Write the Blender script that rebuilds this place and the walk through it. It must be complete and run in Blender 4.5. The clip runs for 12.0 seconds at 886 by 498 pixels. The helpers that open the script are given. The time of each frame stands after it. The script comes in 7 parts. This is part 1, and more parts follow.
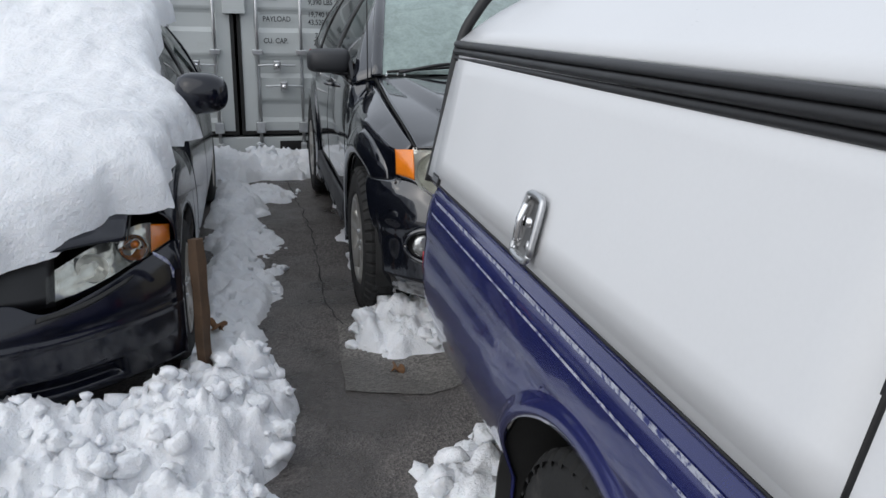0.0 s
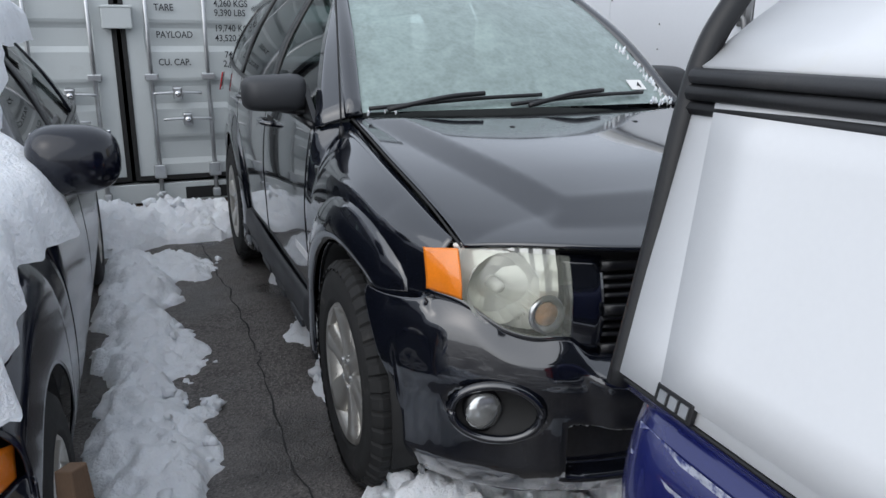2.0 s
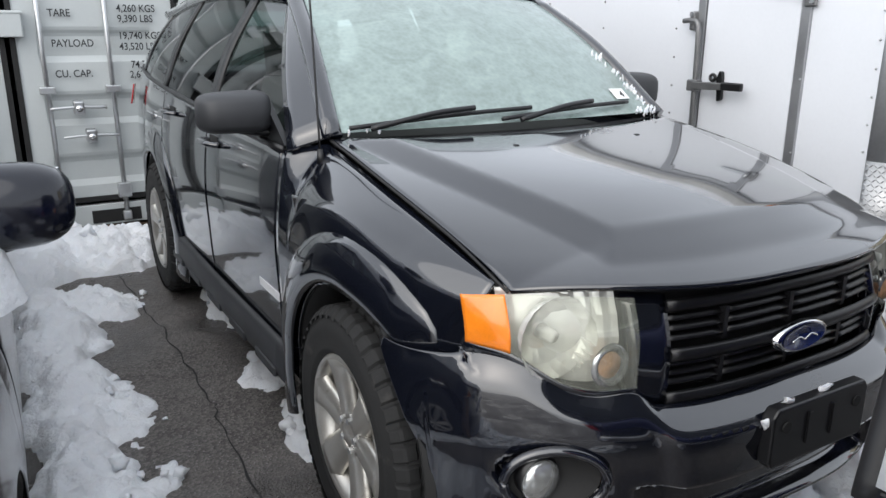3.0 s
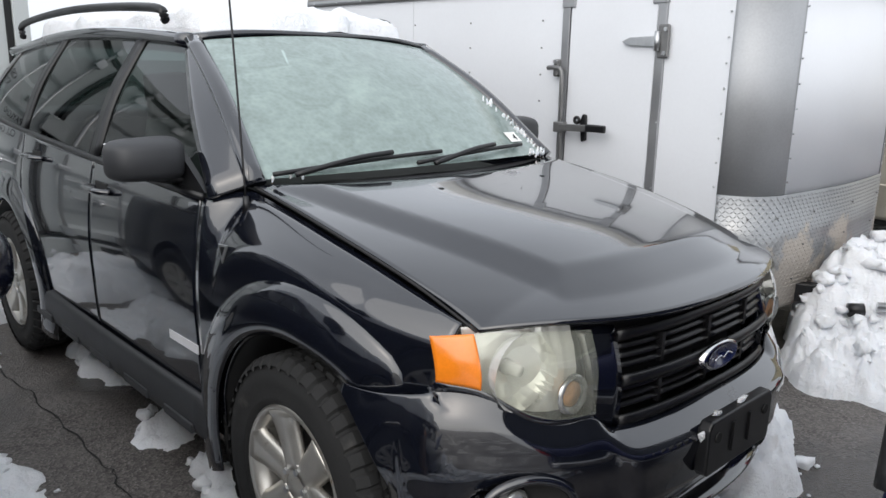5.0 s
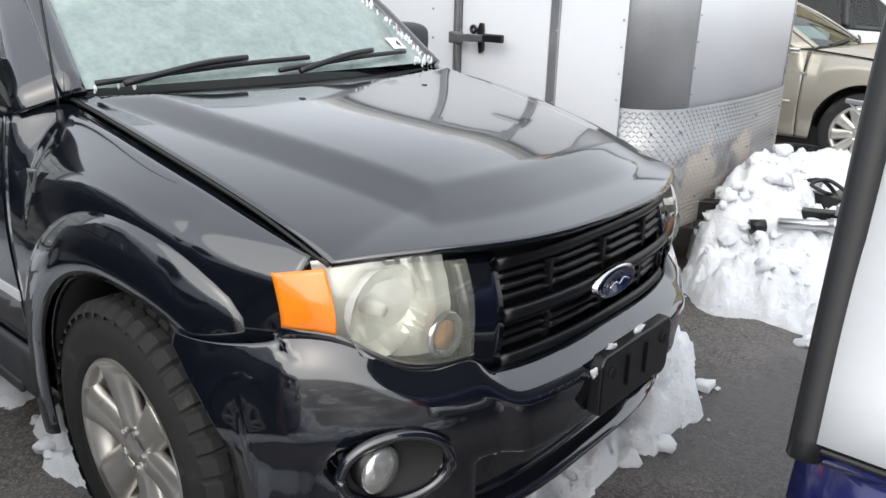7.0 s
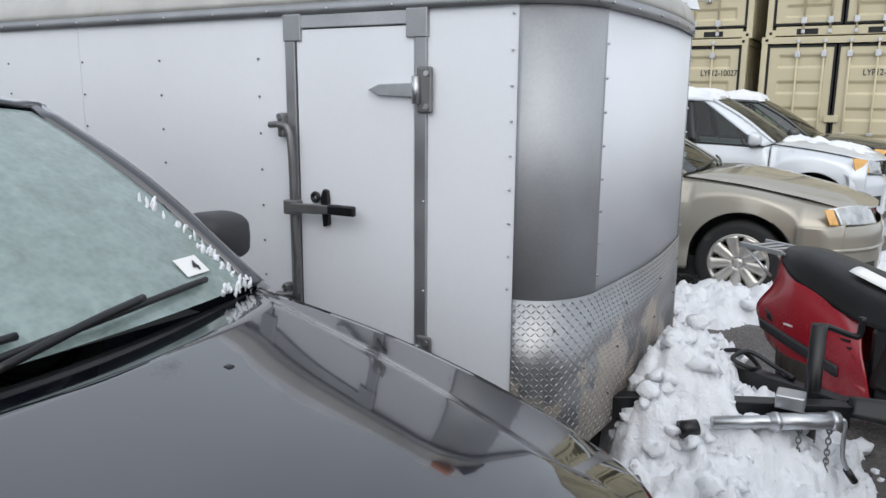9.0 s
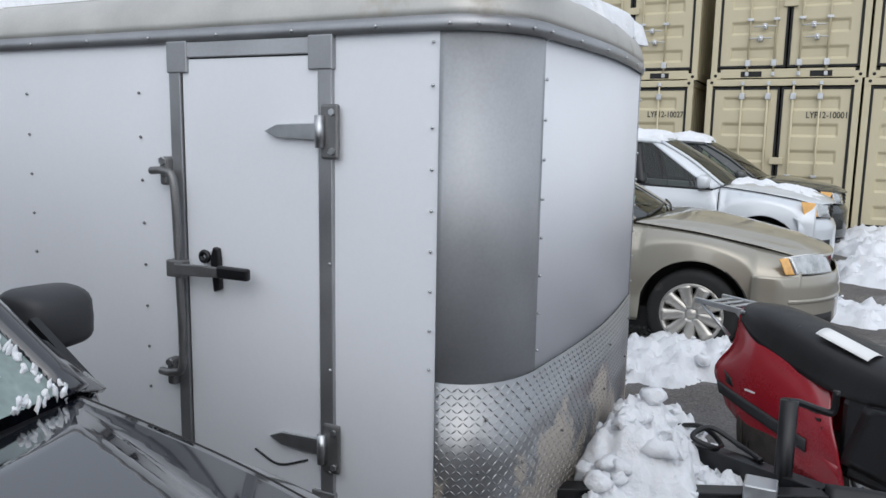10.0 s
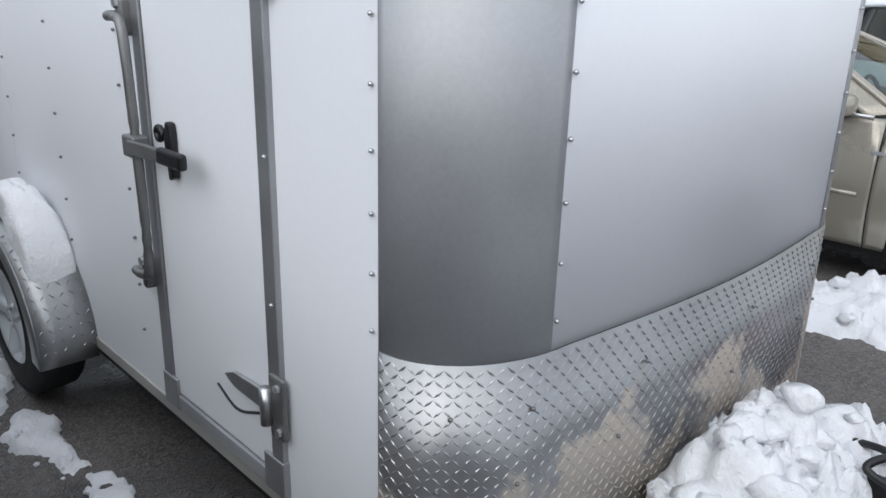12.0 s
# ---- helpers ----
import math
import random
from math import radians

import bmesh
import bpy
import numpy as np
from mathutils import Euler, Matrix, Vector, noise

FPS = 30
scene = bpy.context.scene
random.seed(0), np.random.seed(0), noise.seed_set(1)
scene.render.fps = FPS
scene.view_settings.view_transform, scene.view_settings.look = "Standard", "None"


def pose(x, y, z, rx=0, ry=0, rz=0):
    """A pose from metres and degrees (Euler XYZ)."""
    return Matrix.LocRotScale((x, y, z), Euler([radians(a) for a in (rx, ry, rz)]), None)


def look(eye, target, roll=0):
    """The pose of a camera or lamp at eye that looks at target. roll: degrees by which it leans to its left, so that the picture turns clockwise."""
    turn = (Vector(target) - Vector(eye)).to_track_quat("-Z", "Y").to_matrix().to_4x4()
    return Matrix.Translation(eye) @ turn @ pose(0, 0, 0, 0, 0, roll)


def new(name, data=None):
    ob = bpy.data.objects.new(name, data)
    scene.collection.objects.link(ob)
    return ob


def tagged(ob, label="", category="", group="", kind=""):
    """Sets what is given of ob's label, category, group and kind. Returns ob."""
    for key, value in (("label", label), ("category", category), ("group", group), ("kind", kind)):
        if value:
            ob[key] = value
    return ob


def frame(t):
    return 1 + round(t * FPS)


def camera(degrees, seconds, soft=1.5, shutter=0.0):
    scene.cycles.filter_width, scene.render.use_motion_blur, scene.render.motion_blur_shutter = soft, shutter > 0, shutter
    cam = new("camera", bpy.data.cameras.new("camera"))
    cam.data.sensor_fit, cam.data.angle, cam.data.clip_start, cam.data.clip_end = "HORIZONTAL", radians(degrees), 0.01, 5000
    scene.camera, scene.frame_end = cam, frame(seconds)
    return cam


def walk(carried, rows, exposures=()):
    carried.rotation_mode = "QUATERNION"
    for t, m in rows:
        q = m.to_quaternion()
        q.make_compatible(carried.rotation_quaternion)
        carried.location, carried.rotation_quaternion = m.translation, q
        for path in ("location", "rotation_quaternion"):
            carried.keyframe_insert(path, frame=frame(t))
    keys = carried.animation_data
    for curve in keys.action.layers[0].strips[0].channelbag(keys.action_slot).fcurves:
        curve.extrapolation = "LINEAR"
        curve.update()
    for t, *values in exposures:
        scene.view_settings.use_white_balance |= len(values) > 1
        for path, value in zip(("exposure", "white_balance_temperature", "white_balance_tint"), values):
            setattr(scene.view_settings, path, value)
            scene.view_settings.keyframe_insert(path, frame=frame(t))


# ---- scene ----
cam = camera(60.3, 12.0)
PATH = [
    (0, (0.526, 1.459, 1.493), (0.999, 3.305, 0.887), 1.4),
    (0.5, (0.507, 1.879, 1.486), (1.031, 3.718, 0.901), 1.5),
    (1, (0.541, 2.268, 1.465), (1.109, 4.098, 0.894), 1.4),
    (1.5, (0.487, 2.631, 1.458), (1.115, 4.444, 0.893), 1.0),
    (2, (0.475, 2.952, 1.447), (1.194, 4.73, 0.878), 0.6),
    (2.5, (0.427, 3.181, 1.45), (1.252, 4.912, 0.882), 0.3),
    (3, (0.304, 3.364, 1.46), (1.268, 5.024, 0.899), 0.2),
    (3.5, (0.264, 3.463, 1.459), (1.353, 5.052, 0.924), 0.1),
    (3.7, (0.243, 3.485, 1.456), (1.382, 5.044, 0.935), 0.1),
    (5.3, (0.016, 3.514, 1.494), (1.368, 4.908, 1.019), 1.4),
    (5.5, (0.03, 3.524, 1.486), (1.392, 4.902, 0.989), 1.6),
    (6, (0.082, 3.547, 1.435), (1.462, 4.878, 0.865), 1.9),
    (6.5, (0.129, 3.562, 1.399), (1.532, 4.84, 0.768), 1.8),
    (7, (0.32, 3.609, 1.407), (1.766, 4.831, 0.759), 1.5),
    (7.2, (0.422, 3.651, 1.419), (1.89, 4.85, 0.781), 1.4),
    (8.8, (1.059, 4.202, 1.607), (2.742, 5.186, 1.163), 0.6),
    (9, (1.149, 4.223, 1.618), (2.856, 5.187, 1.221), 0.5),
    (9.5, (1.366, 4.301, 1.647), (3.126, 5.199, 1.339), 0.9),
    (10, (1.617, 4.337, 1.635), (3.396, 5.2, 1.335), 1.0),
    (10.5, (1.948, 4.262, 1.605), (3.698, 5.149, 1.217), 0.6),
    (11, (2.271, 4.25, 1.595), (3.951, 5.222, 1.112), 0.3),
    (11.5, (2.529, 4.226, 1.585), (4.05, 5.392, 1.012), 0.7),
    (12, (2.73, 4.252, 1.56), (4.052, 5.616, 0.933), 1.5),
]
STOPS = [(0, 0.35), (1.5, 0.36), (2.5, 0.9), (3.5, 1.12), (5.5, 0.8), (6.0, 1.06), (6.5, 1.22), (7.0, 1.22), (9.0, 0.56), (9.5, 0.47), (10.0, 0.4), (10.5, 0.5), (11.0, 0.56), (12.0, 0.7)]
WARMTH = [(0, 6450), (0.5, 6180), (1.5, 6150), (2.5, 6450), (3.5, 6640), (7.0, 6720), (9.0, 6440), (10.5, 6200), (12.0, 6350)]


def at_time(rows, t):
    for (t0, a), (t1, b) in zip(rows, rows[1:]):
        if t <= t1:
            return a + (b - a) * (t - t0) / (t1 - t0)
    return rows[-1][1]


EXPOSURES = [(t, at_time(STOPS, t), at_time(WARMTH, t), 10) for t in sorted({row[0] for row in STOPS + WARMTH})]
walk(cam, [(t, look(eye, target, roll)) for t, eye, target, roll in PATH], EXPOSURES)

# ---------------- world and light ----------------
world = bpy.data.worlds.new("world")
scene.world = world
world.use_nodes = True
wn, wl = world.node_tree.nodes, world.node_tree.links
sky = wn.new("ShaderNodeTexSky")
sky.sky_type, sky.sun_disc = "NISHITA", False
sky.sun_elevation, sky.sun_rotation = radians(40), radians(240)
sky.air_density, sky.dust_density, sky.ozone_density = 1.0, 4.0, 1.0
pale = wn.new("ShaderNodeHueSaturation")
pale.inputs["Saturation"].default_value = 0.42
wl.new(sky.outputs[0], pale.inputs["Color"])
# an even cloud deck with soft streaks lies over the sky
deck, drift, tone = wn.new("ShaderNodeMix"), wn.new("ShaderNodeTexNoise"), wn.new("ShaderNodeMix")
where = wn.new("ShaderNodeTexCoord")
wl.new(where.outputs["Generated"], drift.inputs["Vector"])
drift.inputs["Scale"].default_value, drift.inputs["Detail"].default_value = 2.2, 5
tone.data_type = deck.data_type = "RGBA"
wl.new(drift.outputs[0], tone.inputs["Factor"])
tone.inputs["A"].default_value, tone.inputs["B"].default_value = (3.4, 3.7, 4.15, 1), (4.75, 5.1, 5.6, 1)
deck.inputs["Factor"].default_value = 0.8
wl.new(pale.outputs[0], deck.inputs["A"])
wl.new(tone.outputs["Result"], deck.inputs["B"])
wl.new(deck.outputs["Result"], wn["Background"].inputs[0])
wn["Background"].inputs[1].default_value = 0.15
sun = new("sun", bpy.data.lights.new("sun", "SUN"))
sun.data.energy, sun.data.angle, sun.data.color = 0.75, radians(90), (1.0, 0.99, 0.97)
sun.matrix_world = look((0, 0, 10.7), (11, 6.2, 0))


# ---------------- materials ----------------
def material(name, colour, rough=0.5, metal=0.0, vary=0.15, scale=6.0, fine=120.0, bump=0.0, coat=0.0, dirt=None, dirt_at=0.55, dirt_scale=2.0, rough_vary=0.15, emit=0.0):
    """Principled surface with colour variation at two scales, a fine bump and an optional dirt layer."""
    m = bpy.data.materials.new(name)
    m.use_nodes = True
    n, l = m.node_tree.nodes, m.node_tree.links
    b = n["Principled BSDF"]
    co = n.new("ShaderNodeTexCoord")
    big, small = n.new("ShaderNodeTexNoise"), n.new("ShaderNodeTexNoise")
    big.inputs["Scale"].default_value, small.inputs["Scale"].default_value = scale, fine
    big.inputs["Detail"].default_value = small.inputs["Detail"].default_value = 5
    for t in (big, small):
        l.new(co.outputs["Object"], t.inputs["Vector"])
    add = n.new("ShaderNodeMath")
    add.operation = "MULTIPLY_ADD"
    add.inputs[1].default_value = 0.35
    l.new(small.outputs[0], add.inputs[0])
    l.new(big.outputs[0], add.inputs[2])
    ramp = n.new("ShaderNodeMapRange")
    ramp.inputs["From Min"].default_value, ramp.inputs["From Max"].default_value = 0.4, 0.95
    ramp.inputs["To Min"].default_value, ramp.inputs["To Max"].default_value = 1 - vary, 1 + vary
    l.new(add.outputs[0], ramp.inputs["Value"])
    mul = n.new("ShaderNodeVectorMath")
    mul.operation = "SCALE"
    mul.inputs[0].default_value = colour
    l.new(ramp.outputs[0], mul.inputs["Scale"])
    out = mul.outputs[0]
    rr = n.new("ShaderNodeMapRange")
    rr.inputs["From Min"].default_value, rr.inputs["From Max"].default_value = 0.4, 0.95
    rr.inputs["To Min"].default_value, rr.inputs["To Max"].default_value = max(0.02, rough * (1 - rough_vary)), min(1, rough * (1 + rough_vary))
    l.new(add.outputs[0], rr.inputs["Value"])
    rout = rr.outputs[0]
    if dirt:
        spots = n.new("ShaderNodeTexNoise")
        spots.inputs["Scale"].default_value, spots.inputs["Detail"].default_value, spots.inputs["Roughness"].default_value = dirt_scale, 8, 0.65
        l.new(co.outputs["Object"], spots.inputs["Vector"])
        cut = n.new("ShaderNodeMapRange")
        cut.inputs["From Min"].default_value, cut.inputs["From Max"].default_value = dirt_at, dirt_at + 0.12
        l.new(spots.outputs[0], cut.inputs["Value"])
        mix = n.new("ShaderNodeMix")
        mix.data_type = "RGBA"
        l.new(cut.outputs[0], mix.inputs["Factor"])
        l.new(out, mix.inputs["A"])
        mix.inputs["B"].default_value = (*dirt, 1)
        out = mix.outputs["Result"]
        mr = n.new("ShaderNodeMix")
        l.new(cut.outputs[0], mr.inputs[0])
        l.new(rout, mr.inputs[2])
        mr.inputs[3].default_value = 0.75
        rout = mr.outputs[0]
    l.new(out, b.inputs["Base Color"])
    l.new(rout, b.inputs["Roughness"])
    b.inputs["Metallic"].default_value = metal
    b.inputs["Coat Weight"].default_value = coat
    b.inputs["Coat Roughness"].default_value = 0.06
    if bump:
        bp = n.new("ShaderNodeBump")
        bp.inputs["Strength"].default_value, bp.inputs["Distance"].default_value = min(1, bump), 0.004 * max(1, bump)
        l.new(add.outputs[0], bp.inputs["Height"])
        l.new(bp.outputs[0], b.inputs["Normal"])
    return m


def glass(name, tint, rough=0.02, mix=0.0, cloud=(0.6, 0.7, 0.68)):
    """Tinted thin glass; mix lays frost or haze of the cloud colour over it, uneven."""
    m = bpy.data.materials.new(name)
    m.use_nodes = True
    n, l = m.node_tree.nodes, m.node_tree.links
    n.remove(n["Principled BSDF"])
    clear, gloss, both, fres = n.new("ShaderNodeBsdfTransparent"), n.new("ShaderNodeBsdfGlossy"), n.new("ShaderNodeMixShader"), n.new("ShaderNodeFresnel")
    clear.inputs[0].default_value = (*tint, 1)
    gloss.inputs["Roughness"].default_value = rough
    fres.inputs[0].default_value = 1.5
    l.new(fres.outputs[0], both.inputs[0])
    l.new(clear.outputs[0], both.inputs[1])
    l.new(gloss.outputs[0], both.inputs[2])
    end = both
    if mix:
        frost, over = n.new("ShaderNodeBsdfDiffuse"), n.new("ShaderNodeMixShader")
        co, a, c = n.new("ShaderNodeTexCoord"), n.new("ShaderNodeTexNoise"), n.new("ShaderNodeTexVoronoi")
        a.inputs["Scale"].default_value, a.inputs["Detail"].default_value, a.inputs["Distortion"].default_value = 9, 8, 1.5
        c.inputs["Scale"].default_value = 60
        l.new(co.outputs["Object"], a.inputs["Vector"])
        l.new(co.outputs["Object"], c.inputs["Vector"])
        s = n.new("ShaderNodeMath")
        s.operation = "MULTIPLY_ADD"
        s.inputs[1].default_value = 0.25
        l.new(c.outputs[0], s.inputs[0])
        l.new(a.outputs[0], s.inputs[2])
        r = n.new("ShaderNodeMapRange")
        r.inputs["From Min"].default_value, r.inputs["From Max"].default_value = 0.3, 0.85
        r.inputs["To Min"].default_value, r.inputs["To Max"].default_value = mix * 0.75, min(1, mix * 1.25)
        l.new(s.outputs[0], r.inputs["Value"])
        frost.inputs[0].default_value = (*cloud, 1)
        l.new(r.outputs[0], over.inputs[0])
        l.new(end.outputs[0], over.inputs[1])
        l.new(frost.outputs[0], over.inputs[2])
        top = n.new("ShaderNodeMixShader")
        l.new(fres.outputs[0], top.inputs[0])
        l.new(over.outputs[0], top.inputs[1])
        l.new(gloss.outputs[0], top.inputs[2])
        end = top
    l.new(end.outputs[0], n["Material Output"].inputs[0])
    return m


def asphalt_material(name="asphalt", base=(0.083, 0.075, 0.07), worn=(0.165, 0.152, 0.142), wet=0.2):
    """Worn asphalt: stones in a dark binder, wet patches that shine, pale stains."""
    m = bpy.data.materials.new(name)
    m.use_nodes = True
    n, l = m.node_tree.nodes, m.node_tree.links
    b = n["Principled BSDF"]
    co = n.new("ShaderNodeTexCoord")

    def tex(kind, scale, detail=4, rough=0.5):
        t = n.new(kind)
        t.inputs["Scale"].default_value = scale
        t.inputs["Detail"].default_value, t.inputs["Roughness"].default_value = detail, rough
        l.new(co.outputs["Object"], t.inputs["Vector"])
        return t

    def span(src, lo, hi, a, c):
        r = n.new("ShaderNodeMapRange")
        for key, value in zip(("From Min", "From Max", "To Min", "To Max"), (lo, hi, a, c)):
            r.inputs[key].default_value = value
        l.new(src, r.inputs["Value"])
        return r.outputs[0]

    def blend(fac, x, y):
        k = n.new("ShaderNodeMix")
        k.data_type = "RGBA"
        l.new(fac, k.inputs["Factor"])
        for key, value in (("A", x), ("B", y)):
            if isinstance(value, tuple):
                k.inputs[key].default_value = (*value, 1)
            else:
                l.new(value, k.inputs[key])
        return k.outputs["Result"]
    stones = tex("ShaderNodeTexVoronoi", 110, 0)
    grit = tex("ShaderNodeTexNoise", 380, 3)
    wear = tex("ShaderNodeTexNoise", 1.6, 8, 0.65)
    damp = tex("ShaderNodeTexNoise", 0.9, 6, 0.6)
    spots = tex("ShaderNodeTexNoise", 26, 5, 0.7)
    tint = blend(span(stones.outputs["Color"], 0.25, 0.95, 0, 1.0), tuple(0.75 * c for c in base), tuple(2.1 * c for c in base))
    tint = blend(span(wear.outputs[0], 0.48, 0.68, 0, 0.65), tint, worn)
    tint = blend(span(spots.outputs[0], 0.62, 0.7, 0, 0.5), tint, (0.26, 0.25, 0.245))
    salt = tex("ShaderNodeTexVoronoi", 60, 0)
    tint = blend(span(salt.outputs["Distance"], 0.13, 0.09, 0, 0.8), tint, (0.4, 0.4, 0.4))
    tint = blend(span(damp.outputs[0], 0.5, 0.44, 0, 0.6), tint, tuple(0.45 * c for c in base))
    l.new(tint, b.inputs["Base Color"])
    l.new(span(damp.outputs[0], 0.42, 0.56, wet, 0.75), b.inputs["Roughness"])
    high = n.new("ShaderNodeMath")
    high.operation = "MULTIPLY_ADD"
    high.inputs[1].default_value = 0.5
    l.new(grit.outputs[0], high.inputs[0])
    l.new(stones.outputs["Distance"], high.inputs[2])
    bp = n.new("ShaderNodeBump")
    bp.inputs["Strength"].default_value, bp.inputs["Distance"].default_value = 0.6, 0.006
    l.new(high.outputs[0], bp.inputs["Height"])
    l.new(bp.outputs[0], b.inputs["Normal"])
    return m


def snow_material(name="snow", dirty=0.0):
    """Old granular snow with a crust: bump at three scales."""
    m = material(name, (0.8, 0.815, 0.84), 0.65, vary=0.04, scale=9, fine=150, dirt=(0.52, 0.5, 0.47) if dirty else None, dirt_at=0.74 - dirty, dirt_scale=14)
    n, l = m.node_tree.nodes, m.node_tree.links
    b = n["Principled BSDF"]
    b.inputs["Subsurface Weight"].default_value = 0.12
    b.inputs["Subsurface Radius"].default_value = (0.008, 0.01, 0.012)
    co = n.new("ShaderNodeTexCoord")
    last = None
    for scale, dist, strength in ((28, 0.02, 0.55), (85, 0.008, 0.6), (300, 0.003, 0.6)):
        t, bp = n.new("ShaderNodeTexNoise"), n.new("ShaderNodeBump")
        t.inputs["Scale"].default_value, t.inputs["Detail"].default_value, t.inputs["Roughness"].default_value = scale, 4, 0.6
        l.new(co.outputs["Object"], t.inputs["Vector"])
        l.new(t.outputs[0], bp.inputs["Height"])
        bp.inputs["Distance"].default_value, bp.inputs["Strength"].default_value = dist, strength
        if last:
            l.new(last.outputs[0], bp.inputs["Normal"])
        last = bp
    l.new(last.outputs[0], b.inputs["Normal"])
    return m


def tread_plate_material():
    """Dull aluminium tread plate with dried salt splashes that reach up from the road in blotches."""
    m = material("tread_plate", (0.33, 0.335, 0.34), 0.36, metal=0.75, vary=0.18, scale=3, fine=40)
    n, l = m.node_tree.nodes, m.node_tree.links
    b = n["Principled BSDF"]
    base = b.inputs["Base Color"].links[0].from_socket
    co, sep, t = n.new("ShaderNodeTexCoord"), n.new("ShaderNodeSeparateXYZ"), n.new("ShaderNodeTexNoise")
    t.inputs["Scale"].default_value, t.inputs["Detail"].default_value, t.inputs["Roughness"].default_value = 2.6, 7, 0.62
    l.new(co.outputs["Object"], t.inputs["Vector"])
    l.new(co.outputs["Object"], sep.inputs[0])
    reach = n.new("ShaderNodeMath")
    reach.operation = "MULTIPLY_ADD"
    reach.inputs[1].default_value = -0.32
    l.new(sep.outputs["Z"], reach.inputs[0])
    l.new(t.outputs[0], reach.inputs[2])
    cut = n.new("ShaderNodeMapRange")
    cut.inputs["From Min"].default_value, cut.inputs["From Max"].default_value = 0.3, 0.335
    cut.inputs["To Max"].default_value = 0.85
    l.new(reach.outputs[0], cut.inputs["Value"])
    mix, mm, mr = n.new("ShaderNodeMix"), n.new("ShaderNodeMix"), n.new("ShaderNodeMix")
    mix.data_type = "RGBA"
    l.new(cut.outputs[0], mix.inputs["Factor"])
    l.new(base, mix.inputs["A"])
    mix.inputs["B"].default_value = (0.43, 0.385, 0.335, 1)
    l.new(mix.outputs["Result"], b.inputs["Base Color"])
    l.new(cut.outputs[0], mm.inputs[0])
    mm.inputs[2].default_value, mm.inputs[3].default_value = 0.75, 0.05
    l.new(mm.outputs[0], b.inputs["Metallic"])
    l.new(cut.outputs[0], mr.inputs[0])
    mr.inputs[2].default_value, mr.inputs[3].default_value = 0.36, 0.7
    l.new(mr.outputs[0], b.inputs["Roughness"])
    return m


ASPHALT = asphalt_material()
SNOW, SNOW_DIRTY = snow_material(), snow_material("trodden_snow", 0.16)
BLACK_PAINT = material("black_paint", (0.005, 0.006, 0.01), 0.1, vary=0.25, scale=3, fine=90, coat=1.0, dirt=(0.016, 0.016, 0.019), dirt_at=0.62, dirt_scale=3.5)
BLACK_PAINT.node_tree.nodes["Principled BSDF"].inputs["Coat IOR"].default_value = 1.68
BLACK_PAINT.node_tree.nodes["Principled BSDF"].inputs["Coat Roughness"].default_value = 0.03
NAVY_PAINT = material("navy_paint", (0.004, 0.005, 0.011), 0.16, vary=0.2, scale=3, coat=0.2, dirt=(0.012, 0.012, 0.016), dirt_at=0.76, dirt_scale=3)
BLUE_PAINT = material("blue_paint", (0.013, 0.018, 0.115), 0.25, metal=0.3, vary=0.15, scale=2, fine=200, coat=0.9, dirt=(0.07, 0.075, 0.16), dirt_at=0.68, dirt_scale=3)
GOLD_PAINT = material("champagne_paint", (0.34, 0.315, 0.26), 0.3, metal=0.45, vary=0.06, scale=2, fine=300, coat=0.8)
PEARL_PAINT = material("silver_white_paint", (0.62, 0.65, 0.68), 0.3, metal=0.2, vary=0.05, scale=2, fine=300, coat=0.7)
DARK_PAINT = material("dark_green_paint", (0.03, 0.035, 0.035), 0.25, vary=0.1, coat=0.7)
RED_PAINT = material("red_plastic_paint", (0.3, 0.008, 0.018), 0.28, vary=0.1, scale=3, coat=0.5, dirt=(0.16, 0.03, 0.03), dirt_at=0.68)
BLACK_PLASTIC = material("black_plastic", (0.006, 0.006, 0.007), 0.36, vary=0.2, scale=8, fine=300, bump=0.15)
GREY_PLASTIC = material("weathered_grey_plastic", (0.028, 0.029, 0.032), 0.5, vary=0.2, scale=5, fine=300, bump=0.2, dirt=(0.07, 0.067, 0.064), dirt_at=0.64, dirt_scale=4)
RUBBER = material("tyre_rubber", (0.012, 0.012, 0.012), 0.8, vary=0.3, scale=6, fine=150, bump=0.35, dirt=(0.06, 0.055, 0.05), dirt_at=0.6, dirt_scale=5)
TRIM_RUBBER = material("trim_rubber", (0.008, 0.008, 0.009), 0.45, vary=0.25, scale=9, fine=200, bump=0.2)
ALLOY = material("alloy_wheel", (0.55, 0.53, 0.49), 0.34, metal=0.8, vary=0.12, scale=10, fine=200, dirt=(0.2, 0.16, 0.11), dirt_at=0.6, dirt_scale=8)
STEEL = material("zinc_steel", (0.52, 0.53, 0.54), 0.32, metal=0.9, vary=0.15, scale=14, fine=200)
GALV = material("weathered_steel", (0.2, 0.2, 0.2), 0.45, metal=0.7, vary=0.25, scale=9, fine=150, bump=0.2)
CHROME = material("chrome", (0.75, 0.75, 0.76), 0.12, metal=1.0, vary=0.06)
ALUMINIUM = material("mill_aluminium", (0.4, 0.41, 0.425), 0.56, metal=0.5, vary=0.2, scale=2.5, fine=90, rough_vary=0.2)
ROOF_TRIM = material("weathered_aluminium_trim", (0.5, 0.49, 0.46), 0.5, metal=0.5, vary=0.15, scale=5, fine=120, dirt=(0.42, 0.38, 0.32), dirt_at=0.6, dirt_scale=4)
FRAME_METAL = material("aluminium_frame", (0.36, 0.365, 0.375), 0.42, metal=0.75, vary=0.15, scale=6, fine=150)
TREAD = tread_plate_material()
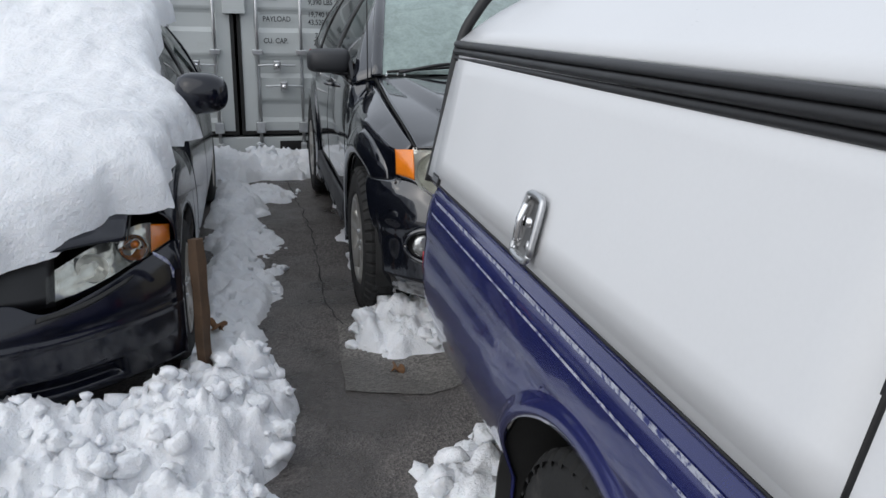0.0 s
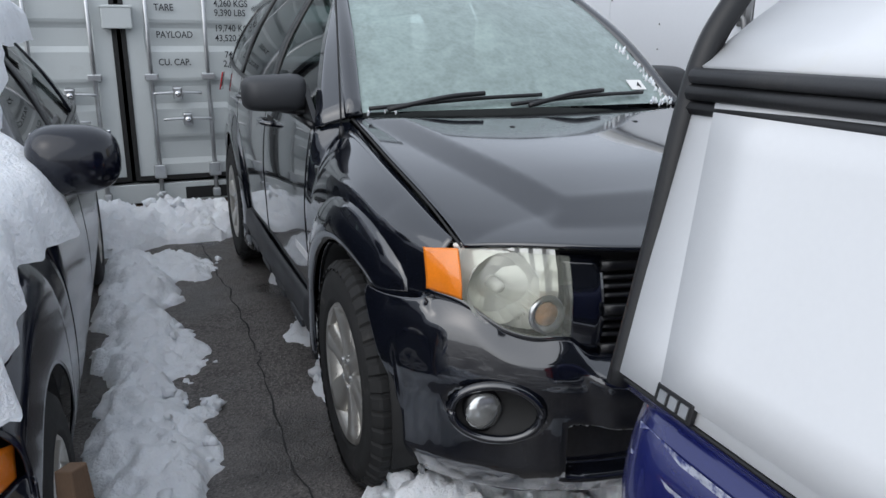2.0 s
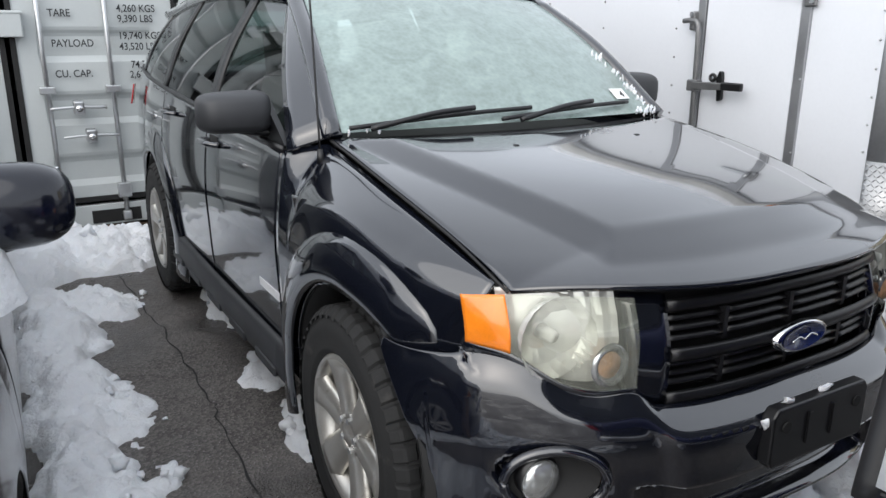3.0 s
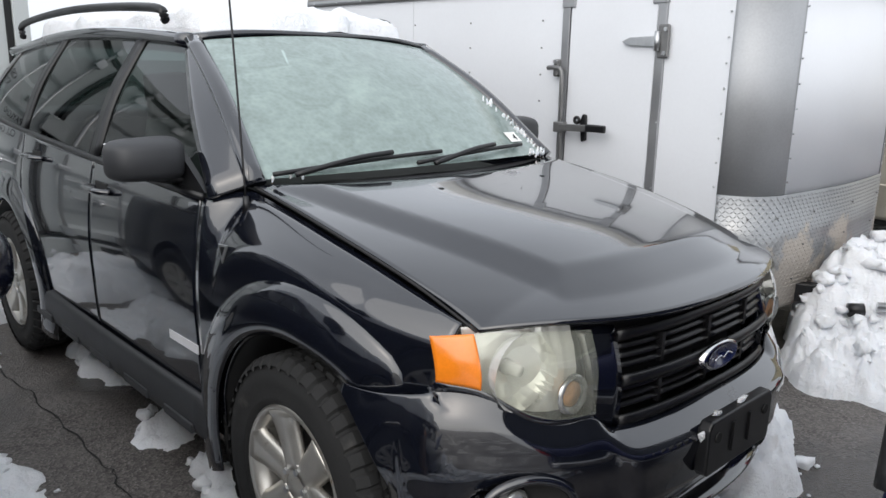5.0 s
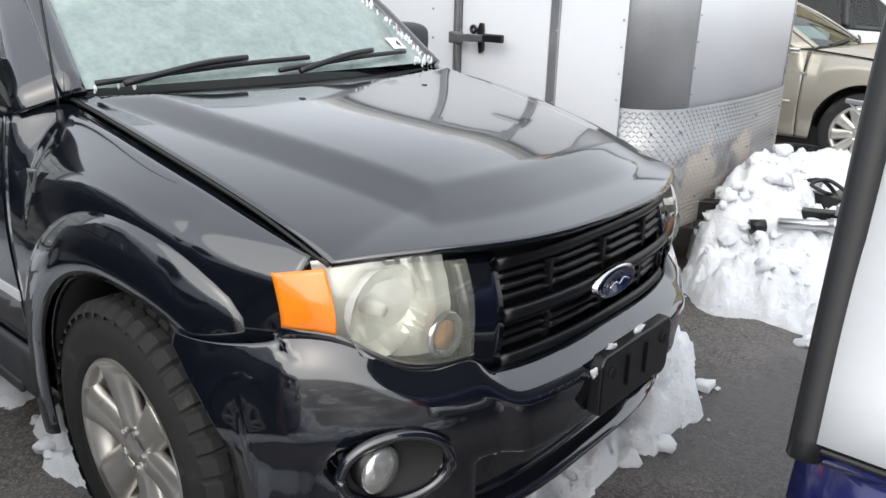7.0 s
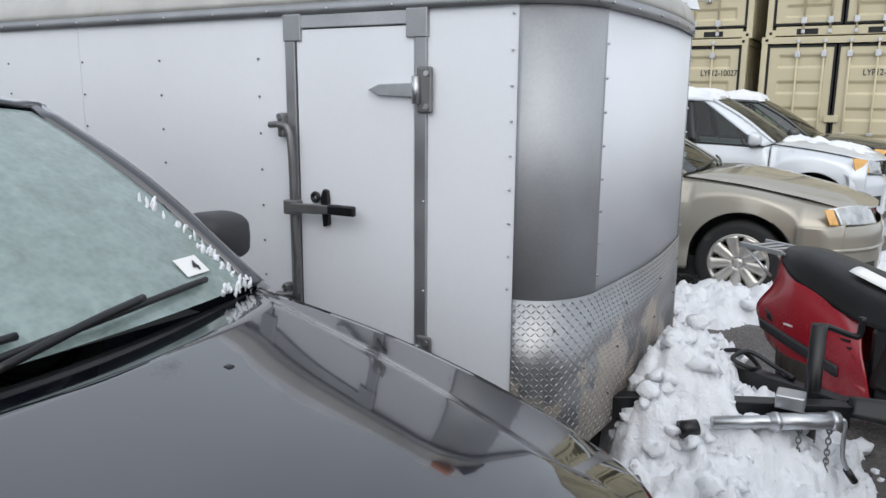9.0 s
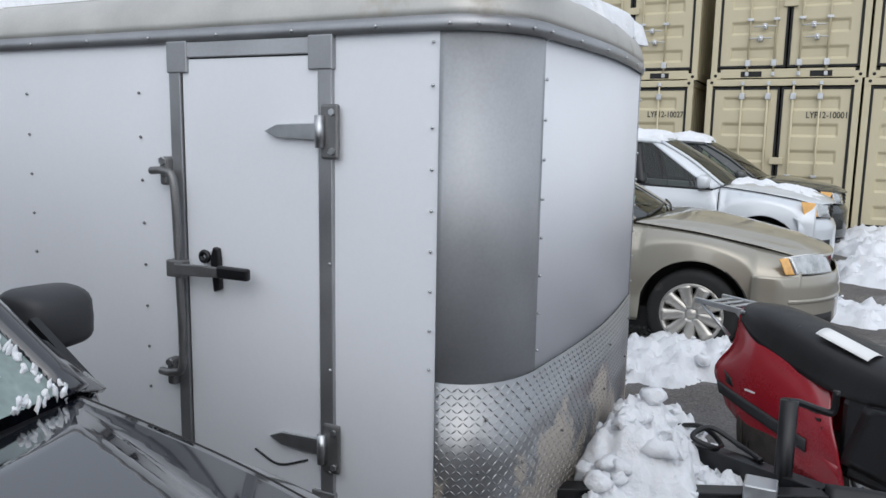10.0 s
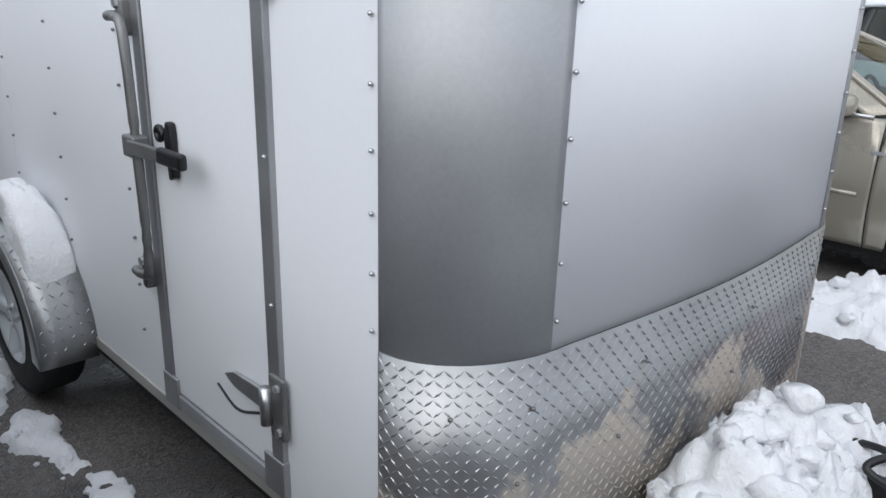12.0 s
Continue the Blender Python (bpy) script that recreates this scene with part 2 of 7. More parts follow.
FENDER_PLATE = material("fender_tread_plate", (0.36, 0.365, 0.37), 0.38, metal=0.7, vary=0.18, scale=3, fine=40)
TRAILER_WHITE = material("white_sheet", (0.755, 0.775, 0.81), 0.42, vary=0.035, scale=1.5, fine=60, bump=0.02)
CAP_WHITE = material("white_fibreglass", (0.68, 0.69, 0.705), 0.32, vary=0.03, scale=2, fine=120, dirt=(0.66, 0.66, 0.63), dirt_at=0.68, dirt_scale=3)
CONTAINER_GREY = material("grey_container_paint", (0.5, 0.53, 0.53), 0.5, vary=0.05, scale=2, fine=80, bump=0.05, dirt=(0.42, 0.44, 0.43), dirt_at=0.62, dirt_scale=2)
CONTAINER_TAN = material("tan_container_paint", (0.56, 0.5, 0.34), 0.5, vary=0.05, scale=1.5, fine=60, bump=0.05)
BLACK_MATT = material("matt_black", (0.01, 0.01, 0.01), 0.7, vary=0.2, scale=5)
LETTER = material("black_lettering", (0.02, 0.022, 0.025), 0.6, vary=0.1)
WHITE_LETTER = material("white_lettering", (0.7, 0.7, 0.72), 0.5, vary=0.1)
DECAL = material("silver_decal", (0.42, 0.44, 0.52), 0.4, vary=0.3, scale=40, fine=160, dirt=(0.03, 0.04, 0.16), dirt_at=0.47, dirt_scale=55)
BADGE_BLUE = material("badge_blue", (0.01, 0.02, 0.09), 0.25, vary=0.1, coat=0.8)
PALE_AMBER = material("pale_amber_lens", (0.75, 0.4, 0.1), 0.2, vary=0.15, scale=25, fine=200, coat=0.8)
AMBER = material("amber_lens", (0.82, 0.22, 0.015), 0.15, vary=0.12, scale=25, fine=200, coat=0.8)
RED_LENS = material("red_lens", (0.5, 0.015, 0.02), 0.15, vary=0.1, coat=0.8)
REFLECTOR = material("lamp_reflector", (0.82, 0.82, 0.79), 0.17, metal=0.35, vary=0.08, scale=30, fine=80, bump=0.15)
LENS = glass("lamp_lens", (0.97, 0.975, 0.93), 0.03)
HAZY_LENS = glass("hazy_lamp_lens", (0.95, 0.96, 0.9), 0.05, 0.15, (0.62, 0.64, 0.54))
CLEAR_LAMP = material("clear_lamp", (0.5, 0.51, 0.5), 0.1, metal=0.7, vary=0.4, scale=14, fine=60, coat=1.0)
FROSTED = glass("frosted_windscreen", (0.62, 0.76, 0.71), 0.04, 0.56, (0.4, 0.5, 0.475))
TINTED = glass("tinted_window", (0.16, 0.2, 0.19), 0.02)
WINDOW = glass("window_glass", (0.45, 0.55, 0.52), 0.02)
PAPER = material("paper", (0.8, 0.8, 0.78), 0.7, vary=0.04)
WOOD = material("weathered_wood", (0.1, 0.06, 0.035), 0.75, vary=0.4, scale=7, fine=60, bump=0.6)
SEAT = material("black_vinyl", (0.014, 0.014, 0.015), 0.45, vary=0.2, scale=20, fine=300, bump=0.25)
INTERIOR = material("cabin_trim", (0.06, 0.062, 0.065), 0.8, vary=0.2)
LEAF = material("dry_leaf", (0.16, 0.08, 0.035), 0.8, vary=0.3, scale=60)
ENGINE = material("rusty_engine", (0.05, 0.042, 0.036), 0.6, metal=0.3, vary=0.5, scale=15, bump=0.5)
PATCH = asphalt_material("asphalt_patch", (0.12, 0.112, 0.102), (0.15, 0.142, 0.13), 0.4)


# ---------------- mesh helpers ----------------
def part(name, bm, mat, parent=None, label="", smooth=True, thick=0.0, bevel=0.0):
    """One mesh object out of a bmesh, under its thing or part."""
    bmesh.ops.recalc_face_normals(bm, faces=bm.faces)
    me = bpy.data.meshes.new(name)
    bm.to_mesh(me)
    bm.free()
    me.materials.append(mat)
    if smooth:
        me.shade_smooth()
    ob = new(name, me)
    if parent:
        ob.parent = parent
    if label:
        ob["label"] = label
    if thick:
        s = ob.modifiers.new("thickness", "SOLIDIFY")
        s.thickness, s.offset = thick, 0.0
    if bevel:
        s = ob.modifiers.new("bevel", "BEVEL")
        s.width, s.segments, s.limit_method, s.angle_limit = bevel, 2, "ANGLE", radians(35)
    return ob


def thing(name, m, label, category, group="", kind=""):
    """An Empty at the base of a thing."""
    ob = new(name)
    ob.empty_display_size = 0.1
    ob.matrix_world = m
    return tagged(ob, label, category, group, kind)


def lerp(a, b, t):
    return a + (b - a) * t


def curve_at(points, u):
    """Smooth curve through the points (tuples), u from 0 to 1."""
    n = len(points) - 1
    s = min(max(u, 0), 1) * n
    i = min(int(s), n - 1)
    t = s - i
    p = [Vector(points[min(max(k, 0), n)]) for k in (i - 1, i, i + 1, i + 2)]
    if i == 0:
        p[0] = 2 * p[1] - p[2]
    if i == n - 1:
        p[3] = 2 * p[2] - p[1]
    return 0.5 * (2 * p[1] + (p[2] - p[0]) * t + (2 * p[0] - 5 * p[1] + 4 * p[2] - p[3]) * t * t + (3 * p[1] - p[0] - 3 * p[2] + p[3]) * t ** 3)


def table(pairs):
    """Piecewise smooth function through (x, y) pairs in rising x."""
    xs, ys = [p[0] for p in pairs], [p[1] for p in pairs]

    def f(x):
        if x <= xs[0]:
            return ys[0]
        if x >= xs[-1]:
            return ys[-1]
        i = max(k for k in range(len(xs) - 1) if xs[k] <= x)
        t = (x - xs[i]) / (xs[i + 1] - xs[i])
        d0 = (ys[i + 1] - ys[max(i - 1, 0)]) / (xs[i + 1] - xs[max(i - 1, 0)])
        d1 = (ys[min(i + 2, len(xs) - 1)] - ys[i]) / (xs[min(i + 2, len(xs) - 1)] - xs[i])
        h = xs[i + 1] - xs[i]
        return (2 * t ** 3 - 3 * t * t + 1) * ys[i] + (t ** 3 - 2 * t * t + t) * h * d0 + (3 * t * t - 2 * t ** 3) * ys[i + 1] + (t ** 3 - t * t) * h * d1
    return f


def sheet(f, nu, nv, bm=None):
    """A grid of faces over f(u, v), u and v from 0 to 1."""
    bm = bm or bmesh.new()
    vs = [[bm.verts.new(f(i / nu, j / nv)) for j in range(nv + 1)] for i in range(nu + 1)]
    for i in range(nu):
        for j in range(nv):
            bm.faces.new((vs[i][j], vs[i + 1][j], vs[i + 1][j + 1], vs[i][j + 1]))
    return bm


def loft(curves, nu, nv, bm=None):
    """A smooth sheet across several curves, each a few points long."""
    def f(u, v):
        return curve_at([curve_at(c, u) for c in curves], v)
    return sheet(f, nu, nv, bm)


def box(x0, y0, z0, x1, y1, z1, bm=None):
    bm = bm or bmesh.new()
    r = bmesh.ops.create_cube(bm, size=1)
    for v in r["verts"]:
        v.co = Vector((lerp(x0, x1, v.co.x + 0.5), lerp(y0, y1, v.co.y + 0.5), lerp(z0, z1, v.co.z + 0.5)))
    return bm


def rod(a, b, r0, r1=None, n=12, bm=None):
    """A round bar from a to b."""
    bm = bm or bmesh.new()
    a, b = Vector(a), Vector(b)
    m = Matrix.Translation((a + b) / 2) @ (b - a).to_track_quat("Z", "Y").to_matrix().to_4x4()
    bmesh.ops.create_cone(bm, cap_ends=True, segments=n, radius1=r0, radius2=r0 if r1 is None else r1, depth=(b - a).length, matrix=m)
    return bm


def tube(points, r, n=8, steps=24, bm=None, flat=1.0):
    """A bent round bar along a smooth curve."""
    bm = bm or bmesh.new()
    rings = []
    for k in range(steps + 1):
        p = curve_at(points, k / steps)
        d = (curve_at(points, min(1, k / steps + 0.01)) - curve_at(points, max(0, k / steps - 0.01))).normalized()
        q = d.to_track_quat("Z", "Y")
        rings.append([bm.verts.new(p + q @ Vector((r * math.cos(a * 2 * math.pi / n), r * flat * math.sin(a * 2 * math.pi / n), 0))) for a in range(n)])
    for k in range(steps):
        for a in range(n):
            bm.faces.new((rings[k][a], rings[k][(a + 1) % n], rings[k + 1][(a + 1) % n], rings[k + 1][a]))
    bm.faces.new(rings[0][::-1])
    bm.faces.new(rings[-1])
    return bm


def turned(profile, n=48, bm=None):
    """A body turned about the x axis from (x, r) pairs."""
    bm = bm or bmesh.new()
    rings = [[bm.verts.new((x, r * math.cos(2 * math.pi * k / n), r * math.sin(2 * math.pi * k / n))) for k in range(n)] for x, r in profile]
    for i in range(len(rings) - 1):
        for k in range(n):
            bm.faces.new((rings[i][k], rings[i][(k + 1) % n], rings[i + 1][(k + 1) % n], rings[i + 1][k]))
    return bm


def prism(outline, depth, axis="x", at=0.0, bm=None):
    """An outline of (a, b) pairs pushed out along an axis. Axis x: (y, z); y: (x, z); z: (x, y)."""
    bm = bm or bmesh.new()

    def place(a, b, c):
        return {"x": (c, a, b), "y": (a, c, b), "z": (a, b, c)}[axis]
    lo = [bm.verts.new(place(a, b, at)) for a, b in outline]
    hi = [bm.verts.new(place(a, b, at + depth)) for a, b in outline]
    bm.faces.new(lo)
    bm.faces.new(hi[::-1])
    for k in range(len(outline)):
        j = (k + 1) % len(outline)
        bm.faces.new((lo[k], hi[k], hi[j], lo[j]))
    return bm


def writing(text, size, m, mat, parent, name="lettering", squeeze=1.0):
    """Letters of the built-in font as a thin mesh."""
    c = bpy.data.curves.new(name, "FONT")
    c.body, c.size, c.extrude, c.offset = text, size, 0.0008, size * 0.012
    tmp = new(name, c)
    dg = bpy.context.evaluated_depsgraph_get()
    me = bpy.data.meshes.new_from_object(tmp.evaluated_get(dg))
    bpy.data.objects.remove(tmp)
    bpy.data.curves.remove(c)
    me.materials.clear()
    me.materials.append(mat)
    ob = new(name, me)
    ob.parent = parent
    ob.matrix_local = m @ Matrix.Diagonal((squeeze, 1, 1, 1))
    return ob


# ---------------- ground ----------------
def ground_sheet():
    steps = [-2000, -300, -60, -20, -8] + [k * 0.5 for k in range(-8, 41)] + [30, 60, 300, 2000]
    bm = bmesh.new()
    rows = [[bm.verts.new((x, y, 0.0)) for y in steps] for x in steps]
    for i in range(len(steps) - 1):
        for j in range(len(steps) - 1):
            bm.faces.new((rows[i][j], rows[i + 1][j], rows[i + 1][j + 1], rows[i][j + 1]))
    ob = part("ground", bm, ASPHALT)
    tagged(ob, "dark wet worn asphalt of a parking lot", "ground", kind="structure")


ground_sheet()


def crack(points, name="asphalt_crack"):
    """A jagged open crack in the asphalt, a thin dark groove."""
    bm = bmesh.new()
    prev = None
    for k in range(90):
        p = curve_at(points, k / 89)
        w = 0.003 + 0.004 * noise.noise(Vector((k * 0.5, 3, points[0][1])))
        p = p + Vector((0.03 * noise.noise(Vector((k * 0.23, 0, points[0][0]))) + 0.008 * noise.noise(Vector((k * 0.9, 1, 0))), 0, 0))
        cur = [bm.verts.new((p.x - w, p.y, 0.0045)), bm.verts.new((p.x + w, p.y, 0.0045))]
        if prev:
            bm.faces.new((prev[0], prev[1], cur[1], cur[0]))
        prev = cur
    tagged(part(name, bm, BLACK_MATT, smooth=False), "jagged dark crack in the worn asphalt", "crack", kind="structure")


crack([(0.82, 8.2, 0), (0.843, 7.48, 0), (0.885, 6.9, 0), (0.89, 6.3, 0), (0.888, 6.07, 0), (0.86, 5.4, 0), (0.9, 4.9, 0)])


def patch(name, outline):
    bm = bmesh.new()
    n = len(outline)
    vs = []
    for k in range(n * 8):
        a, b = Vector((*outline[k // 8], 0)), Vector((*outline[(k // 8 + 1) % n], 0))
        p = a.lerp(b, (k % 8) / 8)
        vs.append(bm.verts.new((p.x + 0.012 * noise.noise(p * 9), p.y + 0.012 * noise.noise(p * 9 + Vector((5, 0, 0))), 0.004)))
    bm.faces.new(vs)
    tagged(part(name, bm, PATCH, smooth=False), "smoother grey asphalt repair patch", "patch", kind="structure")


patch("asphalt_patch", [(0.89, 4.95), (0.84, 4.23), (1.17, 4.13), (1.48, 4.25), (1.48, 5.0)])


# ---------------- snow ----------------
def snow_bank(name, blobs, label, step=0.022, seed=0.0, lumps=0.05, chunk=0.05, chunks=40, mat=None):
    """Heaped snow: rounded heaps (x, y, rx, ry, height, turn) run together and broken up into lumps."""
    x0, x1 = min(b[0] - b[2] for b in blobs) - 0.1, max(b[0] + b[2] for b in blobs) + 0.1
    y0, y1 = min(b[1] - b[3] for b in blobs) - 0.1, max(b[1] + b[3] for b in blobs) + 0.1
    nx, ny = int((x1 - x0) / step), int((y1 - y0) / step)
    off = Vector((seed, seed * 1.7, seed * 0.3))

    def height(x, y):
        p = Vector((x, y, 0)) + off
        wob = Vector((noise.noise(p * 3), noise.noise(p * 3 + Vector((9, 4, 2))), 0)) * 0.1 + Vector((noise.noise(p * 9), noise.noise(p * 9 + Vector((9, 4, 2))), 0)) * 0.04
        q = Vector((x, y, 0)) + wob
        h = 0.0
        for bx, by, rx, ry, hh, turn in blobs:
            c, s = math.cos(turn), math.sin(turn)
            u, v = ((q.x - bx) * c + (q.y - by) * s) / rx, (-(q.x - bx) * s + (q.y - by) * c) / ry
            d = u * u + v * v
            if d < 1:
                h = max(h, hh * (1 - d) ** 0.55)
        if h <= 0:
            return -0.02
        # ragged, half melted rims
        h += (0.035 * noise.noise(p * 11 + Vector((2, 7, 1))) + 0.025 * noise.noise(p * 29 + Vector((6, 1, 3))) - 0.016) * max(0, 1 - h / 0.16)
        if h <= 0:
            return -0.02
        w = p + Vector((noise.noise(p * 20), noise.noise(p * 20 + Vector((5, 1, 2))), 0)) * 0.03
        cells = noise.voronoi(w * 13)[0]
        fine = noise.voronoi(w * 34 + Vector((3, 3, 3)))[0]
        lump = lumps * (0.5 - 0.9 * cells[0]) + lumps * 0.45 * (0.6 - 1.2 * fine[0]) + lumps * 1.0 * noise.noise(p * 8) + lumps * 0.7 * noise.noise(p * 21) + lumps * 0.45 * noise.noise(p * 52)
        return h + lump * min(1, h / 0.06)
    bm = bmesh.new()
    vs, hs = {}, {}
    for i in range(nx + 1):
        for j in range(ny + 1):
            x, y = lerp(x0, x1, i / nx), lerp(y0, y1, j / ny)
            hs[i, j] = height(x, y)
    for (i, j), h in hs.items():
        near = [hs.get((i + a, j + b), -1) for a in (-1, 0, 1) for b in (-1, 0, 1)]
        if max(near) > 0:
            x, y = lerp(x0, x1, i / nx), lerp(y0, y1, j / ny)
            vs[i, j] = bm.verts.new((x, y, max(h, -0.02)))
    for i in range(nx):
        for j in range(ny):
            c = [(i, j), (i + 1, j), (i + 1, j + 1), (i, j + 1)]
            if all(k in vs for k in c):
                bm.faces.new([vs[k] for k in c])
    ob = part(name, bm, mat or SNOW)
    tagged(ob, label, "snow pile", kind="stuff")
    if chunks:
        rnd = random.Random(int(seed * 10) + 3)
        cb = bmesh.new()
        for _ in range(chunks):
            b = rnd.choice(blobs)
            a, rr = rnd.uniform(0, 2 * math.pi), rnd.uniform(0.55, 1.12)
            u, v = rr * b[2] * math.cos(a), rr * b[3] * math.sin(a)
            c, s = math.cos(b[5]), math.sin(b[5])
            x, y = b[0] + u * c - v * s, b[1] + u * s + v * c
            r = chunk * rnd.uniform(0.2, 0.95) ** 1.7
            z = max(0, height(x, y)) + r * 0.35
            q = bmesh.ops.create_icosphere(cb, subdivisions=2, radius=r, matrix=Matrix.Translation((x, y, z)))
            for w in q["verts"]:
                d = w.co - Vector((x, y, z))
                w.co = Vector((x, y, z)) + Vector((d.x, d.y, d.z * 0.75)) * (1 + 0.75 * noise.noise(d / r * 1.1 + Vector((x, y, 0)) * 50) + 0.45 * noise.noise(d / r * 2.6 + Vector((x, y, 4)) * 50))
        tagged(part(name + "_chunks", cb, mat or SNOW), "loose clods of fallen snow on the asphalt", "snow", kind="stuff")


snow_bank("snow_pile", [(-0.24, 3.79, 0.5, 0.32, 0.25, 0.1), (0.21, 3.84, 0.38, 0.28, 0.24, 0.2), (0.39, 4.14, 0.22, 0.3, 0.16, 0), (-0.79, 3.69, 0.6, 0.35, 0.25, 0), (0.11, 3.49, 0.45, 0.22, 0.12, 0)], "heaped lumpy snow before the parked dark car", 0.013, 1.0, 0.06, 0.055, 170)
snow_bank("snow_strip", [(0.38, 4.67, 0.17, 0.5, 0.1, 0), (0.4, 5.42, 0.19, 0.6, 0.1, 0), (0.57, 5.57, 0.11, 0.3, 0.045, -0.1), (0.59, 6.27, 0.1, 0.3, 0.04, 0.1), (0.4, 6.32, 0.19, 0.75, 0.1, 0), (0.38, 7.22, 0.22, 0.85, 0.11, 0), (0.62, 7.67, 0.25, 0.35, 0.06, 0.3)], "trodden strip of melting snow along the parked car", 0.016, 2.3, 0.035, 0.03, 50)
snow_bank("snow_bank", [(0.72, 8.63, 0.75, 0.45, 0.17, 0), (0.22, 8.58, 0.5, 0.6, 0.2, 0), (1.72, 8.58, 0.6, 0.5, 0.2, 0)], "low bank of snow along the container doors", 0.022, 4.1, 0.05, 0.05, 30)
snow_bank("snow_heap", [(1.25, 4.72, 0.3, 0.3, 0.16, 0.4), (1.6, 4.62, 0.35, 0.25, 0.15, 0), (2.1, 4.7, 0.5, 0.22, 0.13, 0), (2.72, 4.66, 0.42, 0.25, 0.2, 0.2)], "heap of clean snow under the front bumper", 0.018, 5.2, 0.06, 0.055, 60)
snow_bank("snow_ridge", [(1.15, 5.82, 0.09, 0.25, 0.09, 0), (1.3, 7.27, 0.2, 0.35, 0.13, 0), (1.35, 7.97, 0.25, 0.3, 0.12, 0), (1.2, 6.37, 0.14, 0.22, 0.06, 0)], "ridge of snow left under the parked vehicle", 0.02, 6.6, 0.05, 0.04, 40)
snow_bank("snow_clods", [(1.2, 3.4, 0.22, 0.3, 0.1, 0)], "snow clods beside the truck wheel", 0.018, 7.7, 0.05, 0.05, 25)
snow_bank("snow_mound", [(4.3, 4.74, 0.26, 0.2, 0.47, 0.3), (4.16, 4.86, 0.2, 0.2, 0.42, 0), (4.44, 4.85, 0.42, 0.3, 0.6, 0), (4.05, 4.73, 0.4, 0.3, 0.24, 0), (4.53, 4.58, 0.42, 0.36, 0.34, 0), (4.73, 4.33, 0.3, 0.25, 0.12, 0), (4.03, 4.38, 0.4, 0.3, 0.12, 0), (4.8, 4.86, 0.42, 0.36, 0.46, 0), (5.03, 4.68, 0.4, 0.3, 0.12, 0)], "tall mound of snow at the trailer nose", 0.015, 8.4, 0.065, 0.06, 130)
snow_bank("snow_drift", [(7.18, 4.96, 0.3, 0.75, 0.2, 0), (6.93, 5.41, 0.35, 0.5, 0.12, 0), (7.33, 3.81, 0.35, 0.4, 0.1, 0)], "drift of snow against the sedan wheel", 0.03, 9.1, 0.06, 0.06, 50)
snow_bank("snow_drift", [(9.63, 3.84, 0.5, 0.5, 0.1, 0), (12.13, 3.54, 0.9, 0.6, 0.18, 0), (14.73, 3.34, 1.2, 0.9, 0.3, 0)], "drift of old snow between parked cars", 0.05, 10.1, 0.08, 0.08, 30)
snow_bank("snow_strip", [(3.42, 6.5, 0.05, 0.35, 0.03, 0), (3.36, 7.0, 0.09, 0.3, 0.05, 0), (3.2, 7.6, 0.2, 0.4, 0.08, 0)], "thin strip of snow beside the trailer", 0.016, 11.3, 0.02, 0.02, 20)


